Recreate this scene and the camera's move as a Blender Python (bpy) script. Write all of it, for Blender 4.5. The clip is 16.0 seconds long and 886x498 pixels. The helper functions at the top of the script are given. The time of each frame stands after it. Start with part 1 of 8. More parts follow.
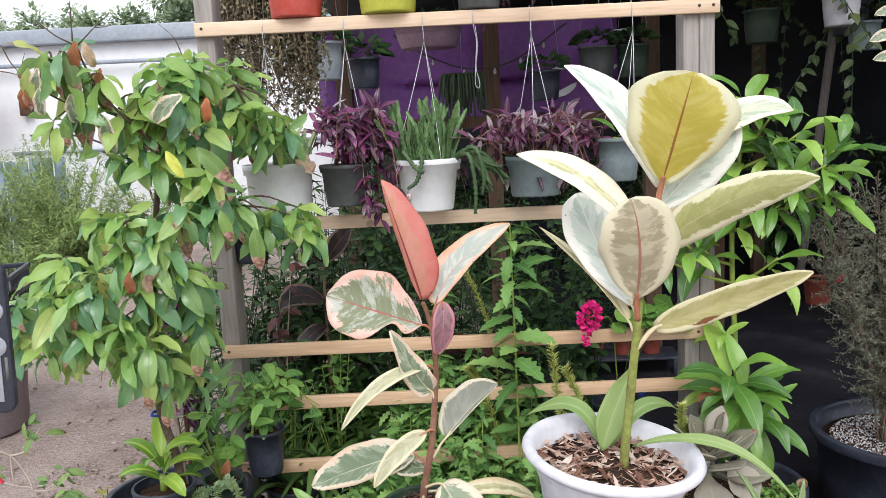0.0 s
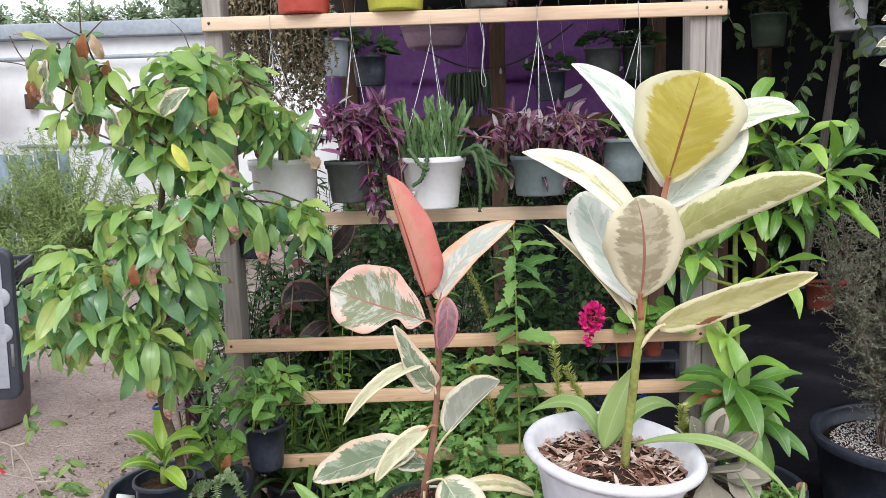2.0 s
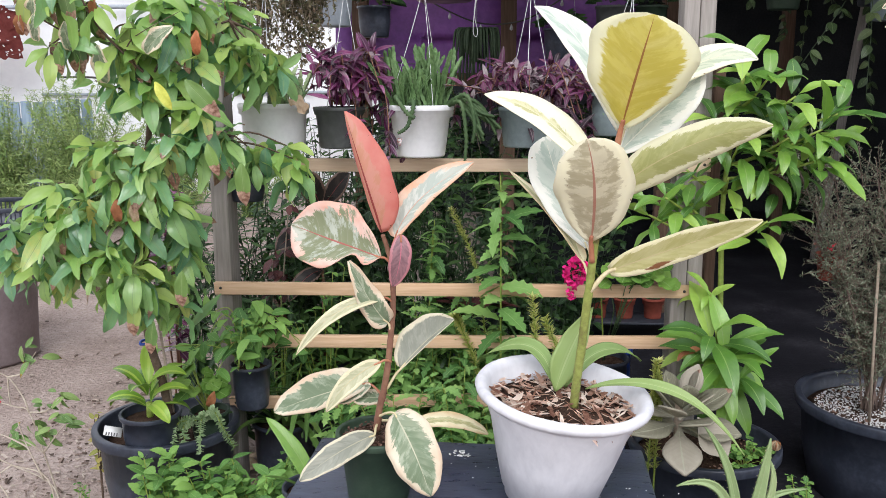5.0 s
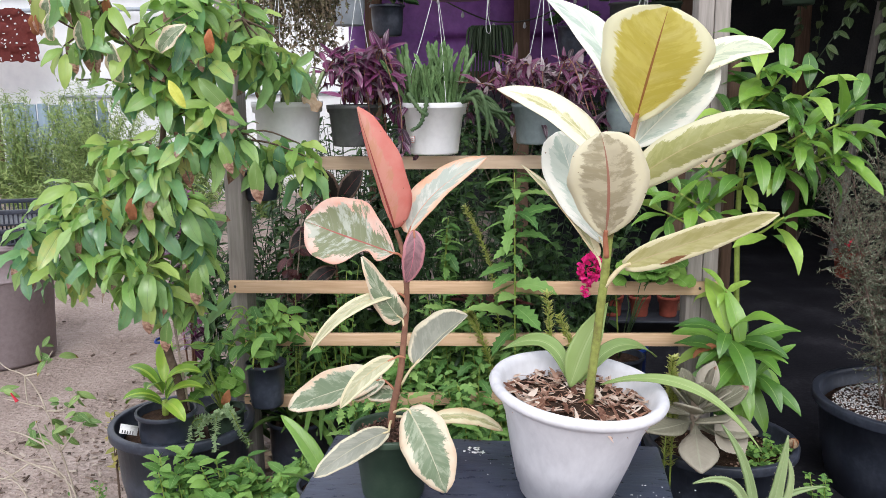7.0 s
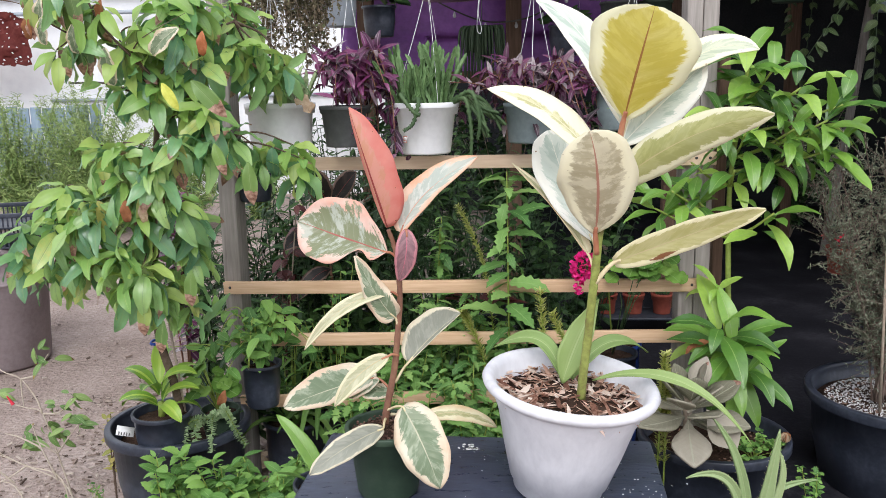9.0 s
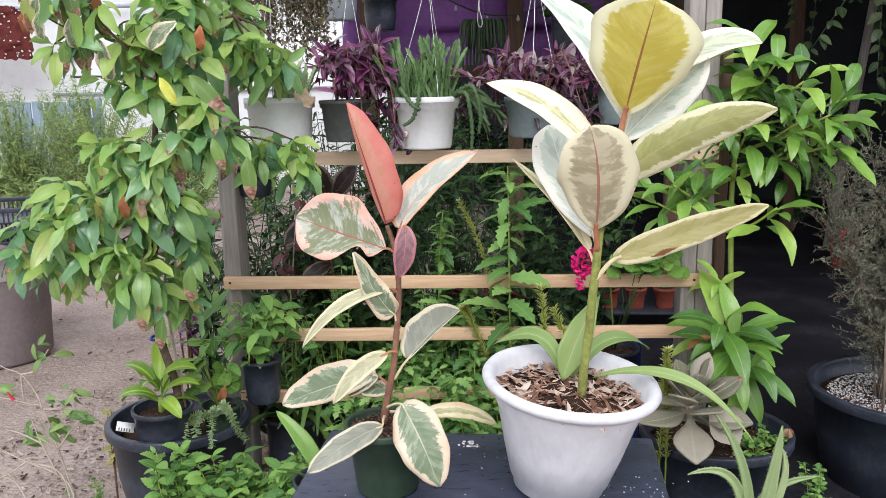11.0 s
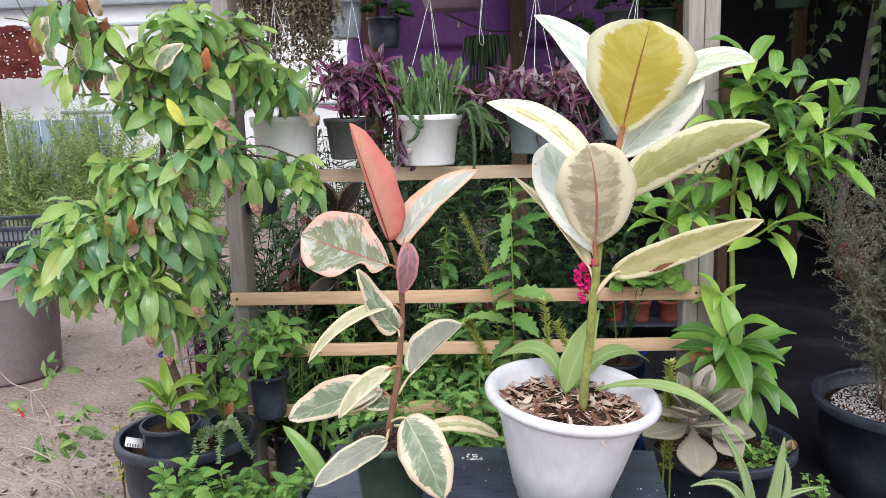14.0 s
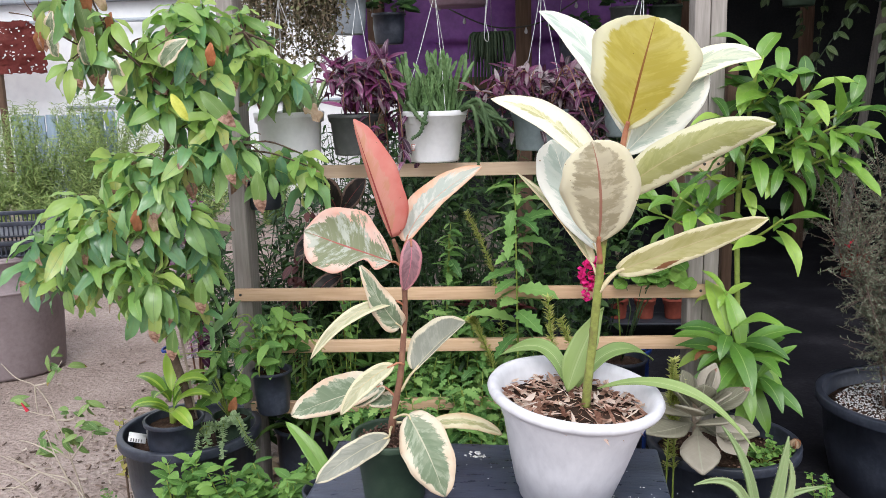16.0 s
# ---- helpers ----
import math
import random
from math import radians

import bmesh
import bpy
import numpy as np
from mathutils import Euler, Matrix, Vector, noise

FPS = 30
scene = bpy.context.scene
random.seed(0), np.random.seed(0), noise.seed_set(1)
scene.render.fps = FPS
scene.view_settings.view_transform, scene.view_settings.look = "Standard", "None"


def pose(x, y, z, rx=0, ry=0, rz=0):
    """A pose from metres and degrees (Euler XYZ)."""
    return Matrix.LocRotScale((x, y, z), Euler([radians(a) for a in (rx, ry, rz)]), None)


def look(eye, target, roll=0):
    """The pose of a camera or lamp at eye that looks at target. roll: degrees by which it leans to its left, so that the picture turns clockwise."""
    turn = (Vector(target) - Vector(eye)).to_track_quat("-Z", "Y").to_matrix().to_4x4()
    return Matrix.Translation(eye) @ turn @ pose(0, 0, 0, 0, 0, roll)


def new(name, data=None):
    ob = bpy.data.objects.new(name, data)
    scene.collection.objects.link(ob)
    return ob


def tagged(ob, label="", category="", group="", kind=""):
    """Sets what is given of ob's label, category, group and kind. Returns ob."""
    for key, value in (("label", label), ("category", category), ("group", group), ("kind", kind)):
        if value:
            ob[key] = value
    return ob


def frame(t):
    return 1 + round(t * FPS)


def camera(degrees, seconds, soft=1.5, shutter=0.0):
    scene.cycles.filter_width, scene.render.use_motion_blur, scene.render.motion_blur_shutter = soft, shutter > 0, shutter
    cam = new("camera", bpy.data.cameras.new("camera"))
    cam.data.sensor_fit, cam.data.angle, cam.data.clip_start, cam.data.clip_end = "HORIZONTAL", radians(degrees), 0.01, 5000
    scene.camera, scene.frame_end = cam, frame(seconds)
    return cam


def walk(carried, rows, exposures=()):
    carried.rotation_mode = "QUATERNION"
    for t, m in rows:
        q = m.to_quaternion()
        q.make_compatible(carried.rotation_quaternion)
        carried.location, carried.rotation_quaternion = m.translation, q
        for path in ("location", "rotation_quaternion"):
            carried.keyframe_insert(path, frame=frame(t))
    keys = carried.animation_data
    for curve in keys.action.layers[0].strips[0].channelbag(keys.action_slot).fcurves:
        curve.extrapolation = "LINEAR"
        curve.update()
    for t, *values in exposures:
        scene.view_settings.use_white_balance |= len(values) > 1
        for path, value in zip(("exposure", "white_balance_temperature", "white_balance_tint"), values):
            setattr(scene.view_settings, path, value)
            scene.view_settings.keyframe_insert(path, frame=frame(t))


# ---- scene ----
cam = camera(54.4, 16.0, soft=0.65)

PATH = [
    (0, (0.103, 0.104, 1.299), (0.035, 2.08, 0.999), -2.7),
    (0.5, (0.103, 0.106, 1.298), (0.038, 2.081, 0.994), -3.0),
    (1, (0.105, 0.1, 1.301), (0.04, 2.077, 1.004), -2.9),
    (1.5, (0.103, 0.098, 1.301), (0.038, 2.076, 1.008), -2.3),
    (2, (0.099, 0.1, 1.293), (0.026, 2.076, 0.994), -1.8),
    (2.5, (0.102, 0.108, 1.285), (0.013, 2.081, 0.967), -1.7),
    (3, (0.108, 0.106, 1.286), (0.033, 2.077, 0.959), -2.8),
    (3.5, (0.091, 0.103, 1.28), (0.074, 2.074, 0.94), -3.0),
    (4, (0.136, 0.094, 1.272), (0.118, 2.06, 0.903), -0.3),
    (4.5, (0.209, 0.08, 1.262), (0.106, 2.041, 0.881), 0.3),
    (7, (0.211, 0.083, 1.247), (0.045, 2.039, 0.867), -0.6),
    (7.5, (0.21, 0.084, 1.245), (0.041, 2.039, 0.858), -0.5),
    (8, (0.208, 0.077, 1.246), (0.041, 2.032, 0.858), -0.8),
    (8.5, (0.211, 0.072, 1.247), (0.045, 2.027, 0.86), -1.1),
    (9, (0.217, 0.069, 1.247), (0.062, 2.027, 0.867), -1.1),
    (11.5, (0.225, 0.084, 1.25), (0.059, 2.037, 0.854), -1.3),
    (12, (0.231, 0.082, 1.251), (0.074, 2.038, 0.863), -1.9),
    (12.5, (0.23, 0.076, 1.252), (0.066, 2.032, 0.869), -1.7),
    (13, (0.233, 0.063, 1.257), (0.053, 2.02, 0.886), -1.5),
    (13.5, (0.229, 0.057, 1.256), (0.045, 2.015, 0.892), -1.5),
    (14, (0.231, 0.057, 1.259), (0.055, 2.016, 0.895), -1.7),
    (14.5, (0.229, 0.056, 1.258), (0.059, 2.016, 0.898), -1.5),
    (15, (0.235, 0.055, 1.258), (0.056, 2.013, 0.889), -1.8),
    (15.5, (0.233, 0.064, 1.256), (0.051, 2.021, 0.888), -1.8),
    (16, (0.233, 0.062, 1.258), (0.046, 2.018, 0.887), -1.5),
]
walk(cam, [(t, look(eye, target, roll)) for t, eye, target, roll in PATH])

# ---- light: bright overcast day ----
scene.view_settings.exposure = -0.06
world = bpy.data.worlds.new("overcast_sky")
scene.world = world
world.use_nodes = True
wn, wl = world.node_tree.nodes, world.node_tree.links
wn.clear()
sky = wn.new("ShaderNodeTexSky")
sky.sky_type, sky.sun_disc = "NISHITA", False
sky.sun_elevation, sky.sun_rotation = radians(58), radians(200)
sky.air_density, sky.dust_density = 1.0, 3.0
# a thin, even cloud cover over the blue
cloud = wn.new("ShaderNodeTexNoise")
cloud.inputs["Scale"].default_value = 2.0
ramp = wn.new("ShaderNodeValToRGB")
ramp.color_ramp.elements[0].position, ramp.color_ramp.elements[1].position = 0.3, 0.7
ramp.color_ramp.elements[0].color, ramp.color_ramp.elements[1].color = (9.0, 9.3, 10.2, 1), (11.0, 11.2, 12.0, 1)
cover = wn.new("ShaderNodeMix")
cover.data_type = "RGBA"
cover.inputs["Factor"].default_value = 0.85
back = wn.new("ShaderNodeBackground")
back.inputs["Strength"].default_value = 0.15
wout = wn.new("ShaderNodeOutputWorld")
wl.new(cloud.outputs["Fac"], ramp.inputs["Fac"])
wl.new(sky.outputs["Color"], cover.inputs["A"])
wl.new(ramp.outputs["Color"], cover.inputs["B"])
wl.new(cover.outputs["Result"], back.inputs["Color"])
wl.new(back.outputs["Background"], wout.inputs["Surface"])
sun = new("sun", bpy.data.lights.new("sun", "SUN"))
sun.data.energy, sun.data.angle, sun.data.color = 2.25, radians(38), (1.0, 0.985, 0.985)
sun.matrix_world = look((0.2, -3.6, 5.0), (0, 1.5, 0.5))

# ---- materials ----
def ramp_node(nt, fac, stops):
    r = nt.nodes.new("ShaderNodeValToRGB")
    while len(r.color_ramp.elements) < len(stops):
        r.color_ramp.elements.new(0.5)
    for e, (p, c) in zip(r.color_ramp.elements, stops):
        e.position, e.color = p, (*c, 1)
    nt.links.new(fac, r.inputs["Fac"])
    return r.outputs["Color"]


def mix_node(nt, fac, a, b, mode="MIX"):
    m = nt.nodes.new("ShaderNodeMix")
    m.data_type, m.blend_type = "RGBA", mode
    for key, v in (("Factor", fac), ("A", a), ("B", b)):
        if isinstance(v, (int, float)):
            m.inputs[key].default_value = v
        elif isinstance(v, tuple):
            m.inputs[key].default_value = (*v, 1)
        else:
            nt.links.new(v, m.inputs[key])
    return m.outputs["Result"]


def math_node(nt, op, a, b=0.0, c=0.0):
    m = nt.nodes.new("ShaderNodeMath")
    m.operation = op
    for i, v in enumerate((a, b, c)):
        if isinstance(v, (int, float)):
            m.inputs[i].default_value = v
        else:
            nt.links.new(v, m.inputs[i])
    return m.outputs[0]


def noise_node(nt, vec, scale, detail=4.0, rough=0.55, stretch=None):
    if stretch:
        mp = nt.nodes.new("ShaderNodeMapping")
        mp.inputs["Scale"].default_value = stretch
        nt.links.new(vec, mp.inputs["Vector"])
        vec = mp.outputs["Vector"]
    n = nt.nodes.new("ShaderNodeTexNoise")
    n.inputs["Scale"].default_value, n.inputs["Detail"].default_value = scale, detail
    n.inputs["Roughness"].default_value = rough
    nt.links.new(vec, n.inputs["Vector"])
    return n.outputs["Fac"]


def base_mat(name):
    m = bpy.data.materials.new(name)
    m.use_nodes = True
    nt = m.node_tree
    return m, nt, nt.nodes["Principled BSDF"], nt.nodes["Material Output"]


def bump_node(nt, height, strength, distance):
    b = nt.nodes.new("ShaderNodeBump")
    b.inputs["Strength"].default_value, b.inputs["Distance"].default_value = strength, distance
    nt.links.new(height, b.inputs["Height"])
    return b.outputs["Normal"]


def surface(name, dark, mid, light, rough=0.7, coarse=3.0, fine=60.0, bump=0.3, dist=0.004, stretch=None, spec=0.4, shift=0.0):
    """A worn surface: colour at a coarse and a fine scale, with fine relief."""
    m, nt, bsdf, out = base_mat(name)
    vec = nt.nodes.new("ShaderNodeTexCoord").outputs["Object"]
    big = noise_node(nt, vec, coarse, 5, 0.6, stretch)
    small = noise_node(nt, vec, fine, 4, 0.6, stretch)
    both = math_node(nt, "ADD", math_node(nt, "MULTIPLY", big, 0.6), math_node(nt, "MULTIPLY", small, 0.4))
    col = ramp_node(nt, both, [(0.32, dark), (0.5, mid), (0.68, light)])
    if shift:
        rnd = nt.nodes.new("ShaderNodeObjectInfo").outputs["Random"]
        hsv = nt.nodes.new("ShaderNodeHueSaturation")
        nt.links.new(col, hsv.inputs["Color"])
        nt.links.new(math_node(nt, "ADD", math_node(nt, "MULTIPLY", rnd, shift), 1 - shift / 2), hsv.inputs["Value"])
        col = hsv.outputs["Color"]
    nt.links.new(col, bsdf.inputs["Base Color"])
    nt.links.new(math_node(nt, "ADD", math_node(nt, "MULTIPLY", small, 0.25), rough - 0.12), bsdf.inputs["Roughness"])
    bsdf.inputs["Specular IOR Level"].default_value = spec
    if bump:
        nt.links.new(bump_node(nt, small, bump, dist), bsdf.inputs["Normal"])
    return m


def leaf_uv(nt):
    uv = nt.nodes.new("ShaderNodeUVMap")
    uv.uv_map = "leaf"
    sep = nt.nodes.new("ShaderNodeSeparateXYZ")
    nt.links.new(uv.outputs["UV"], sep.inputs[0])
    u = math_node(nt, "SUBTRACT", math_node(nt, "MULTIPLY", sep.outputs[0], 2.0), 1.0)
    return math_node(nt, "ABSOLUTE", u), sep.outputs[1], uv.outputs["UV"], u


def finish_leaf(nt, bsdf, out, col, height, rough, gloss, through_light, strength=0.25):
    nt.links.new(col, bsdf.inputs["Base Color"])
    bsdf.inputs["Roughness"].default_value = rough
    bsdf.inputs["Specular IOR Level"].default_value = gloss
    nt.links.new(bump_node(nt, height, strength, 0.003), bsdf.inputs["Normal"])
    tr = nt.nodes.new("ShaderNodeBsdfTranslucent")
    nt.links.new(col, tr.inputs["Color"])
    mx = nt.nodes.new("ShaderNodeMixShader")
    mx.inputs[0].default_value = through_light
    nt.links.new(bsdf.outputs[0], mx.inputs[1])
    nt.links.new(tr.outputs[0], mx.inputs[2])
    nt.links.new(mx.outputs[0], out.inputs["Surface"])


def leaf_mat(name, stops, rib, single=True, rough=0.4, gloss=0.5, veins=9.0, slant=3.0, ribw=0.05, tip=None, tip_from=0.75, odds=0.0, through_light=0.18, long_veins=False, veiny=0.25):
    """Plain leaf: hue by leaf, midrib, side veins, and dry tips on some."""
    m, nt, bsdf, out = base_mat(name)
    au, v, uv, u = leaf_uv(nt)
    rnd = nt.nodes.new("ShaderNodeObjectInfo").outputs["Random"] if single else nt.nodes.new("ShaderNodeNewGeometry").outputs["Random Per Island"]
    vec = nt.nodes.new("ShaderNodeTexCoord").outputs["Object"]
    mott = noise_node(nt, vec, 60, 3)
    col = ramp_node(nt, math_node(nt, "ADD", rnd, math_node(nt, "MULTIPLY", math_node(nt, "SUBTRACT", mott, 0.5), 0.35)), stops)
    if long_veins:
        wave = math_node(nt, "SINE", math_node(nt, "MULTIPLY", au, 9.0))
    else:
        wave = math_node(nt, "SINE", math_node(nt, "MULTIPLY", math_node(nt, "SUBTRACT", math_node(nt, "MULTIPLY", v, veins), math_node(nt, "MULTIPLY", au, slant)), 6.283))
    vein = math_node(nt, "SMOOTH_MIN", math_node(nt, "MAXIMUM", math_node(nt, "MULTIPLY", math_node(nt, "SUBTRACT", wave, 0.75), 3.0), 0.0), 1.0, 0.1)
    ribm = math_node(nt, "LESS_THAN", au, ribw)
    col = mix_node(nt, math_node(nt, "MULTIPLY", vein, veiny), col, rib)
    col = mix_node(nt, math_node(nt, "MULTIPLY", ribm, 0.7), col, rib)
    if tip:
        r2 = math_node(nt, "FRACT", math_node(nt, "MULTIPLY", rnd, 17.31))
        has = math_node(nt, "LESS_THAN", r2, odds)
        where = math_node(nt, "GREATER_THAN", math_node(nt, "ADD", v, math_node(nt, "MULTIPLY", math_node(nt, "SUBTRACT", noise_node(nt, vec, 45, 3), 0.5), 0.5)), tip_from)
        tc = ramp_node(nt, noise_node(nt, vec, 90, 3), [(0.35, tip[0]), (0.65, tip[1])])
        col = mix_node(nt, math_node(nt, "MULTIPLY", has, where), col, tc)
    height = math_node(nt, "ADD", math_node(nt, "MULTIPLY", wave, veiny), math_node(nt, "ADD", math_node(nt, "MULTIPLY", ribm, -0.8), math_node(nt, "MULTIPLY", mott, 0.5)))
    finish_leaf(nt, bsdf, out, col, height, rough, gloss, through_light)
    return m


def soft_step(nt, x, steep):
    """0 below zero, 1 above, with a soft edge."""
    m = nt.nodes.new("ShaderNodeMath")
    m.operation, m.use_clamp = "MULTIPLY_ADD", True
    nt.links.new(x, m.inputs[0])
    m.inputs[1].default_value, m.inputs[2].default_value = steep, 0.5
    return m.outputs[0]


def variegated(name, deep, pale, margin, rib, edge=0.62, ragged=0.55, patch=0.5, rough=0.38, blush=None, through_light=0.22, ribw=0.035, scorch=False, slant=0.2, lanes=8.0):
    """Rubber-plant leaf: a ragged green heart, paler patches along the veins and a cream margin."""
    m, nt, bsdf, out = base_mat(name)
    au, v, uv, u = leaf_uv(nt)
    rnd = nt.nodes.new("ShaderNodeObjectInfo").outputs["Random"]
    lane = math_node(nt, "SUBTRACT", v, math_node(nt, "MULTIPLY", au, slant))
    side = math_node(nt, "MULTIPLY", math_node(nt, "SIGN", u), 3.7)
    vec = nt.nodes.new("ShaderNodeCombineXYZ")
    nt.links.new(math_node(nt, "MULTIPLY", lane, lanes), vec.inputs[0])
    nt.links.new(math_node(nt, "ADD", math_node(nt, "MULTIPLY", au, 1.1), side), vec.inputs[1])
    nt.links.new(math_node(nt, "MULTIPLY", rnd, 31.0), vec.inputs[2])
    jag = noise_node(nt, vec.outputs[0], 1.0, 5, 0.7)
    fine = noise_node(nt, vec.outputs[0], 4.5, 3, 0.6)
    reach = math_node(nt, "ADD", au, math_node(nt, "MULTIPLY", math_node(nt, "SUBTRACT", jag, 0.5), ragged * 2))
    reach = math_node(nt, "ADD", reach, math_node(nt, "MULTIPLY", math_node(nt, "SUBTRACT", fine, 0.5), 0.16))
    ends = math_node(nt, "MULTIPLY", math_node(nt, "POWER", math_node(nt, "ABSOLUTE", math_node(nt, "SUBTRACT", math_node(nt, "MULTIPLY", v, 2.0), 1.0)), 6.0), 0.5)
    reach = math_node(nt, "ADD", reach, ends)
    heart = soft_step(nt, math_node(nt, "SUBTRACT", edge, reach), 13.0)
    low = nt.nodes.new("ShaderNodeCombineXYZ")
    nt.links.new(math_node(nt, "MULTIPLY", lane, 5.0), low.inputs[0])
    nt.links.new(math_node(nt, "ADD", math_node(nt, "MULTIPLY", au, 0.8), math_node(nt, "MULTIPLY", side, 2.0)), low.inputs[1])
    nt.links.new(math_node(nt, "MULTIPLY", rnd, 77.0), low.inputs[2])
    patches = soft_step(nt, math_node(nt, "SUBTRACT", noise_node(nt, low.outputs[0], 1.3, 5, 0.7), patch), 13.0)
    geo = nt.nodes.new("ShaderNodeTexCoord").outputs["Object"]
    soft = noise_node(nt, geo, 25, 4)
    inner = mix_node(nt, patches, deep, pale)
    inner = mix_node(nt, math_node(nt, "MULTIPLY", soft, 0.35), inner, tuple(c * 0.7 for c in deep))
    rim = mix_node(nt, math_node(nt, "MULTIPLY", soft, 0.5), margin, tuple(c * 0.85 for c in margin))
    if blush:
        flush = ramp_node(nt, math_node(nt, "ADD", math_node(nt, "MULTIPLY", soft, 0.7), math_node(nt, "MULTIPLY", au, 0.3)), [(0.45, (0, 0, 0)), (0.7, (1, 1, 1))])
        rim = mix_node(nt, flush, rim, blush)
    col = mix_node(nt, heart, rim, inner)
    # a greyer second tone in streaks along the side veins
    streak = soft_step(nt, math_node(nt, "SUBTRACT", noise_node(nt, vec.outputs[0], 0.55, 4, 0.6), 0.56), 7.0)
    col = mix_node(nt, math_node(nt, "MULTIPLY", math_node(nt, "MULTIPLY", streak, heart), 0.25), col, tuple(0.5 * c + 0.5 * d for c, d in zip(pale, margin)))
    wave = math_node(nt, "SINE", math_node(nt, "MULTIPLY", lane, 82.0))
    ribm = math_node(nt, "LESS_THAN", au, math_node(nt, "MULTIPLY", math_node(nt, "SUBTRACT", 1.15, v), ribw))
    line = math_node(nt, "MULTIPLY", soft_step(nt, math_node(nt, "SUBTRACT", wave, 0.93), 9.0), math_node(nt, "MULTIPLY", fine, 0.14))
    col = mix_node(nt, line, col, tuple(0.45 * c + 0.55 * d for c, d in zip(pale, margin)))
    col = mix_node(nt, math_node(nt, "MULTIPLY", ribm, 0.9), col, rib)
    # small brown specks along the edge
    speck = math_node(nt, "GREATER_THAN", math_node(nt, "ADD", noise_node(nt, geo, 140, 2), math_node(nt, "MULTIPLY", au, 0.10)), 0.825)
    col = mix_node(nt, speck, col, (0.22, 0.12, 0.05))
    if scorch:
        near = math_node(nt, "ABSOLUTE", math_node(nt, "SUBTRACT", v, 0.30))
        off = math_node(nt, "ABSOLUTE", math_node(nt, "SUBTRACT", u, 0.75))
        blot = math_node(nt, "ADD", math_node(nt, "MULTIPLY", near, 2.2), math_node(nt, "ADD", off, math_node(nt, "MULTIPLY", math_node(nt, "SUBTRACT", jag, 0.5), 0.5)))
        col = mix_node(nt, soft_step(nt, math_node(nt, "SUBTRACT", 0.24, blot), 16.0), col, (0.24, 0.095, 0.035))
    height = math_node(nt, "ADD", math_node(nt, "MULTIPLY", wave, 0.10), math_node(nt, "ADD", math_node(nt, "MULTIPLY", ribm, 1.2), math_node(nt, "MULTIPLY", soft, 0.8)))
    finish_leaf(nt, bsdf, out, col, height, rough, 0.45, through_light, 0.3)
    return m


def wood_mat(name, dark, mid, light, rough=0.7, along="x"):
    m, nt, bsdf, out = base_mat(name)
    vec = nt.nodes.new("ShaderNodeTexCoord").outputs["Object"]
    st = (0.06, 1, 1) if along == "x" else (1, 1, 0.06)
    grain = noise_node(nt, vec, 120, 5, 0.6, st)
    broad = noise_node(nt, vec, 14, 4, 0.6, st)
    blot = noise_node(nt, vec, 5, 3)
    f = math_node(nt, "ADD", math_node(nt, "MULTIPLY", grain, 0.45), math_node(nt, "ADD", math_node(nt, "MULTIPLY", broad, 0.35), math_node(nt, "MULTIPLY", blot, 0.2)))
    col = ramp_node(nt, f, [(0.33, dark), (0.5, mid), (0.66, light)])
    knot = nt.nodes.new("ShaderNodeTexVoronoi")
    knot.inputs["Scale"].default_value = 5.0
    nt.links.new(vec, knot.inputs["Vector"])
    spot = math_node(nt, "LESS_THAN", math_node(nt, "ADD", knot.outputs["Distance"], math_node(nt, "MULTIPLY", grain, 0.06)), 0.085)
    col = mix_node(nt, math_node(nt, "MULTIPLY", spot, 0.7), col, tuple(c * 0.55 for c in dark))
    nt.links.new(col, bsdf.inputs["Base Color"])
    bsdf.inputs["Roughness"].default_value = rough
    bsdf.inputs["Specular IOR Level"].default_value = 0.3
    nt.links.new(bump_node(nt, grain, 0.35, 0.002), bsdf.inputs["Normal"])
    return m


M_DIRT = surface("packed_dirt", (0.17, 0.128, 0.110), (0.37, 0.295, 0.262), (0.57, 0.475, 0.435), 0.95, 1.3, 55, 1.0, 0.02, spec=0.12)
M_MAT = surface("black_weed_mat", (0.006, 0.006, 0.009), (0.014, 0.014, 0.019), (0.042, 0.041, 0.050), 0.75, 3.0, 60, 0.4, 0.004, spec=0.15)
M_RAIL = wood_mat("fresh_pine", (0.56, 0.40, 0.27), (0.70, 0.53, 0.38), (0.80, 0.65, 0.50))
M_RAILTAN = wood_mat("tan_pine", (0.46, 0.29, 0.165), (0.60, 0.41, 0.26), (0.72, 0.53, 0.37))
M_POST = wood_mat("weathered_grey_pine", (0.17, 0.15, 0.135), (0.28, 0.255, 0.235), (0.40, 0.37, 0.345), 0.85, "z")
M_BROWNWOOD = wood_mat("brown_wood", (0.06, 0.035, 0.022), (0.10, 0.06, 0.04), (0.16, 0.10, 0.07), 0.85, "z")
M_SCREW = surface("dark_steel", (0.03, 0.028, 0.025), (0.05, 0.045, 0.04), (0.08, 0.07, 0.06), 0.5)
M_WIRE = surface("galvanised_wire", (0.35, 0.36, 0.37), (0.5, 0.51, 0.52), (0.65, 0.66, 0.67), 0.4, 20, 200, 0.1)
M_WIRE.node_tree.nodes["Principled BSDF"].inputs["Metallic"].default_value = 0.8
M_WHITEPOT = surface("chalky_white_plastic", (0.47, 0.47, 0.51), (0.62, 0.62, 0.66), (0.72, 0.72, 0.76), 0.5, 7, 55, 0.12, 0.002, stretch=(1, 1, 0.5))
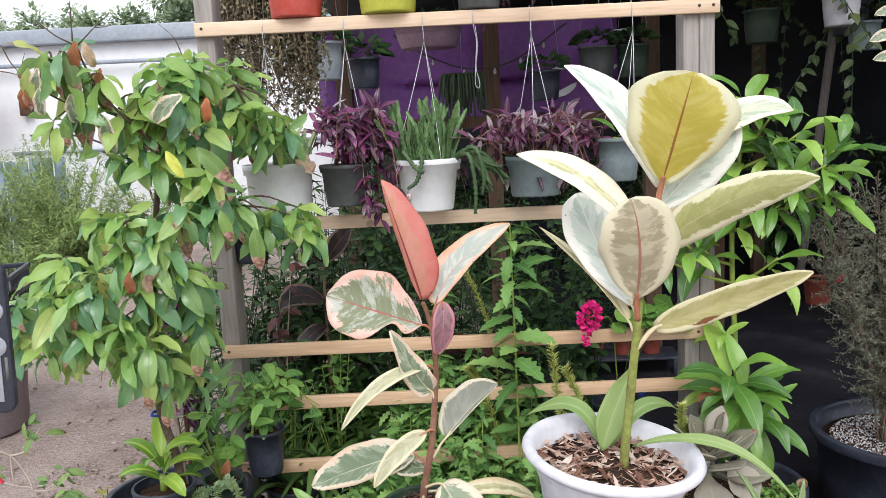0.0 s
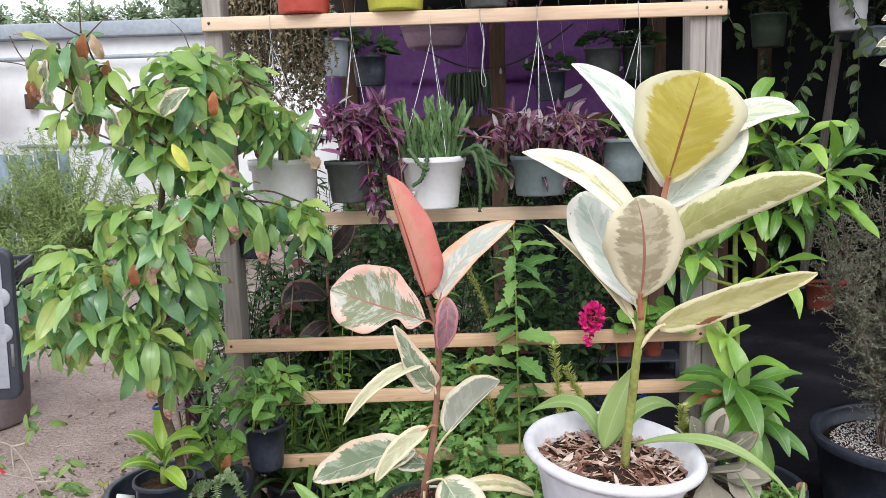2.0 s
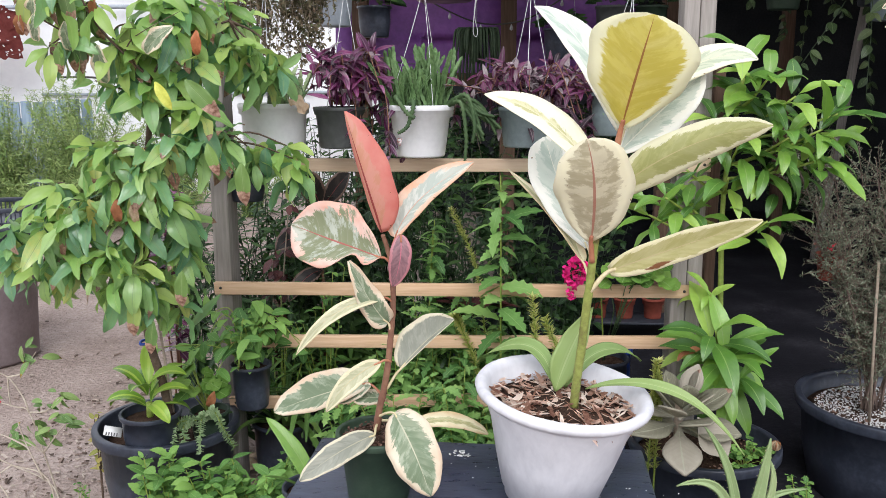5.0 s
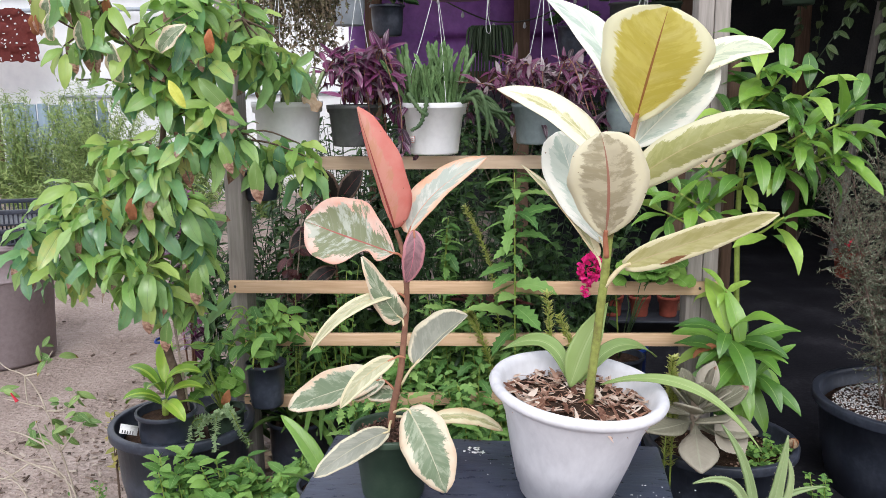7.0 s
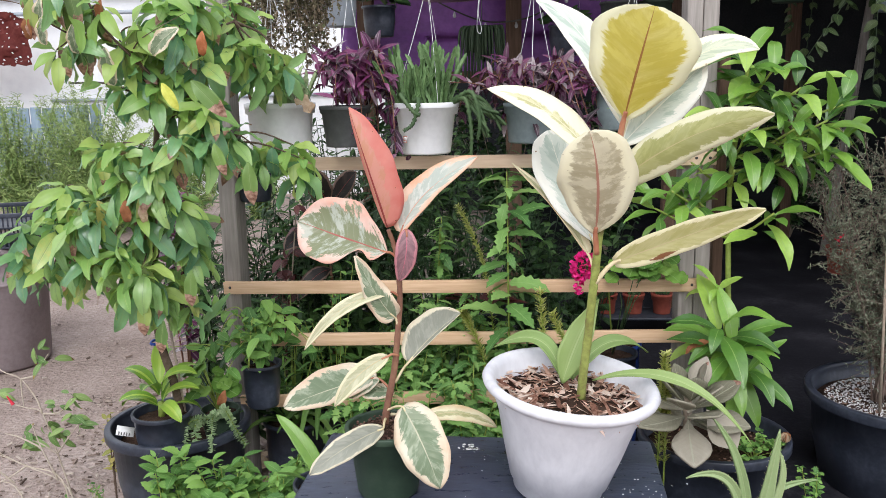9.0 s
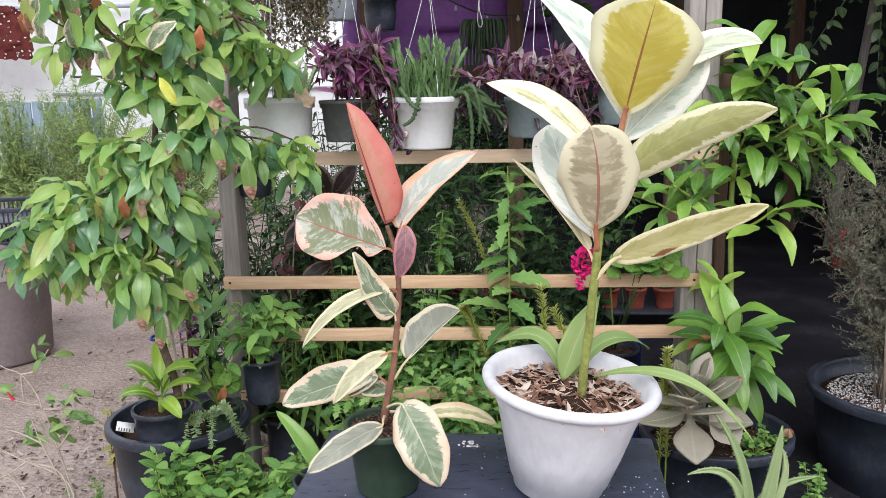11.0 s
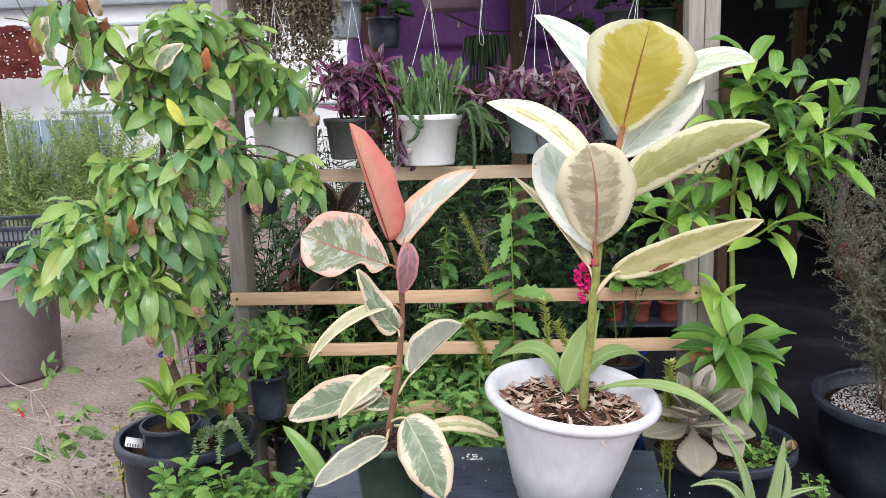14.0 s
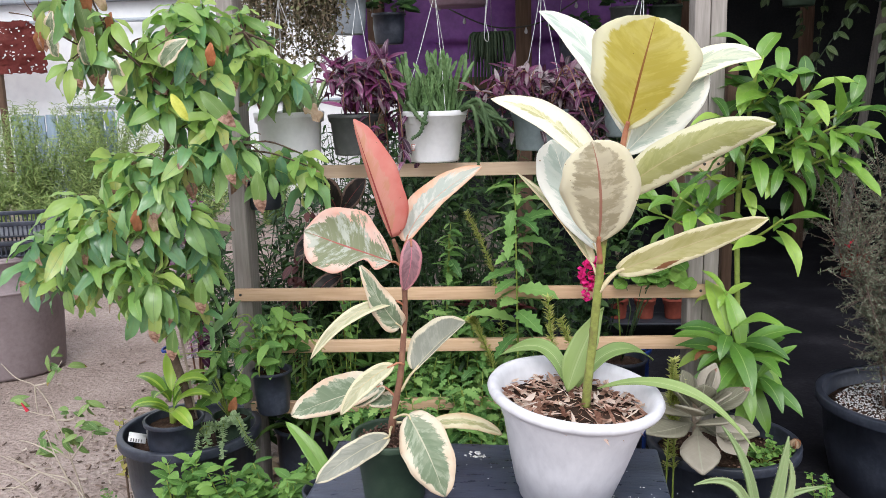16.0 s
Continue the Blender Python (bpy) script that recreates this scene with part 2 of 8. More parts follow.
M_WHITEPLASTIC = surface("white_plastic", (0.72, 0.73, 0.75), (0.80, 0.81, 0.83), (0.86, 0.87, 0.88), 0.45, 8, 60, 0.08, 0.001)
# white plastic greyed down: the shade on the pot is in its colour
M_SHADEDWHITE = surface("shaded_white_plastic", (0.36, 0.37, 0.39), (0.46, 0.47, 0.49), (0.54, 0.55, 0.57), 0.55, 8, 60, 0.1, 0.001)
M_BLACKPOT = surface("black_nursery_plastic", (0.016, 0.019, 0.029), (0.030, 0.036, 0.053), (0.062, 0.071, 0.098), 0.36, 9, 70, 0.15, 0.002)
M_GREENPOT = surface("dark_green_plastic", (0.018, 0.035, 0.022), (0.032, 0.058, 0.036), (0.06, 0.09, 0.06), 0.5, 9, 60, 0.15, 0.002)
M_GREYPOT = surface("dark_grey_plastic", (0.045, 0.05, 0.05), (0.07, 0.075, 0.075), (0.11, 0.115, 0.115), 0.5, 8, 60, 0.1, 0.002)
M_TEALPOT = surface("slate_teal_plastic", (0.10, 0.135, 0.145), (0.15, 0.19, 0.20), (0.20, 0.25, 0.26), 0.5, 8, 60, 0.1, 0.002)
M_REDPOT = surface("brick_red_plastic", (0.34, 0.045, 0.03), (0.47, 0.07, 0.05), (0.55, 0.11, 0.09), 0.45, 8, 60, 0.1, 0.002)
M_LIMEPOT = surface("lime_plastic", (0.40, 0.42, 0.05), (0.52, 0.54, 0.08), (0.60, 0.62, 0.14), 0.45, 8, 60, 0.1, 0.002)
M_PURPLEPOT = surface("mauve_plastic", (0.20, 0.13, 0.17), (0.27, 0.18, 0.23), (0.33, 0.24, 0.28), 0.5, 8, 60, 0.1, 0.002)
M_TERRA = surface("terracotta", (0.17, 0.035, 0.022), (0.24, 0.052, 0.032), (0.31, 0.085, 0.055), 0.8, 8, 60, 0.2, 0.002)
M_BLUE = surface("blue_plastic", (0.01, 0.04, 0.22), (0.02, 0.06, 0.32), (0.04, 0.10, 0.42), 0.4, 8, 60, 0.1, 0.002)
M_BIN = surface("mauve_grey_bin_plastic", (0.21, 0.17, 0.178), (0.28, 0.232, 0.242), (0.34, 0.29, 0.30), 0.6, 5, 50, 0.2, 0.003)
M_TABLE = surface("worn_black_paint", (0.020, 0.025, 0.044), (0.046, 0.055, 0.090), (0.095, 0.108, 0.16), 0.30, 6, 50, 0.3, 0.003, stretch=(0.5, 1.5, 1))
M_SPLASH = surface("dried_white_paint", (0.55, 0.55, 0.54), (0.72, 0.72, 0.71), (0.8, 0.8, 0.8), 0.7, 30, 200, 0.2)
M_SOIL = surface("potting_soil", (0.022, 0.014, 0.010), (0.055, 0.033, 0.024), (0.12, 0.075, 0.055), 0.95, 30, 160, 1.0, 0.008, spec=0.1)
M_PERLITE = surface("perlite", (0.55, 0.55, 0.55), (0.7, 0.7, 0.7), (0.8, 0.8, 0.8), 0.9, 30, 200, 0.3, shift=0.3)
M_BARK = surface("bark_mulch", (0.10, 0.052, 0.038), (0.26, 0.15, 0.105), (0.44, 0.31, 0.24), 0.85, 18, 150, 0.5, 0.002)
M_DARKBARK = surface("damp_bark_bits", (0.05, 0.024, 0.018), (0.12, 0.062, 0.045), (0.27, 0.17, 0.13), 0.85, 60, 220, 0.5, 0.002)
M_WALL = surface("white_painted_wall", (0.68, 0.69, 0.72), (0.77, 0.78, 0.80), (0.83, 0.84, 0.85), 0.8, 0.8, 12, 0.25, 0.01)
M_FASCIA = surface("grey_metal_fascia", (0.24, 0.28, 0.33), (0.32, 0.36, 0.41), (0.42, 0.46, 0.50), 0.6, 1.5, 20, 0.2, 0.01)
M_PURPLE = surface("purple_tarpaulin", (0.14, 0.045, 0.20), (0.21, 0.07, 0.30), (0.28, 0.11, 0.38), 0.5, 3, 30, 0.25, 0.01)
M_SHADE = surface("black_shade_cloth", (0.020, 0.022, 0.025), (0.034, 0.037, 0.041), (0.055, 0.058, 0.062), 0.9, 2, 60, 0.2, 0.004, spec=0.1)
M_REDPANEL = surface("maroon_mesh_panel", (0.14, 0.025, 0.025), (0.19, 0.04, 0.035), (0.26, 0.07, 0.06), 0.8, 3, 40, 0.3, 0.01)
M_BLUEWOOD = wood_mat("faded_blue_boards", (0.13, 0.18, 0.25), (0.22, 0.29, 0.37), (0.32, 0.40, 0.47), 0.9, "z")
M_CASE = surface("black_rubber_case", (0.018, 0.021, 0.030), (0.032, 0.037, 0.050), (0.055, 0.062, 0.078), 0.45, 20, 150, 0.15, 0.001)
M_PHONE = surface("matt_silver_grey", (0.27, 0.29, 0.33), (0.33, 0.35, 0.39), (0.38, 0.40, 0.44), 0.35, 20, 150, 0.05, 0.001)
M_PAPER = surface("white_paper_tag", (0.6, 0.6, 0.6), (0.75, 0.75, 0.75), (0.82, 0.82, 0.82), 0.7, 20, 150, 0.1, 0.001)
M_INK = surface("grey_print", (0.1, 0.1, 0.1), (0.15, 0.15, 0.15), (0.2, 0.2, 0.2), 0.7, 20, 150, 0.0)
M_REDINK = surface("red_print", (0.4, 0.08, 0.06), (0.5, 0.12, 0.09), (0.55, 0.16, 0.12), 0.7, 20, 150, 0.0)
M_TRUNK = surface("brown_bark", (0.055, 0.035, 0.025), (0.11, 0.075, 0.055), (0.19, 0.14, 0.11), 0.9, 12, 90, 0.6, 0.004)
M_TEATWIG = surface("grey_brown_twig", (0.10, 0.065, 0.055), (0.165, 0.115, 0.095), (0.25, 0.19, 0.155), 0.85, 20, 120, 0.4, 0.002)
M_TWIG = surface("pale_twig", (0.22, 0.17, 0.13), (0.33, 0.27, 0.21), (0.45, 0.38, 0.31), 0.85, 20, 120, 0.4, 0.002)
M_WISPSTEM = surface("grey_green_stem", (0.10, 0.13, 0.06), (0.17, 0.21, 0.09), (0.26, 0.29, 0.14), 0.7, 14, 90, 0.3, 0.002)
M_PALETWIG = surface("bleached_twig", (0.30, 0.25, 0.19), (0.44, 0.38, 0.31), (0.58, 0.52, 0.44), 0.85, 20, 120, 0.4, 0.002)
M_GREENSTEM = surface("green_stem", (0.14, 0.20, 0.035), (0.24, 0.32, 0.06), (0.33, 0.40, 0.11), 0.5, 14, 90, 0.3, 0.002)
M_OLDSTEM = surface("scarred_green_stem", (0.13, 0.095, 0.04), (0.235, 0.27, 0.065), (0.35, 0.40, 0.11), 0.5, 28, 120, 0.5, 0.003)
M_REDSTEM = surface("reddish_stem", (0.11, 0.05, 0.035), (0.21, 0.10, 0.065), (0.30, 0.17, 0.10), 0.6, 14, 90, 0.3, 0.002)
M_PINKSTALK = surface("pink_leaf_stalk", (0.28, 0.10, 0.06), (0.40, 0.16, 0.09), (0.48, 0.24, 0.14), 0.45, 14, 90, 0.2, 0.001)
M_CREAMSTALK = surface("cream_leaf_stalk", (0.50, 0.42, 0.24), (0.64, 0.55, 0.34), (0.72, 0.65, 0.45), 0.45, 14, 90, 0.2, 0.001)
M_CACTUS = surface("stapelia_green", (0.055, 0.115, 0.04), (0.10, 0.185, 0.065), (0.21, 0.31, 0.14), 0.6, 16, 90, 0.4, 0.003, shift=0.4)
M_CACTUSDARK = surface("dark_trailing_cactus", (0.03, 0.065, 0.025), (0.055, 0.105, 0.04), (0.11, 0.17, 0.075), 0.6, 16, 90, 0.4, 0.003)
# stem green darkened from the cactus colour to stand in for shade
M_SHADEDSTEM = surface("shaded_stringy_stem", (0.02, 0.04, 0.02), (0.035, 0.06, 0.03), (0.06, 0.085, 0.045), 0.7, 16, 90, 0.3, 0.003)
M_PENCIL = surface("pale_stick_cactus", (0.20, 0.27, 0.13), (0.28, 0.36, 0.19), (0.36, 0.43, 0.26), 0.6, 16, 90, 0.3, 0.003, shift=0.4)
M_MAGENTA = surface("magenta_petals", (0.55, 0.01, 0.12), (0.72, 0.02, 0.22), (0.80, 0.06, 0.32), 0.5, 30, 150, 0.3, 0.002)
M_REDPETAL = surface("red_petals", (0.42, 0.015, 0.03), (0.58, 0.03, 0.06), (0.65, 0.08, 0.10), 0.5, 30, 150, 0.3, 0.002)
M_DRY = surface("dry_leaf", (0.36, 0.24, 0.14), (0.50, 0.38, 0.26), (0.62, 0.52, 0.40), 0.85, 14, 90, 0.5, 0.003)
M_RUST = surface("rust_red_leaf", (0.20, 0.08, 0.035), (0.30, 0.12, 0.05), (0.40, 0.19, 0.10), 0.7, 14, 90, 0.4, 0.003)
M_GLASSBULB = surface("dusty_clear_bulb", (0.35, 0.35, 0.36), (0.45, 0.45, 0.46), (0.55, 0.55, 0.56), 0.2, 14, 90, 0.0)

CINNAMON = [(0.0, (0.105, 0.255, 0.135)), (0.3, (0.19, 0.385, 0.16)), (0.6, (0.28, 0.48, 0.17)), (0.88, (0.37, 0.545, 0.175)), (1.0, (0.52, 0.56, 0.17))]
YOUNG = [(0.0, (0.23, 0.43, 0.115)), (0.5, (0.34, 0.525, 0.135)), (1.0, (0.46, 0.61, 0.17))]
DRY_TIP = ((0.16, 0.07, 0.04), (0.44, 0.28, 0.20))
G_TREE = leaf_mat("cinnamon_leaf", CINNAMON, (0.22, 0.34, 0.13), rough=0.30, gloss=0.95, long_veins=True, tip=DRY_TIP, tip_from=0.84, odds=0.16, through_light=0.34)
G_TREE_YOUNG = leaf_mat("young_cinnamon_leaf", YOUNG, (0.36, 0.52, 0.16), rough=0.34, gloss=0.6, long_veins=True, through_light=0.42)
G_TREE_AGED = leaf_mat("aged_cinnamon_leaf", [(0.05, (0.08, 0.15, 0.05)), (0.5, (0.16, 0.25, 0.075)), (0.85, (0.30, 0.34, 0.10)), (1.0, (0.50, 0.44, 0.12))], (0.24, 0.32, 0.13), rough=0.42, gloss=0.45, long_veins=True, tip=DRY_TIP, tip_from=0.70, odds=0.75)
G_SHRUB = leaf_mat("shrub_leaf", [(0.05, (0.06, 0.16, 0.03)), (0.4, (0.125, 0.28, 0.048)), (0.75, (0.22, 0.41, 0.062)), (0.98, (0.36, 0.54, 0.10))], (0.28, 0.42, 0.13), rough=0.33, gloss=0.7, veins=11, through_light=0.26, veiny=0.07)
G_HERB = leaf_mat("herb_leaf", [(0.0, (0.06, 0.155, 0.04)), (0.5, (0.13, 0.28, 0.06)), (1.0, (0.24, 0.42, 0.10))], (0.25, 0.38, 0.15), single=False, rough=0.55, gloss=0.3)
G_WEED = leaf_mat("bright_weed_leaf", [(0.0, (0.07, 0.18, 0.05)), (0.5, (0.18, 0.36, 0.095)), (1.0, (0.33, 0.52, 0.16))], (0.28, 0.45, 0.16), single=False, rough=0.5, gloss=0.35, through_light=0.25)
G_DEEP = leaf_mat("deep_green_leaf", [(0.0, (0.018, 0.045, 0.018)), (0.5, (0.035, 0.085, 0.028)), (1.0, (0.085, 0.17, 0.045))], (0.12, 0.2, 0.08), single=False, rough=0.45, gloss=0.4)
G_STRAP = leaf_mat("strap_leaf", [(0.0, (0.045, 0.10, 0.025)), (0.5, (0.09, 0.18, 0.04)), (1.0, (0.15, 0.26, 0.06))], (0.14, 0.25, 0.08), single=False, rough=0.4, long_veins=True)
G_WISP = leaf_mat("wispy_leaf", [(0.0, (0.13, 0.21, 0.07)), (0.5, (0.24, 0.34, 0.11)), (1.0, (0.40, 0.48, 0.18))], (0.2, 0.28, 0.1), single=False, rough=0.6, gloss=0.2)
G_FOX = leaf_mat("foxtail_needle", [(0.0, (0.46, 0.52, 0.15)), (0.5, (0.60, 0.64, 0.22)), (1.0, (0.72, 0.71, 0.34))], (0.4, 0.45, 0.2), single=False, rough=0.6, gloss=0.2, through_light=0.4)
G_FAR = leaf_mat("far_tree_leaf", [(0.0, (0.18, 0.25, 0.15)), (0.5, (0.27, 0.35, 0.21)), (1.0, (0.38, 0.46, 0.28))], (0.2, 0.28, 0.14), single=False, rough=0.6, gloss=0.2)
G_PURPLE = leaf_mat("wandering_dude_leaf", [(0.0, (0.018, 0.008, 0.015)), (0.25, (0.070, 0.008, 0.050)), (0.55, (0.165, 0.020, 0.105)), (0.80, (0.23, 0.055, 0.15)), (0.90, (0.22, 0.19, 0.19)), (1.0, (0.44, 0.40, 0.42))], (0.27, 0.17, 0.23), single=False, rough=0.28, gloss=0.7, long_veins=True, ribw=0.14)
G_PURPLE_DULL = leaf_mat("dull_striped_leaf", [(0.0, (0.016, 0.010, 0.013)), (0.3, (0.085, 0.012, 0.052)), (0.6, (0.16, 0.03, 0.10)), (0.8, (0.20, 0.15, 0.16)), (1.0, (0.42, 0.36, 0.38))], (0.20, 0.15, 0.17), single=False, rough=0.35, long_veins=True, ribw=0.1)
G_DARKRED = leaf_mat("dark_maroon_leaf", [(0.0, (0.045, 0.012, 0.012)), (0.5, (0.10, 0.028, 0.028)), (1.0, (0.18, 0.06, 0.05))], (0.2, 0.05, 0.05), single=False, rough=0.4)
G_BRASS = leaf_mat("dry_vine_leaf", [(0.0, (0.07, 0.06, 0.04)), (0.35, (0.16, 0.15, 0.085)), (0.65, (0.27, 0.22, 0.14)), (0.85, (0.38, 0.28, 0.19)), (1.0, (0.22, 0.28, 0.13))], (0.25, 0.2, 0.12), single=False, rough=0.7, gloss=0.2)
G_NEEDLE = leaf_mat("needle_leaf", [(0.0, (0.10, 0.125, 0.085)), (0.5, (0.20, 0.235, 0.16)), (1.0, (0.34, 0.37, 0.27))], (0.18, 0.18, 0.13), single=False, rough=0.6, gloss=0.3)
# leaf greens darkened so the shade-house dimness sits in the colour
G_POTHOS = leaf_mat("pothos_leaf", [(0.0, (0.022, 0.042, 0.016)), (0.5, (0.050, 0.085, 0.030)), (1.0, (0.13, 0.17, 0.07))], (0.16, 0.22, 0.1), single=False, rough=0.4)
G_LIME = leaf_mat("striped_lime_leaf", [(0.1, (0.10, 0.22, 0.03)), (0.5, (0.18, 0.34, 0.035)), (0.95, (0.30, 0.47, 0.06))], (0.42, 0.55, 0.10), rough=0.35, long_veins=True, ribw=0.18)
G_GERAN = leaf_mat("geranium_leaf", [(0.1, (0.07, 0.16, 0.03)), (0.5, (0.12, 0.25, 0.04)), (0.95, (0.2, 0.34, 0.07))], (0.22, 0.34, 0.12), rough=0.6, gloss=0.25)
G_SEDUM = leaf_mat("trailing_sedum_leaf", [(0.0, (0.24, 0.36, 0.18)), (0.5, (0.34, 0.47, 0.25)), (1.0, (0.45, 0.56, 0.34))], (0.3, 0.42, 0.2), single=False, rough=0.5)
G_GHOST = leaf_mat("ghost_succulent_leaf", [(0.1, (0.19, 0.185, 0.13)), (0.5, (0.26, 0.245, 0.185)), (0.95, (0.36, 0.325, 0.265))], (0.38, 0.38, 0.29), rough=0.6, gloss=0.25, tip=((0.20, 0.10, 0.07), (0.40, 0.26, 0.20)), tip_from=0.94, odds=0.3, through_light=0.08)
G_AGAVE = leaf_mat("pale_aloe_leaf", [(0.1, (0.26, 0.36, 0.16)), (0.9, (0.38, 0.48, 0.24))], (0.42, 0.5, 0.3), rough=0.45, long_veins=True, through_light=0.08)
G_GINGER = leaf_mat("soft_green_leaf", [(0.1, (0.22, 0.33, 0.10)), (0.9, (0.30, 0.41, 0.14))], (0.41, 0.51, 0.23), rough=0.42, long_veins=True, ribw=0.06)
G_CHILI = leaf_mat("chili_leaf", [(0.1, (0.10, 0.20, 0.05)), (0.9, (0.24, 0.36, 0.11))], (0.32, 0.42, 0.18), rough=0.5, tip=((0.12, 0.05, 0.02), (0.35, 0.30, 0.05)), tip_from=0.8, odds=0.3)

G_TREE_JOINED = leaf_mat("cinnamon_leaf_joined", CINNAMON, (0.22, 0.34, 0.13), single=False, rough=0.36, gloss=0.65, long_veins=True, tip=DRY_TIP, tip_from=0.80, odds=0.16, through_light=0.36)
G_YOUNG_JOINED = leaf_mat("young_cinnamon_leaf_joined", YOUNG, (0.36, 0.52, 0.16), single=False, rough=0.34, gloss=0.6, long_veins=True, through_light=0.42)
V_OLIVE = variegated("olive_cream_underside", (0.74, 0.66, 0.17), (0.82, 0.75, 0.25), (0.94, 0.92, 0.72), (0.44, 0.20, 0.08), 0.74, 0.36, 0.55, slant=0.24, lanes=11.0, through_light=0.6)
V_BEIGE = variegated("grey_beige_underside", (0.53, 0.475, 0.325), (0.75, 0.70, 0.54), (0.90, 0.86, 0.68), (0.50, 0.23, 0.17), 0.66, 0.40, 0.50, ribw=0.05, slant=0.10, lanes=11.0, through_light=0.45)
V_WHITE = variegated("white_and_sage", (0.50, 0.60, 0.52), (0.70, 0.76, 0.68), (0.91, 0.91, 0.84), (0.84, 0.85, 0.74), 0.60, 0.6, 0.45, slant=0.3)
V_MINT = variegated("mint_and_cream", (0.50, 0.57, 0.42), (0.66, 0.70, 0.54), (0.90, 0.88, 0.70), (0.80, 0.78, 0.55), 0.55, 0.8, 0.5, slant=0.3)
V_CREAM = variegated("cream_and_olive", (0.42, 0.42, 0.19), (0.60, 0.58, 0.33), (0.82, 0.76, 0.53), (0.66, 0.56, 0.32), 0.34, 0.6, 0.5, blush=(0.66, 0.50, 0.28))
V_YELLOW = variegated("yellow_green_underside", (0.48, 0.49, 0.19), (0.58, 0.58, 0.26), (0.90, 0.88, 0.66), (0.62, 0.56, 0.30), 0.72, 0.55, 0.50, slant=0.12, lanes=7.0, through_light=0.4)
V_IVORY = variegated("ivory_leaf", (0.54, 0.52, 0.26), (0.74, 0.71, 0.46), (0.90, 0.87, 0.68), (0.80, 0.75, 0.52), 0.20, 0.55, 0.5)
V_DRAB = variegated("drab_olive_underside", (0.52, 0.49, 0.20), (0.60, 0.56, 0.27), (0.86, 0.81, 0.55), (0.62, 0.52, 0.30), 0.74, 0.45, 0.48, scorch=True, through_light=0.35)
V_PALE = variegated("pale_cream_underside", (0.46, 0.46, 0.28), (0.58, 0.57, 0.38), (0.76, 0.70, 0.48), (0.60, 0.46, 0.24), 0.66, 0.3, 0.5)
V_SALMON = variegated("salmon_pink_underside", (0.74, 0.39, 0.26), (0.80, 0.42, 0.34), (0.82, 0.36, 0.30), (0.36, 0.05, 0.05), 0.45, 0.8, 0.5, blush=(0.76, 0.25, 0.21), ribw=0.07, lanes=4.0, through_light=0.4)
V_ROSE = variegated("rose_and_green", (0.24, 0.27, 0.15), (0.54, 0.58, 0.50), (0.84, 0.68, 0.60), (0.44, 0.10, 0.09), 0.74, 0.95, 0.54, blush=(0.76, 0.44, 0.34), ribw=0.04, lanes=6.0)
V_PEACH = variegated("peach_and_sage", (0.46, 0.52, 0.46), (0.66, 0.68, 0.62), (0.80, 0.62, 0.48), (0.66, 0.36, 0.26), 0.62, 0.8, 0.55, blush=(0.72, 0.38, 0.22), lanes=6.0)
V_PLUM = variegated("plum_underside", (0.23, 0.12, 0.14), (0.32, 0.17, 0.19), (0.52, 0.22, 0.25), (0.55, 0.16, 0.22), 0.75, 0.25, 0.5, ribw=0.06)
V_SAGE = variegated("grey_green_and_cream", (0.20, 0.27, 0.16), (0.40, 0.46, 0.33), (0.80, 0.75, 0.60), (0.58, 0.57, 0.42), 0.66, 0.62, 0.54, blush=(0.74, 0.58, 0.42))
V_SILVER = variegated("silver_underside", (0.27, 0.285, 0.23), (0.34, 0.35, 0.29), (0.70, 0.65, 0.49), (0.50, 0.47, 0.33), 0.82, 0.22, 0.55)
V_DARK = variegated("dark_rubber_leaf", (0.020, 0.018, 0.016), (0.04, 0.03, 0.028), (0.20, 0.13, 0.10), (0.28, 0.05, 0.05), 0.78, 0.25, 0.6)


def chip_mat(name, stops):
    m, nt, bsdf, out = base_mat(name)
    rnd = nt.nodes.new("ShaderNodeNewGeometry").outputs["Random Per Island"]
    vec = nt.nodes.new("ShaderNodeTexCoord").outputs["Object"]
    grain = noise_node(nt, vec, 160, 4, 0.6)
    col = ramp_node(nt, math_node(nt, "ADD", rnd, math_node(nt, "MULTIPLY", math_node(nt, "SUBTRACT", grain, 0.5), 0.5)), stops)
    nt.links.new(col, bsdf.inputs["Base Color"])
    bsdf.inputs["Roughness"].default_value = 0.85
    bsdf.inputs["Specular IOR Level"].default_value = 0.25
    nt.links.new(bump_node(nt, grain, 0.5, 0.002), bsdf.inputs["Normal"])
    return m


M_CHIPS = chip_mat("mixed_bark_chips", [(0.0, (0.22, 0.10, 0.07)), (0.25, (0.48, 0.28, 0.20)), (0.55, (0.70, 0.50, 0.40)), (0.9, (0.88, 0.78, 0.70))])
M_LITTER = chip_mat("dirt_litter", [(0.0, (0.07, 0.05, 0.04)), (0.5, (0.24, 0.18, 0.15)), (0.9, (0.50, 0.43, 0.37))])

# ---- building helpers ----
def link_mesh(name, me, mat):
    if mat and not me.materials:
        me.materials.append(mat)
    return new(name, me)


def to_mesh(bm, name, smooth=True):
    me = bpy.data.meshes.new(name)
    bm.normal_update()
    bm.to_mesh(me)
    bm.free()
    if smooth:
        for p in me.polygons:
            p.use_smooth = True
    return me


def attach(ob, parent):
    """Makes ob a part of parent; ob's own pose stays in world terms."""
    ob.parent = parent
    if parent.type == "EMPTY":
        ob.matrix_parent_inverse = Matrix.Translation(-Vector(parent.location))
    else:
        ob.matrix_parent_inverse = parent.matrix_basis.inverted()
    return ob


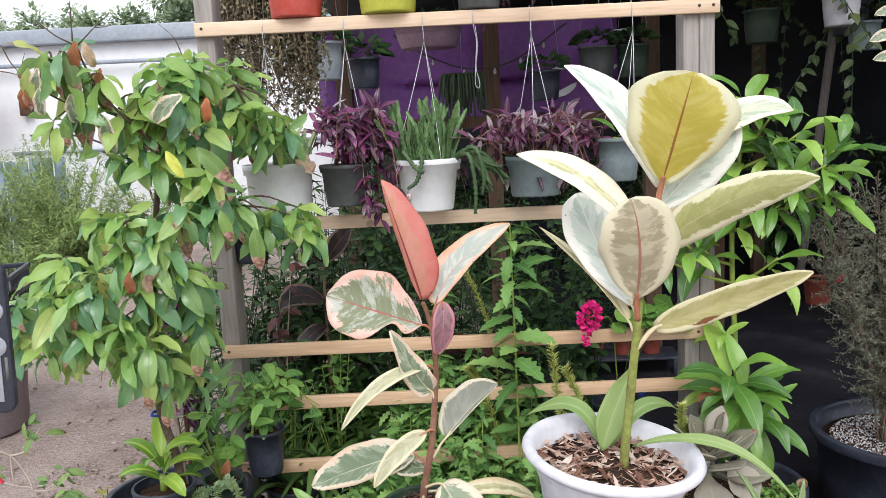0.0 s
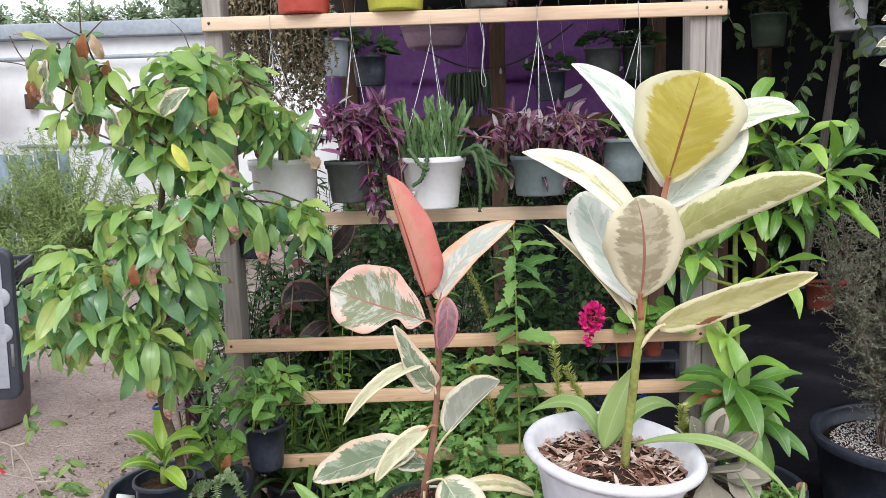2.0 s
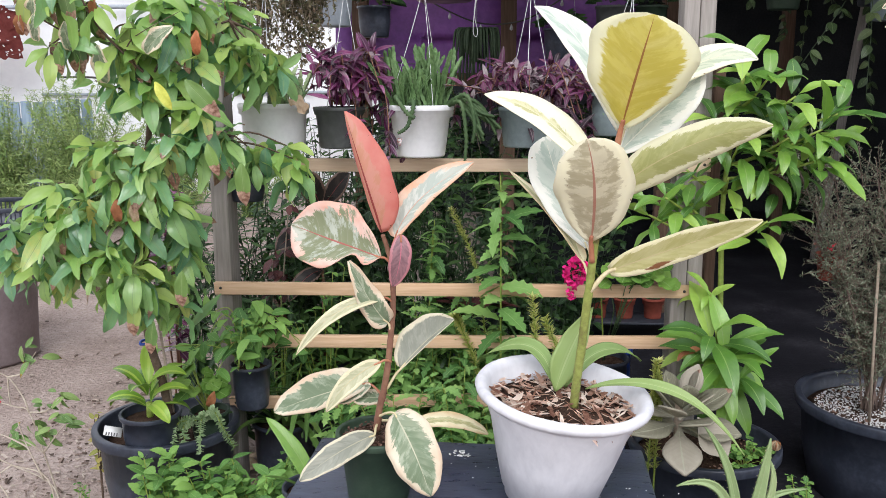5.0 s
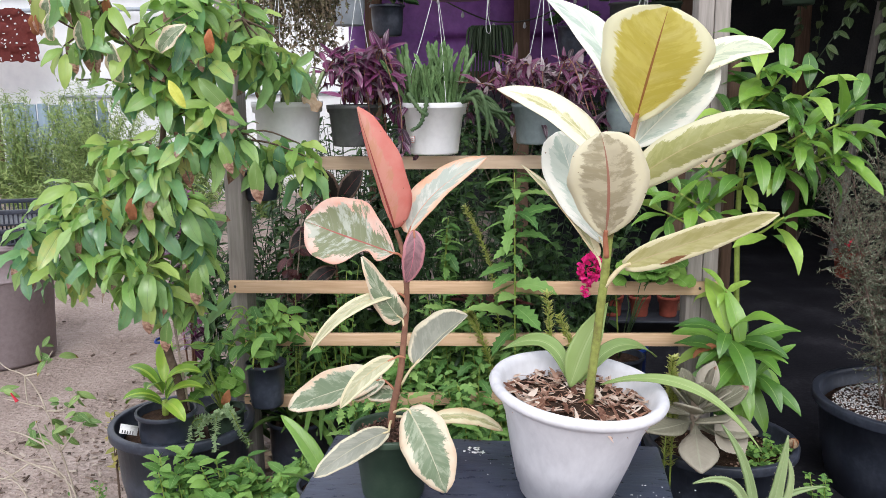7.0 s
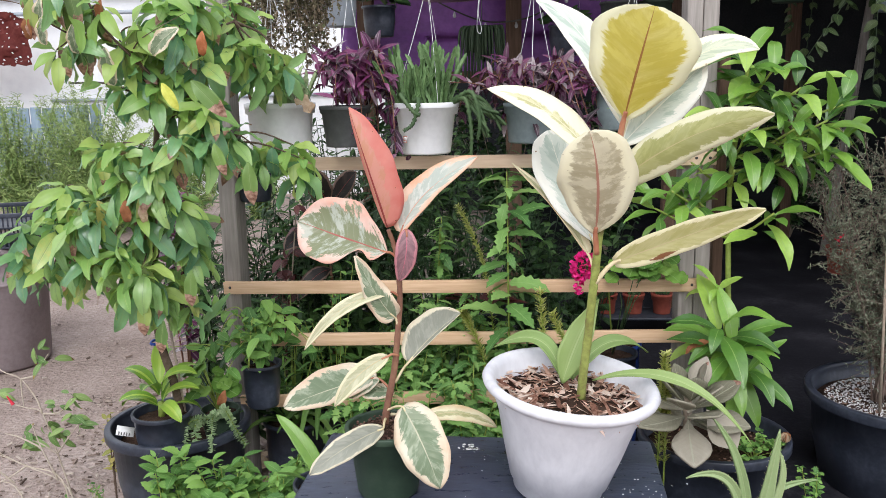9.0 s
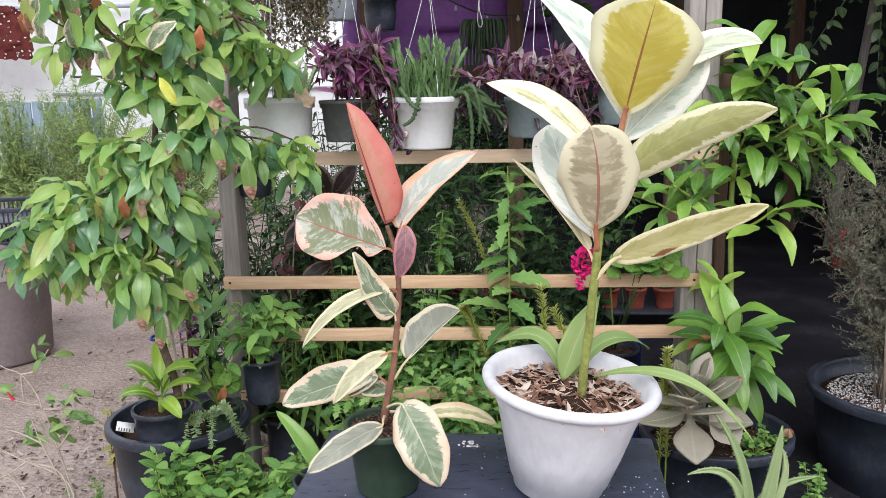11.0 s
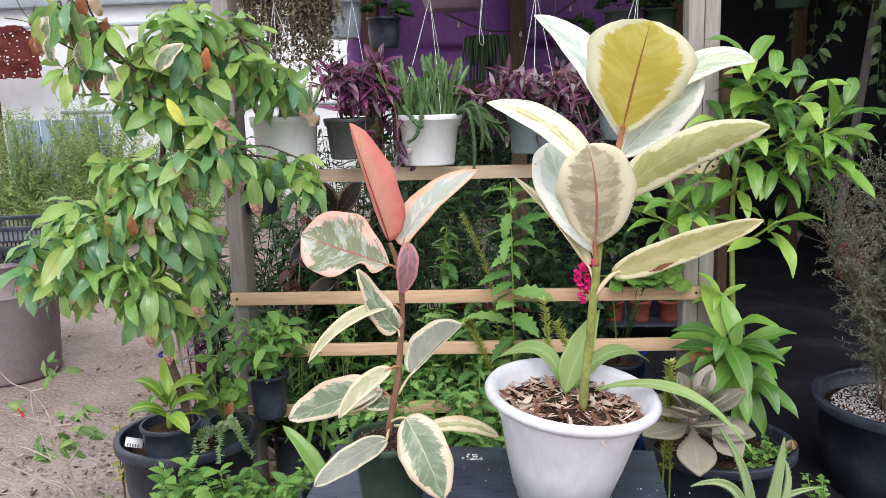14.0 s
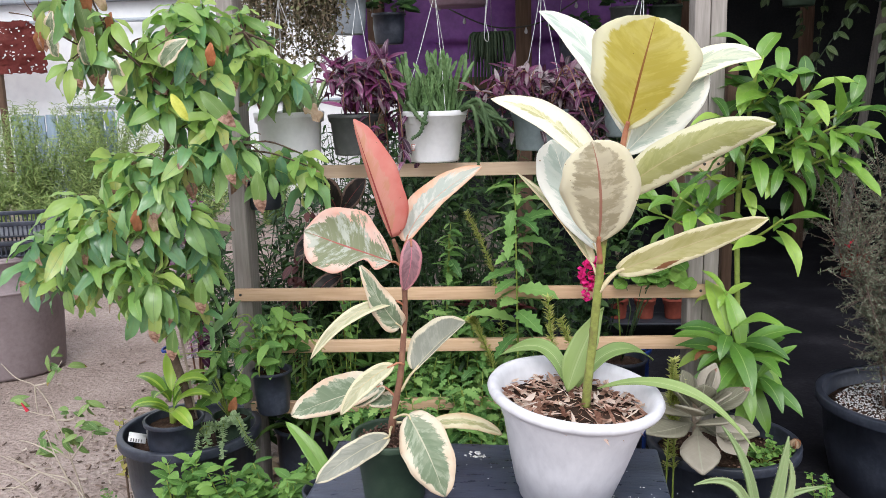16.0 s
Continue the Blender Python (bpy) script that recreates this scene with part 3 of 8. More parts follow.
def part(name, bm, mat, parent, label="", smooth=True):
    me = bm if isinstance(bm, bpy.types.Mesh) else to_mesh(bm, name, smooth)
    ob = attach(link_mesh(name, me, mat), parent)
    return tagged(ob, label) if label else ob


def thing(name, loc, label, category, group="", kind=""):
    ob = new(name)
    ob.location, ob.empty_display_size = loc, 0.05
    return tagged(ob, label, category, group, kind)


def lathe(profile, segs=40, m=None):
    bm = bmesh.new()
    rings = [[bm.verts.new((r * math.cos(2 * math.pi * k / segs), r * math.sin(2 * math.pi * k / segs), z)) for k in range(segs)] for r, z in profile]
    for a, b in zip(rings, rings[1:]):
        for k in range(segs):
            bm.faces.new((a[k], a[(k + 1) % segs], b[(k + 1) % segs], b[k]))
    bm.faces.new(list(reversed(rings[0])))
    bm.faces.new(rings[-1])
    if m is not None:
        bm.transform(m)
    return bm


def box(x0, x1, y0, y1, z0, z1, bevel=0.002, m=None):
    bm = bmesh.new()
    bmesh.ops.create_cube(bm, size=1.0)
    bm.transform(Matrix.Translation(((x0 + x1) / 2, (y0 + y1) / 2, (z0 + z1) / 2)) @ Matrix.Diagonal((x1 - x0, y1 - y0, z1 - z0, 1)))
    if bevel:
        bmesh.ops.bevel(bm, geom=bm.edges[:], offset=bevel, segments=2, affect="EDGES", profile=0.5)
    if m is not None:
        bm.transform(m)
    return bm


def smooth_line(pts, per=6):
    """A soft curve through the points."""
    p = [Vector(q) for q in pts]
    p = [2 * p[0] - p[1]] + p + [2 * p[-1] - p[-2]]
    out = []
    for i in range(1, len(p) - 2):
        for k in range(per):
            t = k / per
            a, b, c, d = p[i - 1 : i + 3]
            out.append(0.5 * ((2 * b) + (c - a) * t + (2 * a - 5 * b + 4 * c - d) * t * t + (3 * b - a - 3 * c + d) * t ** 3))
    return out + [p[-2]]


def tube(pts, r0, r1=None, segs=8, bm=None, swell=None):
    """A tapered round stem along the points."""
    r1 = r0 if r1 is None else r1
    bm = bm or bmesh.new()
    pts = [Vector(q) for q in pts]
    side = Vector((0.31, 0.87, 0.38))
    rings = []
    for i, q in enumerate(pts):
        d = (pts[min(i + 1, len(pts) - 1)] - pts[max(i - 1, 0)]).normalized()
        side = (side - d * side.dot(d)).normalized()
        up = d.cross(side)
        f = i / max(1, len(pts) - 1)
        r = r0 + (r1 - r0) * f
        if swell:
            r *= swell(f)
        rings.append([bm.verts.new(q + r * (math.cos(2 * math.pi * k / segs) * side + math.sin(2 * math.pi * k / segs) * up)) for k in range(segs)])
    for a, b in zip(rings, rings[1:]):
        for k in range(segs):
            bm.faces.new((a[k], a[(k + 1) % segs], b[(k + 1) % segs], b[k]))
    bm.faces.new(list(reversed(rings[0])))
    bm.faces.new(rings[-1])
    return bm


def leaf_outline(v, peak, sharp):
    p = math.log(0.5) / math.log(peak)
    return max(0.0, math.sin(math.pi * min(1.0, max(0.0, v)) ** p)) ** sharp


def round_outline(v, peak):
    """A broad leaf: rounded wedge below its widest place, blunt above."""
    if v < peak:
        return (1 - ((peak - v) / peak) ** 2.0) ** 0.8
    return max(0.0, 1 - ((v - peak) / (1 - peak)) ** 2.3) ** 0.55


def leaf_data(length, width, peak=0.42, sharp=0.8, bend=0.0, fold=0.15, curl=0.0, wave=0.0, rows=9, half=2, teeth=0, tooth=0.3, seed=0):
    """A leaf from the origin along +y, its face to +z: points, faces, leaf coordinates."""
    rng = random.Random(seed)
    ph = rng.uniform(0, 6.28)
    pts, uv, faces = [], [], []
    ang, y, z = 0.0, 0.0, 0.0
    spine = []
    for i in range(rows + 1):
        spine.append((y, z, ang))
        ang = -bend * ((i + 1) / rows) ** 1.2
        y += math.cos(ang) * length / rows
        z += math.sin(ang) * length / rows
    cols = 2 * half + 1
    for i, (y, z, ang) in enumerate(spine):
        v = i / rows
        w = width / 2 * leaf_outline(0.012 + 0.976 * v, peak, sharp)
        if teeth and 0 < i < rows:
            w *= 1.0 + tooth * (0.5 if i % 2 else -0.5)
        for j in range(cols):
            u = (j - half) / half
            h = abs(u) * w * fold - curl * w * u * u + wave * width * math.sin(v * 13 + ph + (2 if u < 0 else 0)) * abs(u) ** 2
            pts.append((u * w, y - h * math.sin(ang), z + h * math.cos(ang)))
            uv.append((0.5 + 0.5 * u, v))
    for i in range(rows):
        for j in range(cols - 1):
            a = i * cols + j
            faces.append((a, a + 1, a + cols + 1, a + cols))
    return pts, faces, uv


def mesh_from(name, pts, faces, uv, mat):
    me = bpy.data.meshes.new(name)
    me.from_pydata(pts, [], faces)
    lay = me.uv_layers.new(name="leaf")
    idx = np.empty(len(me.loops), dtype=np.int32)
    me.loops.foreach_get("vertex_index", idx)
    lay.data.foreach_set("uv", np.asarray(uv, dtype=np.float32)[idx].ravel())
    me.polygons.foreach_set("use_smooth", np.ones(len(me.polygons), dtype=bool))
    me.materials.append(mat)
    me.update()
    return me


def leaf_meshes(name, count, mat, length, width, **kw):
    rng = random.Random(name)
    out = []
    for k in range(count):
        kk = dict(kw)
        kk["bend"] = kw.get("bend", 0.5) * rng.uniform(0.6, 1.4)
        out.append(mesh_from(name, *leaf_data(length * rng.uniform(0.85, 1.15), width * rng.uniform(0.85, 1.12), seed=k, **kk), mat))
    return out


def aim(base, way, face, size=1.0):
    """The pose of a leaf at base that points along way, its upper side turned to face."""
    y = Vector(way).normalized()
    x = y.cross(Vector(face))
    if x.length < 1e-4:
        x = y.cross(Vector((0.3, 0.8, 0.5)))
    x.normalize()
    z = x.cross(y)
    m = Matrix((x, y, z)).transposed().to_4x4()
    return Matrix.Translation(base) @ m @ Matrix.Scale(size, 4)


def put_leaf(parent, me, base, way, face=(0, 0, 1), size=1.0, name="leaf"):
    ob = new(name, me)
    ob.matrix_basis = aim(base, way, face, size)
    return attach(ob, parent)


def whorl(parent, meshes, pos, axis, n, rng, spread=1.1, droop=0.35, size=1.0, start=0.0, jitter=0.015):
    """n leaves round a shoot tip, the outer ones hanging lower."""
    axis = Vector(axis).normalized()
    s = axis.orthogonal().normalized()
    t = axis.cross(s)
    for k in range(n):
        a = start + k * 2.4 + rng.uniform(-0.3, 0.3)
        out = math.cos(a) * s + math.sin(a) * t
        lean = spread * (0.45 + 0.75 * k / max(1, n - 1)) + rng.uniform(-0.15, 0.15)
        way = math.cos(lean) * axis + math.sin(lean) * out + Vector((0, 0, -droop * (0.4 + k / n)))
        base = Vector(pos) - axis * (0.012 * k * size) + out * 0.008 + Vector((rng.uniform(-1, 1), rng.uniform(-1, 1), rng.uniform(-1, 1))) * jitter
        face = axis * 0.6 + out * 0.3 + Vector((0, -0.35, 0.75))
        put_leaf(parent, rng.choice(meshes), base, way, face, size * rng.uniform(0.65, 1.1))


def leaf_cloud(name, templates, places, mat, parent, label="", kind="stuff"):
    """Many small leaves joined into one mesh. places: poses."""
    vs, fs, us, off = [], [], [], 0
    tm = [(np.array(p), np.array(f), np.array(u)) for p, f, u in templates]
    for k, m in enumerate(places):
        p, f, u = tm[k % len(tm)]
        a = np.array(m)
        vs.append(p @ a[:3, :3].T + a[:3, 3])
        fs.append(f + off)
        us.append(u)
        off += len(p)
    me = mesh_from(name, np.concatenate(vs).tolist(), np.concatenate(fs).tolist(), np.concatenate(us), mat)
    ob = attach(new(name, me), parent)
    return tagged(ob, label, kind=kind)


def rand_unit(rng):
    while True:
        v = Vector((rng.uniform(-1, 1), rng.uniform(-1, 1), rng.uniform(-1, 1)))
        if 0.05 < v.length < 1:
            return v.normalized()


def herb(name, foot, height, spread, n_stems, rng, label, category, tmpl, mat, stem_mat, step=0.03, size=1.0, lean=(0, 0, 0), droop=0.3, pair=2, group="", bare=0.15, stem_r=0.003, short=0.65):
    """A plant of several leafy stems from one foot."""
    ob = thing(name, foot, label, category, group)
    bm, places = bmesh.new(), []
    single = n_stems <= 14
    for s in range(n_stems):
        a = rng.uniform(0, 6.28)
        out = Vector((math.cos(a), math.sin(a), 0)) * spread * rng.uniform(0.2, 1.0) + Vector(lean)
        h = height * rng.uniform(short, 1.05)
        f = Vector(foot)
        line = smooth_line([f, f + Vector((out.x * 0.25, out.y * 0.25, h * 0.4)), f + out * 0.65 + Vector((0, 0, h * 0.75)), f + out + Vector((0, 0, h))], 4)
        if single:
            part("stem", tube(line, stem_r, stem_r * 0.4, 5), stem_mat, ob)
        else:
            tube(line, stem_r, stem_r * 0.4, 5, bm)
        total = sum((q - p).length for p, q in zip(line, line[1:]))
        count = int(total / step)
        for k in range(count):
            g = bare + (1 - bare) * k / max(1, count - 1)
            i = min(len(line) - 2, int(g * (len(line) - 1)))
            p = line[i].lerp(line[i + 1], g * (len(line) - 1) - i)
            d = (line[i + 1] - line[i]).normalized()
            for j in range(pair):
                b = k * 1.9 + j * 6.283 / pair + rng.uniform(-0.4, 0.4)
                o = Vector((math.cos(b), math.sin(b), 0))
                way = o + d * rng.uniform(0.0, 0.8) + Vector((0, 0, -droop * rng.uniform(0, 1.5))) + 0.55 * rand_unit(rng)
                places.append(aim(p + o * stem_r, way, Vector((0, -0.25, 1)) + 0.4 * rand_unit(rng), size * rng.uniform(0.4, 1.25) * (1.05 - 0.45 * g)))
    if not single:
        tagged(part("stem_tangle", bm, stem_mat, ob), kind="stuff")
    leaf_cloud("foliage", tmpl, places, mat, ob)
    return ob


def strap_plant(name, foot, length, width, n, rng, label, category, mat, bend=1.6, rise=1.2, group=""):
    """Long arching blades from one crown."""
    ob = thing(name, foot, label, category, group)
    places, tm = [], [leaf_data(length * s, width, 0.35, 0.45, bend * b, 0.35, rows=10, half=1, seed=i) for i, (s, b) in enumerate(((1, 1), (0.8, 0.7), (0.9, 1.3), (0.7, 0.5)))]
    for k in range(n):
        a = rng.uniform(0, 6.28)
        o = Vector((math.cos(a), math.sin(a), 0))
        places.append(aim(Vector(foot) + o * 0.015, o + Vector((0, 0, rise * rng.uniform(0.6, 1.6))), Vector((0, 0, 1)) - o * 0.4, rng.uniform(0.7, 1.1)))
    leaf_cloud("foliage", tm, places, mat, ob)
    return ob


def pot_parts(parent, c, r, rb, h, mat, soil=0.02, lip=0.012, tilt=None, soil_mat=None, band=0.0, wall=0.004):
    """A round pot whose rim's centre is c: body and the earth in it."""
    m = Matrix.Translation(c)
    if tilt is not None:
        m = m @ tilt
    prof = [(0.001, -h), (rb * 0.96, -h), (rb, -h + 0.005)]
    if band:
        rr = rb + (r - rb) * (1 - band / h)
        prof += [(rr - lip * 0.6, -band), (rr + lip * 0.1, -band + 0.003)]
    else:
        prof += [(rb + (r - rb) * 0.5, -h * 0.5), (r - lip * 0.9, -lip * 1.4)]
    prof += [(r - lip * 0.22, -lip * 1.42), (r - lip * 0.06, -lip * 1.38), (r - lip * 0.02, -lip * 1.3), (r, -lip * 0.22), (r - lip * 0.08, -lip * 0.06), (r - lip * 0.2, 0), (r - lip * 0.8, 0), (r - lip * 0.95, -lip * 0.08), (r - lip, -lip * 0.5), (r - lip - wall, -soil - 0.02), (0.001, -soil - 0.02)]
    part("pot", lathe(prof, 48, m), mat, parent)
    rs = r - lip - 0.001 - (r - rb) * soil / h
    rng = random.Random(round(c[0] * 977 + c[1] * 313))
    bm = lathe([(rs, -soil - 0.004), (rs * 0.85, -soil), (rs * 0.6, -soil + 0.003), (rs * 0.3, -soil + 0.004), (0.001, -soil + 0.005)], 28)
    for v in bm.verts:
        v.co.z += rng.uniform(-0.0025, 0.003)
    bm.transform(m)
    part("soil", bm, soil_mat or M_SOIL, parent)
    return m


def crumbs(name, m, r, z, n, size, mat, parent, rng, flat=1.0, label=""):
    """Loose chips or grains lying on the earth of a pot."""
    bm = bmesh.new()
    for k in range(n):
        a, q = rng.uniform(0, 6.28), r * math.sqrt(rng.uniform(0, 1))
        s = size * rng.uniform(0.45, 1.25)
        g = bmesh.ops.create_icosphere(bm, subdivisions=1, radius=s)["verts"] if flat > 0.7 else bmesh.ops.create_cube(bm, size=s)["verts"]
        sh = Matrix.Diagonal((1, rng.uniform(0.35, 0.8), flat * rng.uniform(0.5, 1.0), 1))
        pm = Matrix.Translation((q * math.cos(a), q * math.sin(a), z + s * flat * 0.35 + rng.uniform(0, 0.003))) @ Euler((rng.uniform(-0.5, 0.5), rng.uniform(-0.5, 0.5), rng.uniform(0, 6.28))).to_matrix().to_4x4() @ sh
        bmesh.ops.transform(bm, matrix=m @ pm, verts=g)
    ob = part(name, bm, mat, parent, label, smooth=flat > 0.7)
    return tagged(ob, kind="stuff")


def hero_leaf(parent, mat, base, mid, tip, width, face, stalk=None, stalk_mat=None, peak=0.5, sharp=0.62, fold=0.12, curl=0.0, wave=0.015, stalk_r=0.0020, seed=1, twist=0.0, blunt=False, broad=False, notch=0.0, sides=(1.0, 1.0)):
    """One large leaf along base, mid, tip, its broad side turned to face."""
    p0, pm, p2 = Vector(base), Vector(mid), Vector(tip)
    c = 2 * pm - 0.5 * (p0 + p2)
    rows, half = 22, 5
    ph = seed * 1.7
    pts, uv, faces = [], [], []
    cols = 2 * half + 1
    for i in range(rows + 1):
        v = i / rows
        q = (1 - v) ** 2 * p0 + 2 * v * (1 - v) * c + v * v * p2
        d = (2 * (1 - v) * (c - p0) + 2 * v * (p2 - c)).normalized()
        f = Vector(face)
        if twist:
            f = Matrix.Rotation(twist * v, 3, d) @ f
        x = d.cross(f).normalized()
        n = x.cross(d)
        w = width / 2 * (round_outline(0.01 + 0.985 * v, peak) if broad else leaf_outline(0.01 + 0.985 * v, peak, sharp))
        w *= 1 + 0.03 * math.sin(v * 17 + ph)
        if v > 0.93 and not blunt:
            w *= 1 - 0.35 * (v - 0.93) / 0.07
        for j in range(cols):
            u = (j - half) / half
            side = 1 - notch * math.exp(-(((v - 0.30) / 0.15) ** 2)) if u < 0 else 1 + 0.25 * notch * math.exp(-(((v - 0.55) / 0.25) ** 2))
            side *= sides[0] if u < 0 else sides[1]
            h = abs(u) * w * fold - curl * w * u * u
            h += wave * width * math.sin(v * 10 + ph + (1.9 if u < 0 else 0)) * u * u
            pts.append(q + x * (u * w * side) + n * h)
            uv.append((0.5 + 0.5 * u, v))
    for i in range(rows):
        for j in range(cols - 1):
            a = i * cols + j
            faces.append((a, a + 1, a + cols + 1, a + cols))
    me = mesh_from("leaf", [tuple(p) for p in pts], faces, uv, mat)
    ob = attach(new("leaf", me), parent)
    sol = ob.modifiers.new("thickness", "SOLIDIFY")
    sol.thickness, sol.offset = 0.0011, 0.0
    if stalk is not None:
        s = Vector(stalk)
        lead = (c - p0).normalized()
        part("stalk", tube(smooth_line([s, s.lerp(p0, 0.6) + Vector((0, 0, 0.003)), p0, p0 + lead * 0.012], 4), stalk_r * 1.2, stalk_r * 0.8, 8), stalk_mat or M_CREAMSTALK, ob)
    return ob


T_HERB = [leaf_data(0.068, 0.026, 0.42, 0.8, b, 0.2, rows=9, half=1, teeth=1, tooth=0.7, seed=i) for i, b in enumerate((0.3, 0.7, 1.0))]
T_OVAL = [leaf_data(0.06, 0.032, 0.42, 0.75, b, 0.15, rows=5, half=1, seed=i) for i, b in enumerate((0.2, 0.6, 0.9))]
T_LANCE = [leaf_data(0.075, 0.017, 0.4, 0.8, b, 0.2, rows=5, half=1, seed=i) for i, b in enumerate((0.2, 0.6, 1.1))]
T_TINY = [leaf_data(0.016, 0.009, 0.5, 0.7, b, 0.2, rows=2, half=1, seed=i) for i, b in enumerate((0.2, 0.6))]
T_NEEDLE = [leaf_data(0.011, 0.0024, 0.5, 0.6, b, 0.1, rows=2, half=1, seed=i) for i, b in enumerate((0.1, 0.4))]

# ---- the yard ----
rng = random.Random(7)


def ground_sheet():
    n = 90
    xs = [-60, -30, -16, -10, -8] + [-7 + 14 * k / n for k in range(n + 1)] + [8, 10, 16, 30, 60]
    ys = [-40, -15, -6] + [-4 + 16 * k / n for k in range(n + 1)] + [13, 16, 25, 50, 120]
    pts, faces = [], []
    for y in ys:
        for x in xs:
            z = 0.012 * noise.noise((x * 1.3, y * 1.3, 0)) + 0.006 * noise.noise((x * 6, y * 6, 3))
            pts.append((x, y, z - 0.02))
    w = len(xs)
    for j in range(len(ys) - 1):
        for i in range(w - 1):
            a = j * w + i
            faces.append((a, a + 1, a + w + 1, a + w))
    me = bpy.data.meshes.new("ground")
    me.from_pydata(pts, [], faces)
    me.polygons.foreach_set("use_smooth", [True] * len(faces))
    return tagged(link_mesh("ground", me, M_DIRT), "bare packed pinkish-brown dirt with scattered debris", "ground", kind="structure")


ground_sheet()
weed_mat = bmesh.new()
bmesh.ops.create_grid(weed_mat, x_segments=60, y_segments=60, size=1.0)
weed_mat.transform(Matrix.Translation((3.9, 6.1, 0.004)) @ Matrix.Diagonal((3.75, 4.4, 1, 1)))
for v in weed_mat.verts:
    v.co.z += 0.010 * noise.noise(v.co * 2.2) + 0.004 * noise.noise(v.co * 9)
    v.co.x += 0.08 * noise.noise((v.co.y * 1.5, 0, 1)) if v.co.x < 0.3 else 0
tagged(link_mesh("pavement", to_mesh(weed_mat, "pavement"), M_MAT), "black woven weed mat covering the ground", "ground cover", kind="structure")

# small litter on the dirt
litter = bmesh.new()
for k in range(4200):
    x, y = rng.uniform(-3.2, -0.45), 1.5 + 5.5 * rng.random() ** 1.6
    if k > 2600:
        x, y = rng.uniform(-1.6, -0.75), rng.uniform(1.9, 3.4)
    s = 0.003 + 0.013 * rng.random() ** 2.5
    g = bmesh.ops.create_cube(litter, size=s)["verts"]
    bmesh.ops.transform(litter, matrix=Matrix.Translation((x, y, -0.012 + 0.012 * noise.noise((x * 1.3, y * 1.3, 0)))) @ Euler((rng.uniform(-0.4, 0.4), rng.uniform(-0.4, 0.4), rng.uniform(0, 6))).to_matrix().to_4x4() @ Matrix.Diagonal((rng.uniform(0.8, 2.2), 0.5, 0.35, 1)), verts=g)
tagged(link_mesh("ground_litter", to_mesh(litter, "ground_litter", False), M_LITTER), "scattered wood chips and dry leaf bits on dirt", "debris", kind="stuff")

# the white building along the back
hall = thing("wall_back", (-6.5, 10.2, 0), "long white painted shed wall with a metal roof edge", "building", kind="structure")
part("wall", box(-14, -1.0, 10.1, 10.3, -0.05, 2.33, 0.01), M_WALL, hall)
part("fascia", box(-14.1, -0.9, 9.96, 10.4, 2.33, 2.50, 0.015), M_FASCIA, hall, "blue-grey metal roof edge")
part("gutter_pipe", tube([(-14, 9.97, 2.14), (-3, 9.97, 2.10), (-0.9, 9.97, 2.09)], 0.025, segs=8), M_FASCIA, hall)
part("roof", box(-14.1, -0.9, 10.2, 14.5, 2.47, 2.53, 0.01), M_FASCIA, hall)
part("conduit", tube([(-5.2, 10.07, 1.12), (-4.0, 10.07, 1.12), (-2.4, 10.07, 1.14), (-1.2, 10.07, 1.14)], 0.018, segs=6), M_FASCIA, hall)
part("lamp_box", box(-5.02, -4.9, 9.98, 10.1, 1.55, 1.72, 0.01), M_BROWNWOOD, hall, "small brown box fixed to the wall")

# shade house: posts, cloth roof, back and side
shade = thing("shade_house", (2.2, 6.0, 0), "dark shade house of posts hung with black shade cloth", "shade house", kind="structure")
for x, y in ((-0.52, 4.62), (0.24, 4.62), (1.05, 4.62), (2.55, 4.2), (2.25, 6.6), (4.6, 4.2)):
    part("post", box(x - 0.04, x + 0.04, y - 0.04, y + 0.04, -0.03, 2.3, 0.004), M_BROWNWOOD, shade)
roof = bmesh.new()
bmesh.ops.create_grid(roof, x_segments=30, y_segments=24, size=1.0)
roof.transform(Matrix.Translation((3.0, 5.75, 2.3)) @ Matrix.Diagonal((4.1, 2.9, 1, 1)))
for v in roof.verts:
    v.co.z += 0.05 * math.sin(v.co.x * 2.6) + 0.04 * noise.noise(v.co)
bmesh.ops.solidify(roof, geom=roof.faces[:], thickness=0.01)
part("roof_cloth", roof, M_SHADE, shade)
back = box(-1.0, 7.2, 8.6, 8.62, -0.02, 2.35, 0)
part("back_cloth", back, M_SHADE, shade)
part("side_cloth", box(7.1, 7.12, 3.2, 8.6, -0.02, 2.35, 0), M_SHADE, shade)
part("beam", box(-1.0, 7.1, 4.55, 4.62, 2.02, 2.12, 0.004), M_BROWNWOOD, shade)
part("beam", box(-1.0, 7.1, 3.16, 3.22, 2.18, 2.26, 0.004), M_BROWNWOOD, shade)
part("beam", box(-0.6, 1.2, 4.56, 4.60, 1.24, 1.30, 0.004), M_BROWNWOOD, shade)

tarp = bmesh.new()
bmesh.ops.create_grid(tarp, x_segments=40, y_segments=16, size=1.0)
for v in tarp.verts:
    x, z = 0.12 + v.co.x * 0.78, 1.56 + v.co.y * 0.30
    sag = -0.05 * math.cos(v.co.x * 1.5) * (v.co.y > -0.2)
    v.co = Vector((x, 4.70 + 0.03 * math.sin(x * 9 + z * 3) + 0.02 * noise.noise((x * 4, z * 4, 0)), z + sag))
bmesh.ops.solidify(tarp, geom=tarp.faces[:], thickness=0.004)
sheet = thing("tarpaulin", (0.12, 4.70, 1.26), "purple tarpaulin sheet hung slack between posts", "tarpaulin")
part("sheet", tarp, M_PURPLE, sheet)
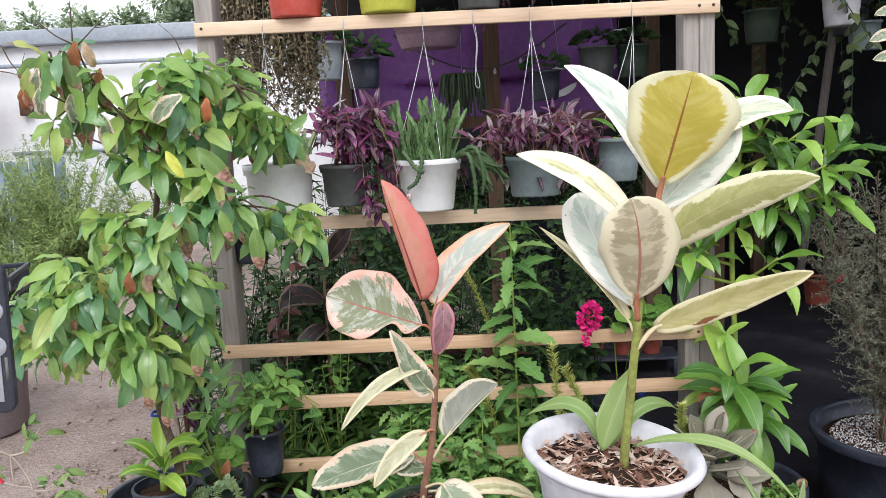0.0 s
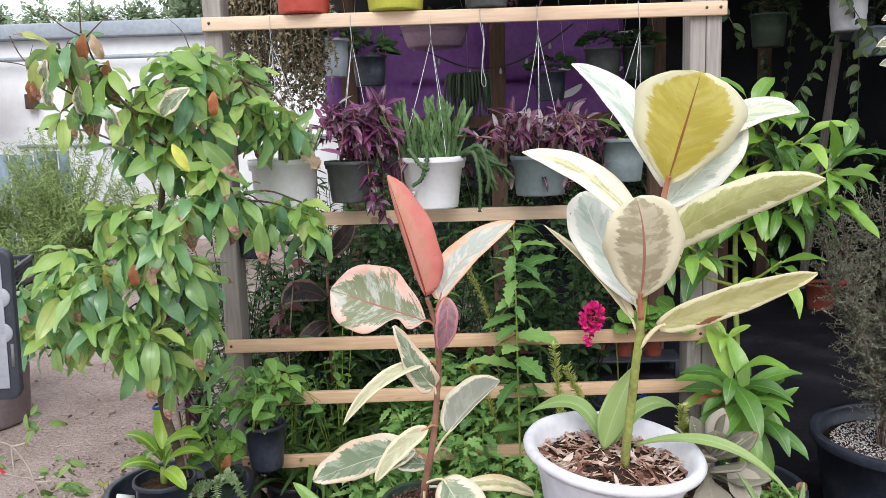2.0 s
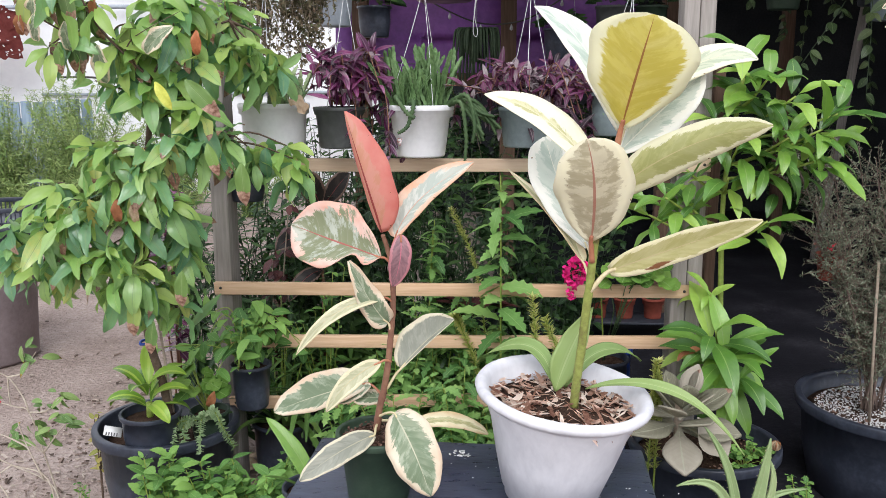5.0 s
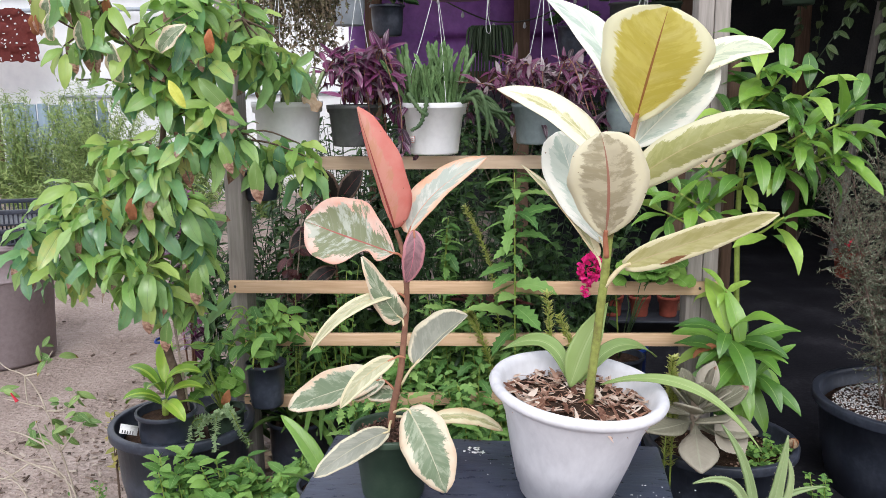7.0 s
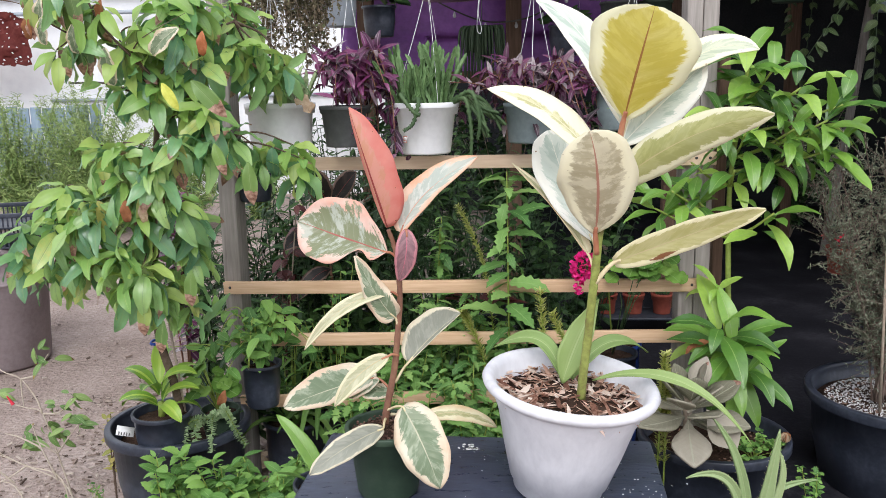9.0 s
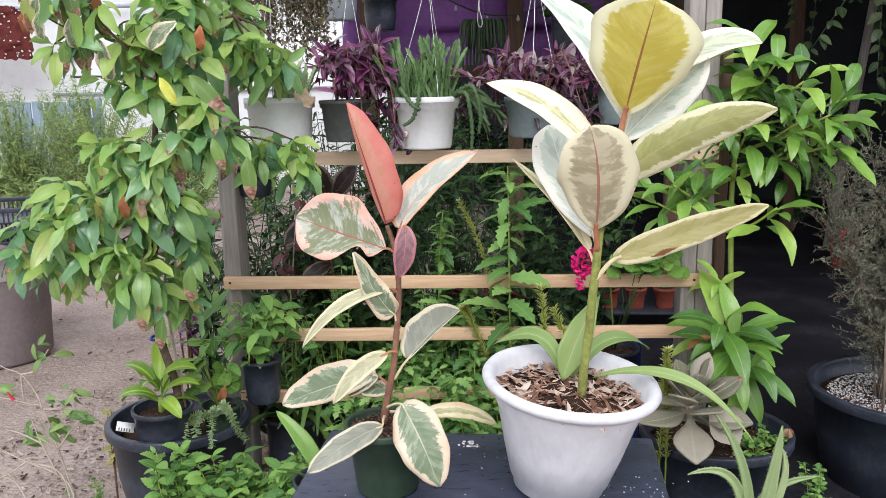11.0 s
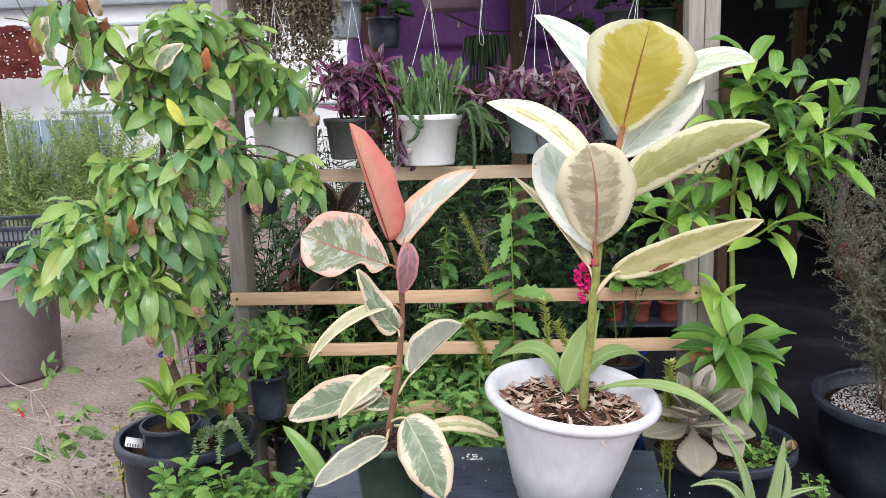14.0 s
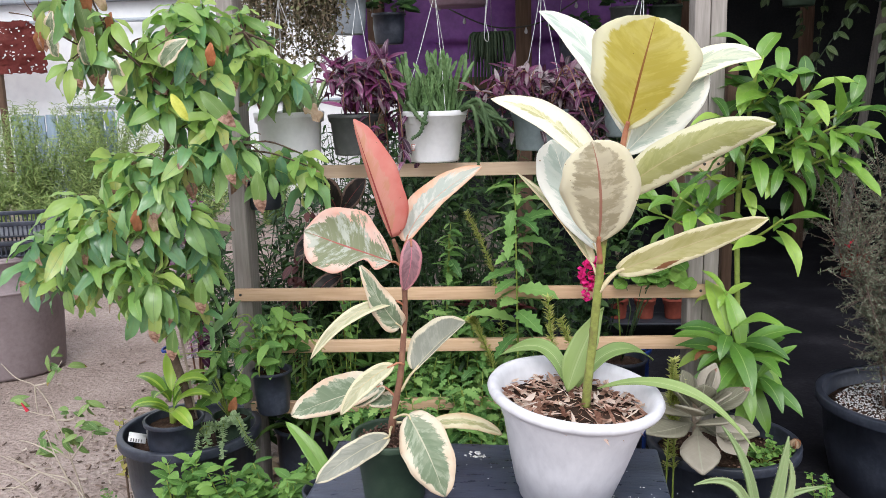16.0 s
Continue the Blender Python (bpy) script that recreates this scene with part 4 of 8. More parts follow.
hem = [(0.12 + u * 0.78, 4.695 + 0.03 * math.sin((0.12 + u * 0.78) * 9 + 3.78), 1.258) for u in (-0.99 + 0.11 * k for k in range(19))]
part("hem", tube(smooth_line(hem, 3), 0.006, segs=6), M_PURPLE, sheet, "rolled purple hem")
for x in (-0.55, 0.24, 0.80):
    part("tie", tube(smooth_line([(x, 4.69, 1.83), (x + 0.01, 4.66, 1.93), (x + 0.005, 4.63, 2.04)], 5), 0.003, segs=6), M_WIRE, sheet, "thin white tie cord")

# added white strips imitate bright sky showing through gaps by the tarpaulin
scraps = thing("sky_gaps", (0.45, 4.55, 1.45), "white strips standing for bright sky gaps at the purple tarpaulin", "plastic scraps")
for a, b, c, w in (((0.476, 4.55, 1.382), (0.589, 4.54, 1.396), (0.663, 4.55, 1.446), 0.035), ((0.545, 4.55, 1.519), (0.579, 4.545, 1.522), (0.616, 4.55, 1.518), 0.018), ((0.843, 4.55, 1.693), (0.892, 4.545, 1.693), (0.949, 4.55, 1.693), 0.010), ((0.828, 4.55, 1.494), (0.847, 4.545, 1.51), (0.868, 4.55, 1.523), 0.02)):
    hero_leaf(scraps, M_WHITEPLASTIC, a, b, c, w, (0, -1, 0.3), peak=0.6, sharp=0.6, fold=0.3, wave=0.1, seed=3).name = "strip"

lights = thing("string_lights", (0.1, 4.5, 1.6), "drooping string of small clear bulbs on dark cable", "string lights")
line = smooth_line([(-0.25, 4.55, 1.72), (-0.10, 4.5, 1.62), (0.10, 4.5, 1.54), (0.30, 4.5, 1.55), (0.46, 4.5, 1.63), (0.62, 4.55, 1.74)], 8)
part("cable", tube(line, 0.004, segs=5), M_SCREW, lights)
for k in range(4, len(line) - 3, 6):
    part("bulb", lathe([(0.003, -0.006), (0.005, -0.012), (0.009, -0.024), (0.008, -0.032), (0.002, -0.037)], 10, Matrix.Translation(line[k])), M_GLASSBULB, lights)

# ---- trellis ----
trellis = thing("trellis", (0.08, 2.52, 0), "homemade trellis of pale pine rails on grey weathered posts", "trellis")
part("post", box(-0.630, -0.580, 2.511, 2.60, -0.03, 1.83, 0.003), M_POST, trellis)
part("post", box(0.697, 0.7385, 2.511, 2.60, -0.03, 1.80, 0.003), M_POST, trellis)
part("post", box(0.7400, 0.781, 2.509, 2.60, -0.03, 1.82, 0.003), M_POST, trellis)
part("brace", box(0.823, 0.853, 2.66, 2.70, -0.03, 1.35, 0.003), M_BROWNWOOD, trellis, "darker narrow stake behind the post")
for zl, zr, x0, x1 in ((1.567, 1.562, -0.628, 0.790), (1.024, 1.027, -0.60, 0.785), (0.661, 0.669, -0.628, 0.785), (0.500, 0.519, -0.60, 0.775), (0.306, 0.345, -0.60, 0.60)):
    ang = math.atan2(zr - zl, x1 - x0)
    m = Matrix.Translation(((x0 + x1) / 2, 2.5, (zl + zr) / 2)) @ Matrix.Rotation(-ang, 4, "Y")
    rail = part("rail", box(-(x1 - x0) / 2, (x1 - x0) / 2, -0.009, 0.009, -0.0185, 0.0185, 0.0025, m), M_RAIL if zl > 0.9 else M_RAILTAN, trellis)
    for sx in ((x1 - x0) / 2 - 0.018, (x1 - x0) / 2 - 0.055, -(x1 - x0) / 2 + 0.02):
        part("screw", lathe([(0.004, 0), (0.0042, 0.001), (0.001, 0.0022)], 10, m @ pose(sx, -0.009, 0.002, 90)), M_SCREW, rail)

# ---- table ----
table = thing("low_table", (0.16, 1.50, 0), "low black painted table, worn, splashed with white paint", "table")
TT = pose(0.165, 1.47, 0.560, 0, 0, -2)
part("tabletop", box(-0.315, 0.315, -0.25, 0.20, -0.025, 0, 0.006, TT), M_TABLE, table)
for sx in (-0.28, 0.28):
    for sy in (-0.21, 0.16):
        part("leg", box(sx - 0.02, sx + 0.02, sy - 0.02, sy + 0.02, -0.575, -0.026, 0.003, TT), M_TABLE, table)
    part("apron", box(sx - 0.009, sx + 0.009, -0.188, 0.138, -0.085, -0.026, 0.002, TT), M_TABLE, table)
for sy in (-0.21, 0.16):
    part("apron", box(-0.258, 0.258, sy - 0.009, sy + 0.009, -0.085, -0.026, 0.002, TT), M_TABLE, table)
splash = bmesh.new()
sr = random.Random(3)
for cx, cy, n, sp, big in ((-0.035, 0.135, 12, 0.009, 0.007), (-0.03, 0.13, 10, 0.04, 0.0018), (0.27, 0.0, 9, 0.05, 0.0022), (0.0, 0.05, 10, 0.14, 0.0016), (-0.2, -0.1, 8, 0.06, 0.002), (0.25, -0.08, 12, 0.04, 0.0022), (0.235, -0.14, 8, 0.008, 0.006), (0.27, -0.03, 14, 0.03, 0.002), (0.29, -0.12, 10, 0.03, 0.0028), (-0.16, -0.17, 12, 0.05, 0.0018)):
    for k in range(n):
        r = big * sr.uniform(0.3, 1.0)
        g = bmesh.ops.create_circle(splash, cap_ends=True, segments=9, radius=r)["verts"]
        st = sr.uniform(0.4, 1.0)
        for q in g:
            q.co *= sr.uniform(0.7, 1.25)
        bmesh.ops.transform(splash, matrix=TT @ Matrix.Translation((cx + sr.gauss(0, sp), min(0.18, cy + sr.gauss(0, sp * 0.8)), 0.0012)) @ Matrix.Rotation(sr.uniform(0, 3), 4, "Z") @ Matrix.Diagonal((1, st, 1, 1)), verts=g)
bmesh.ops.solidify(splash, geom=splash.faces[:], thickness=-0.0006)
tagged(part("paint_splashes", splash, M_SPLASH, table, "dried white paint splashes"), kind="stuff")

# ---- tall variegated rubber plant in the white pot ----
big = thing("potted_rubber_plant", (0.322, 1.47, 0.56), "tall cream and green variegated rubber plant in white pot on table", "potted plant", "rubber plants")
tilt_big = Matrix.Rotation(radians(6.0), 4, "Y") @ Matrix.Rotation(radians(3.5), 4, "X")
R, H = 0.147, 0.200
PC = Vector((0.317, 1.440, 0.761))
pm = Matrix.Translation(PC) @ tilt_big
prof = [(0.001, -H), (0.070, -H), (0.076, -H + 0.004), (0.078, -H + 0.020), (0.084, -H + 0.024), (0.100, -H * 0.6), (0.115, -H * 0.3), (0.129, -0.027), (0.1305, -0.021), (0.139, -0.019), (0.145, -0.014), (0.147, -0.008), (0.143, -0.001), (0.137, 0.001), (0.130, -0.003), (0.124, -0.012), (0.116, -0.05), (0.001, -0.05)]
part("pot", lathe(prof, 64, pm), M_WHITEPOT, big, "chalky white plastic pot with rolled rim")
soil = lathe([(0.121, -0.040), (0.10, -0.036), (0.06, -0.033), (0.03, -0.030), (0.001, -0.028)], 36)
for v in soil.verts:
    v.co.z += 0.004 * noise.noise(v.co * 40)
soil.transform(pm)
part("soil", soil, M_SOIL, big)
chips = bmesh.new()
cr = random.Random(11)
for k in range(460):
    a, q = cr.uniform(0, 6.28), 0.117 * math.sqrt(cr.uniform(0, 1))
    L, W = 0.010 + 0.050 * cr.random() ** 1.8, cr.uniform(0.002, 0.011)
    mm = pm @ Matrix.Translation((q * math.cos(a), q * math.sin(a), -0.034 + cr.uniform(0, 0.011))) @ Euler((cr.uniform(-0.45, 0.45), cr.uniform(-0.5, 0.5), cr.uniform(0, 6.28))).to_matrix().to_4x4()
    cv = cr.uniform(-0.5, 1.0)
    rim = [(-0.5, cr.uniform(-0.5, 0)), (-0.2, -cr.uniform(0.35, 0.6)), (0.25, -cr.uniform(0.3, 0.6)), (0.5, cr.uniform(-0.3, 0.3)), (0.2, cr.uniform(0.3, 0.6)), (-0.25, cr.uniform(0.35, 0.6))]
    chips.faces.new([chips.verts.new(mm @ Vector((x * L, y * W, L * (0.5 * x * x - 0.06) * cv))) for x, y in rim])
bmesh.ops.solidify(chips, geom=chips.faces[:], thickness=0.0013)
tagged(part("bark_mulch", chips, M_CHIPS, big, "brown and tan bark chips", smooth=False), kind="stuff")

stem_line = smooth_line([(0.333, 1.437, 0.728), (0.337, 1.435, 0.78), (0.343, 1.43, 0.84), (0.347, 1.42, 0.899), (0.351, 1.413, 0.946), (0.355, 1.408, 1.001), (0.362, 1.405, 1.064), (0.375, 1.405, 1.12), (0.384, 1.405, 1.15)], 8)
node = lambda f: 1.0 + 0.12 * max(0.0, math.cos(f * 75)) ** 8
part("stem", tube(stem_line[:57], 0.0074, 0.0060, 14, swell=node), M_OLDSTEM, big, "smooth green stem with ring scars")
part("stem_tip", tube(stem_line[56:], 0.0060, 0.0045, 12), M_PINKSTALK, big, "reddish young shoot")
hero_leaf(big, V_OLIVE, (0.389, 1.395, 1.189), (0.403, 1.355, 1.268), (0.421, 1.335, 1.346), 0.156, (-0.12, -1, 0.0), (0.382, 1.405, 1.145), M_PINKSTALK, peak=0.67, fold=0.08, curl=0.16, wave=0.035, seed=1, stalk_r=0.0042, blunt=True, broad=True)
hero_leaf(big, V_WHITE, (0.389, 1.425, 1.18), (0.341, 1.47, 1.301), (0.26, 1.5, 1.372), 0.0576, (0.25, -0.9, 0.3), peak=0.45, sharp=0.75, fold=0.12, curl=-0.1, seed=2)
hero_leaf(big, V_WHITE, (0.389, 1.425, 1.146), (0.451, 1.43, 1.209), (0.515, 1.43, 1.27), 0.0776, (-0.25, -0.95, 0.25), (0.383, 1.41, 1.139), M_CREAMSTALK, peak=0.55, sharp=0.6, fold=0.12, seed=4)
hero_leaf(big, V_MINT, (0.404, 1.43, 1.199), (0.502, 1.425, 1.28), (0.588, 1.415, 1.286), 0.045, (0.05, -0.85, 0.6), (0.385, 1.41, 1.148), M_CREAMSTALK, peak=0.55, sharp=0.6, fold=0.2, seed=3)
hero_leaf(big, V_IVORY, (0.358, 1.425, 1.112), (0.279, 1.46, 1.196), (0.181, 1.515, 1.235), 0.0572, (0.3, -0.8, 0.55), (0.363, 1.41, 1.081), M_CREAMSTALK, peak=0.45, sharp=0.62, fold=0.1, curl=-0.15, seed=5)
hero_leaf(big, V_WHITE, (0.347, 1.43, 0.997), (0.308, 1.52, 1.086), (0.284, 1.565, 1.163), 0.0886, (0.05, -1, 0.15), (0.352, 1.415, 0.982), M_CREAMSTALK, peak=0.6, fold=0.12, seed=6, broad=True)
hero_leaf(big, V_BEIGE, (0.348, 1.392, 1.014), (0.347, 1.355, 1.102), (0.333, 1.345, 1.173), 0.1176, (-0.05, -1, -0.02), (0.352, 1.405, 0.979), M_PINKSTALK, peak=0.5, fold=0.06, curl=0.15, wave=0.025, seed=7, stalk_r=0.004, blunt=True, broad=True)
hero_leaf(big, V_CREAM, (0.339, 1.42, 0.977), (0.296, 1.5, 1.036), (0.221, 1.6, 1.104), 0.0342, (0.6, -0.7, 0.45), (0.348, 1.413, 0.955), M_CREAMSTALK, peak=0.36, sharp=0.62, fold=0.3, seed=8)
hero_leaf(big, V_YELLOW, (0.376, 1.405, 1.085), (0.475, 1.35, 1.161), (0.576, 1.283, 1.196), 0.0611, (-0.15, -0.95, 0.1), (0.359, 1.408, 1.038), M_CREAMSTALK, peak=0.38, sharp=0.55, fold=-0.12, curl=0.2, seed=9)
hero_leaf(big, V_DRAB, (0.38, 1.41, 0.964), (0.483, 1.36, 1.016), (0.577, 1.302, 1.063), 0.0445, (-0.12, -0.9, 0.12), (0.351, 1.413, 0.93), M_CREAMSTALK, peak=0.36, sharp=0.5, fold=0.25, curl=0.1, seed=10, stalk_r=0.0036)
# soft green leaves of the second plant in the pot
for b, c, d, w, fc, sd in (
    ((0.305, 1.49, 0.743), (0.264, 1.53, 0.801), (0.184, 1.57, 0.772), 0.032, (0.3, -0.75, 0.75), 1),
    ((0.305, 1.48, 0.739), (0.332, 1.49, 0.814), (0.367, 1.5, 0.882), 0.0487, (-0.3, -0.95, 0.1), 2),
    ((0.322, 1.49, 0.743), (0.389, 1.54, 0.793), (0.467, 1.6, 0.756), 0.0312, (0.1, -0.5, 1), 3),
    ((0.356, 1.485, 0.742), (0.489, 1.43, 0.762), (0.597, 1.38, 0.676), 0.021, (0.1, -0.6, 0.9), 4),
):
    hero_leaf(big, G_GINGER, b, c, d, w, fc, peak=0.42, sharp=1.0, fold=0.3, wave=0.07, seed=sd)

# ---- smaller pink variegated rubber plant in the green pot ----
small = thing("potted_rubber_plant", (0.007, 1.43, 0.56), "pink, cream and green variegated rubber plant in green nursery pot", "potted plant", "rubber plants")
pot_parts(small, (0.007, 1.435, 0.680), 0.071, 0.052, 0.118, M_GREENPOT, 0.012, 0.008, band=0.028)
crumbs("soil_crumbs", Matrix.Translation((0.007, 1.435, 0.680)), 0.060, -0.010, 420, 0.0042, M_DARKBARK, small, random.Random(5), 0.6)
sl = smooth_line([(0.006, 1.43, 0.683), (0.01, 1.43, 0.713), (0.024, 1.43, 0.778), (0.031, 1.43, 0.836), (0.037, 1.43, 0.904), (0.035, 1.43, 0.96), (0.029, 1.43, 0.992), (0.022, 1.425, 1.016)], 7)
part("stem", tube(sl, 0.0062, 0.0034, 12, swell=lambda f: 1.0 + 0.18 * max(0.0, math.cos(f * 60)) ** 8), M_REDSTEM, small, "reddish brown knobbly stem")
hero_leaf(small, V_SALMON, (0.021, 1.42, 1.02), (-0.002, 1.395, 1.114), (-0.03, 1.4, 1.211), 0.0844, (-0.1, -1, 0.0), peak=0.4, sharp=0.55, fold=-0.2, curl=0.1, seed=21, sides=(0.22, 1.0))
hero_leaf(small, V_ROSE, (0.018, 1.425, 0.979), (-0.052, 1.45, 0.997), (-0.137, 1.475, 1.023), 0.1081, (-0.05, -0.85, 0.35), (0.036, 1.43, 0.967), M_PINKSTALK, peak=0.6, fold=0.04, curl=-0.2, wave=0.05, seed=22, broad=True, notch=0.75)
hero_leaf(small, V_PEACH, (0.042, 1.43, 1.011), (0.083, 1.455, 1.072), (0.165, 1.475, 1.127), 0.0533, (-0.35, -0.9, 0.25), (0.033, 1.43, 0.978), M_PINKSTALK, peak=0.42, sharp=0.55, fold=0.25, seed=23, sides=(1.15, 0.75))
hero_leaf(small, V_PLUM, (0.053, 1.405, 1.019), (0.053, 1.395, 0.98), (0.04, 1.4, 0.937), 0.0352, (0.15, -1, 0.1), (0.036, 1.43, 0.992), M_PINKSTALK, peak=0.45, sharp=0.55, fold=0.08, seed=24)
hero_leaf(small, V_SAGE, (0.029, 1.425, 0.87), (0.004, 1.41, 0.908), (-0.029, 1.4, 0.978), 0.0445, (-0.35, -0.9, 0.3), (0.035, 1.43, 0.841), M_CREAMSTALK, peak=0.36, sharp=0.6, fold=0.2, wave=0.09, seed=25, twist=0.9)
hero_leaf(small, V_PALE, (0.021, 1.42, 0.913), (-0.05, 1.385, 0.895), (-0.109, 1.36, 0.834), 0.0227, (0.2, -0.75, 0.6), (0.036, 1.43, 0.904), M_PINKSTALK, peak=0.4, sharp=0.6, fold=0.25, seed=26)
hero_leaf(small, V_SILVER, (0.049, 1.425, 0.793), (0.09, 1.44, 0.836), (0.135, 1.445, 0.872), 0.08, (-0.25, -0.95, 0.1), (0.025, 1.43, 0.756), M_CREAMSTALK, peak=0.45, sharp=0.5, fold=0.1, seed=27, sides=(1.0, 0.14))
hero_leaf(small, V_SAGE, (-0.013, 1.47, 0.75), (-0.099, 1.5, 0.717), (-0.195, 1.53, 0.67), 0.0684, (0.1, -0.85, 0.55), (0.021, 1.43, 0.739), M_PINKSTALK, peak=0.5, sharp=0.5, fold=0.06, seed=28, sides=(0.75, 1.2))
hero_leaf(small, V_PALE, (0.017, 1.41, 0.808), (-0.028, 1.38, 0.785), (-0.064, 1.36, 0.74), 0.0313, (0.25, -0.85, 0.5), (0.032, 1.43, 0.803), M_PINKSTALK, peak=0.42, sharp=0.6, fold=0.15, seed=29)
hero_leaf(small, V_SAGE, (0.019, 1.45, 0.731), (-0.011, 1.465, 0.726), (-0.043, 1.48, 0.718), 0.0315, (0.1, -0.7, 0.7), (0.013, 1.43, 0.721), M_CREAMSTALK, peak=0.5, sharp=0.5, seed=30)
hero_leaf(small, V_SAGE, (-0.007, 1.46, 0.749), (-0.034, 1.475, 0.73), (-0.065, 1.485, 0.706), 0.0243, (0.1, -0.7, 0.7), peak=0.45, sharp=0.55, seed=34)
hero_leaf(small, V_SAGE, (0.04, 1.4, 0.725), (0.077, 1.345, 0.685), (0.105, 1.325, 0.619), 0.0829, (-0.1, -0.9, 0.35), (0.008, 1.43, 0.706), M_CREAMSTALK, peak=0.44, sharp=0.5, fold=0.06, curl=0.08, seed=31)
hero_leaf(small, V_SILVER, (0.009, 1.385, 0.693), (-0.042, 1.34, 0.681), (-0.098, 1.31, 0.646), 0.0404, (0.15, -0.85, 0.5), (0.007, 1.43, 0.693), M_CREAMSTALK, peak=0.45, sharp=0.5, fold=0.1, seed=32)
hero_leaf(small, V_CREAM, (0.067, 1.47, 0.677), (0.129, 1.485, 0.681), (0.192, 1.495, 0.652), 0.0282, (0.1, -0.8, 0.6), (0.014, 1.435, 0.698), M_CREAMSTALK, peak=0.42, sharp=0.45, fold=0.1, seed=33)

# ---- cinnamon tree in the big black tub ----
tub = thing("planter_tub", (-0.745, 2.37, 0), "large black plastic tub with rolled rim on dirt", "planter")
pot_parts(tub, (-0.745, 2.37, 0.300), 0.205, 0.150, 0.312, M_BLACKPOT, 0.055, 0.020)

tree = thing("cinnamon_tree", (-0.70, 2.30, 0.25), "slender tree with drooping glossy green leaves and browned tips", "tree")
tr = random.Random(21)
leaves = leaf_meshes("cinnamon_leaf", 16, G_TREE, 0.108, 0.037, peak=0.45, sharp=0.8, bend=1.25, fold=0.22, wave=0.09, rows=9, half=2)
young = leaf_meshes("young_cinnamon_leaf", 8, G_TREE_YOUNG, 0.092, 0.032, peak=0.45, sharp=0.8, bend=1.0, fold=0.3, wave=0.08, rows=8, half=2)
aged = leaf_meshes("cinnamon_leaf", 8, G_TREE_AGED, 0.112, 0.038, peak=0.47, sharp=0.75, bend=0.7, fold=0.35, wave=0.07, rows=8, half=2)
trunk_line = smooth_line([(-0.700, 2.30, 0.235), (-0.708, 2.28, 0.42), (-0.728, 2.24, 0.60), (-0.705, 2.20, 0.80), (-0.672, 2.16, 1.0), (-0.632, 2.12, 1.18)], 6)
part("trunk", tube(trunk_line, 0.013, 0.007, 10), M_TRUNK, tree, "thin brown trunk")
part("ties", tube(smooth_line([(-0.72, 2.255, 0.565), (-0.745, 2.23, 0.57), (-0.75, 2.26, 0.572), (-0.72, 2.275, 0.567)], 4), 0.004, segs=6), M_BLUE, tree, "blue plant tie")
part("stake", tube([(-0.688, 2.31, 0.235), (-0.700, 2.25, 0.62)], 0.0035, segs=6), M_TWIG, tree)


limbs = [trunk_line]
for pts in (((-0.632, 2.12, 1.18), (-0.665, 2.08, 1.30), (-0.735, 2.02, 1.40), (-0.79, 1.99, 1.46)), ((-0.632, 2.12, 1.18), (-0.60, 2.11, 1.29), (-0.53, 2.10, 1.36), (-0.44, 2.16, 1.40)), ((-0.69, 2.18, 0.86), (-0.76, 2.13, 0.95), (-0.84, 2.08, 0.99), (-0.92, 2.09, 0.97)), ((-0.665, 2.15, 1.03), (-0.60, 2.12, 1.08), (-0.53, 2.10, 1.11), (-0.47, 2.10, 1.12)), ((-0.705, 2.20, 0.80), (-0.64, 2.12, 0.90), (-0.60, 2.04, 1.00), (-0.58, 2.0, 1.07)), ((-0.71, 2.22, 0.70), (-0.78, 2.15, 0.78), (-0.86, 2.11, 0.80), (-0.97, 2.11, 0.83))):
    limbs.append(smooth_line(pts, 6))
    part("limb", tube(limbs[-1], 0.0058, 0.0026, 8), M_TRUNK, tree)


def grow(ends, fewest=13, most=18):
    """Twigs from the limbs to the shoots; gathers each shoot's hanging leaves."""
    for x, y, z in ends:
        e = Vector((x, y, z)) + 0.012 * rand_unit(tr)
        p = min((q for limb in limbs for q in limb), key=lambda q: (q - e).length + 0.7 * abs(q.z - (z - 0.06)))
        mid = p.lerp(e, 0.5) + Vector((0, 0, 0.014)) + 0.012 * rand_unit(tr)
        line = smooth_line([p, mid, e], 4)
        part("branch", tube(line, 0.0030, 0.0016, 6), M_TRUNK, tree)
        turn = tr.uniform(0, 6.28)
        n = tr.randint(fewest, most)
        bright = tr.random() < 0.75
        for k in range(n):
            a = turn + 2.4 * k
            o = Vector((math.cos(a), math.sin(a), 0))
            rise = 0.35 - 1.6 * k / n
            way = o + Vector((0, -0.08, rise)) + 0.38 * rand_unit(tr)
            face = o * 0.35 + Vector((0, -0.15, 1.0)) + 0.8 * rand_unit(tr)
            shoots.append((e + o * 0.005 - Vector((0, 0, 0.0035 * k)), way, face, tr.uniform(0.66, 1.12) * (0.8 if k < 2 else 1.0), 2 if k < 7 and bright else 0))
        for k in range(tr.choice((2, 3, 4))):
            o = rand_unit(tr)
            q = line[tr.randint(len(line) // 2, len(line) - 1)]
            shoots.append((q, Vector((o.x * 0.4, o.y * 0.4 - 0.05, -1)), Vector((o.x * 0.8, -0.9, 0.3)), tr.uniform(0.65, 1.05), 1))


shoots = []
grow([(-0.56, 2.05, 1.42), (-0.52, 2.04, 1.38), (-0.51, 2.14, 1.42), (-0.50, 2.25, 1.40), (-0.45, 2.32, 1.42), (-0.53, 2.24, 1.32), (-0.42, 2.31, 1.31), (-0.58, 2.10, 1.30), (-0.60, 2.16, 1.24), (-0.56, 2.20, 1.23)])
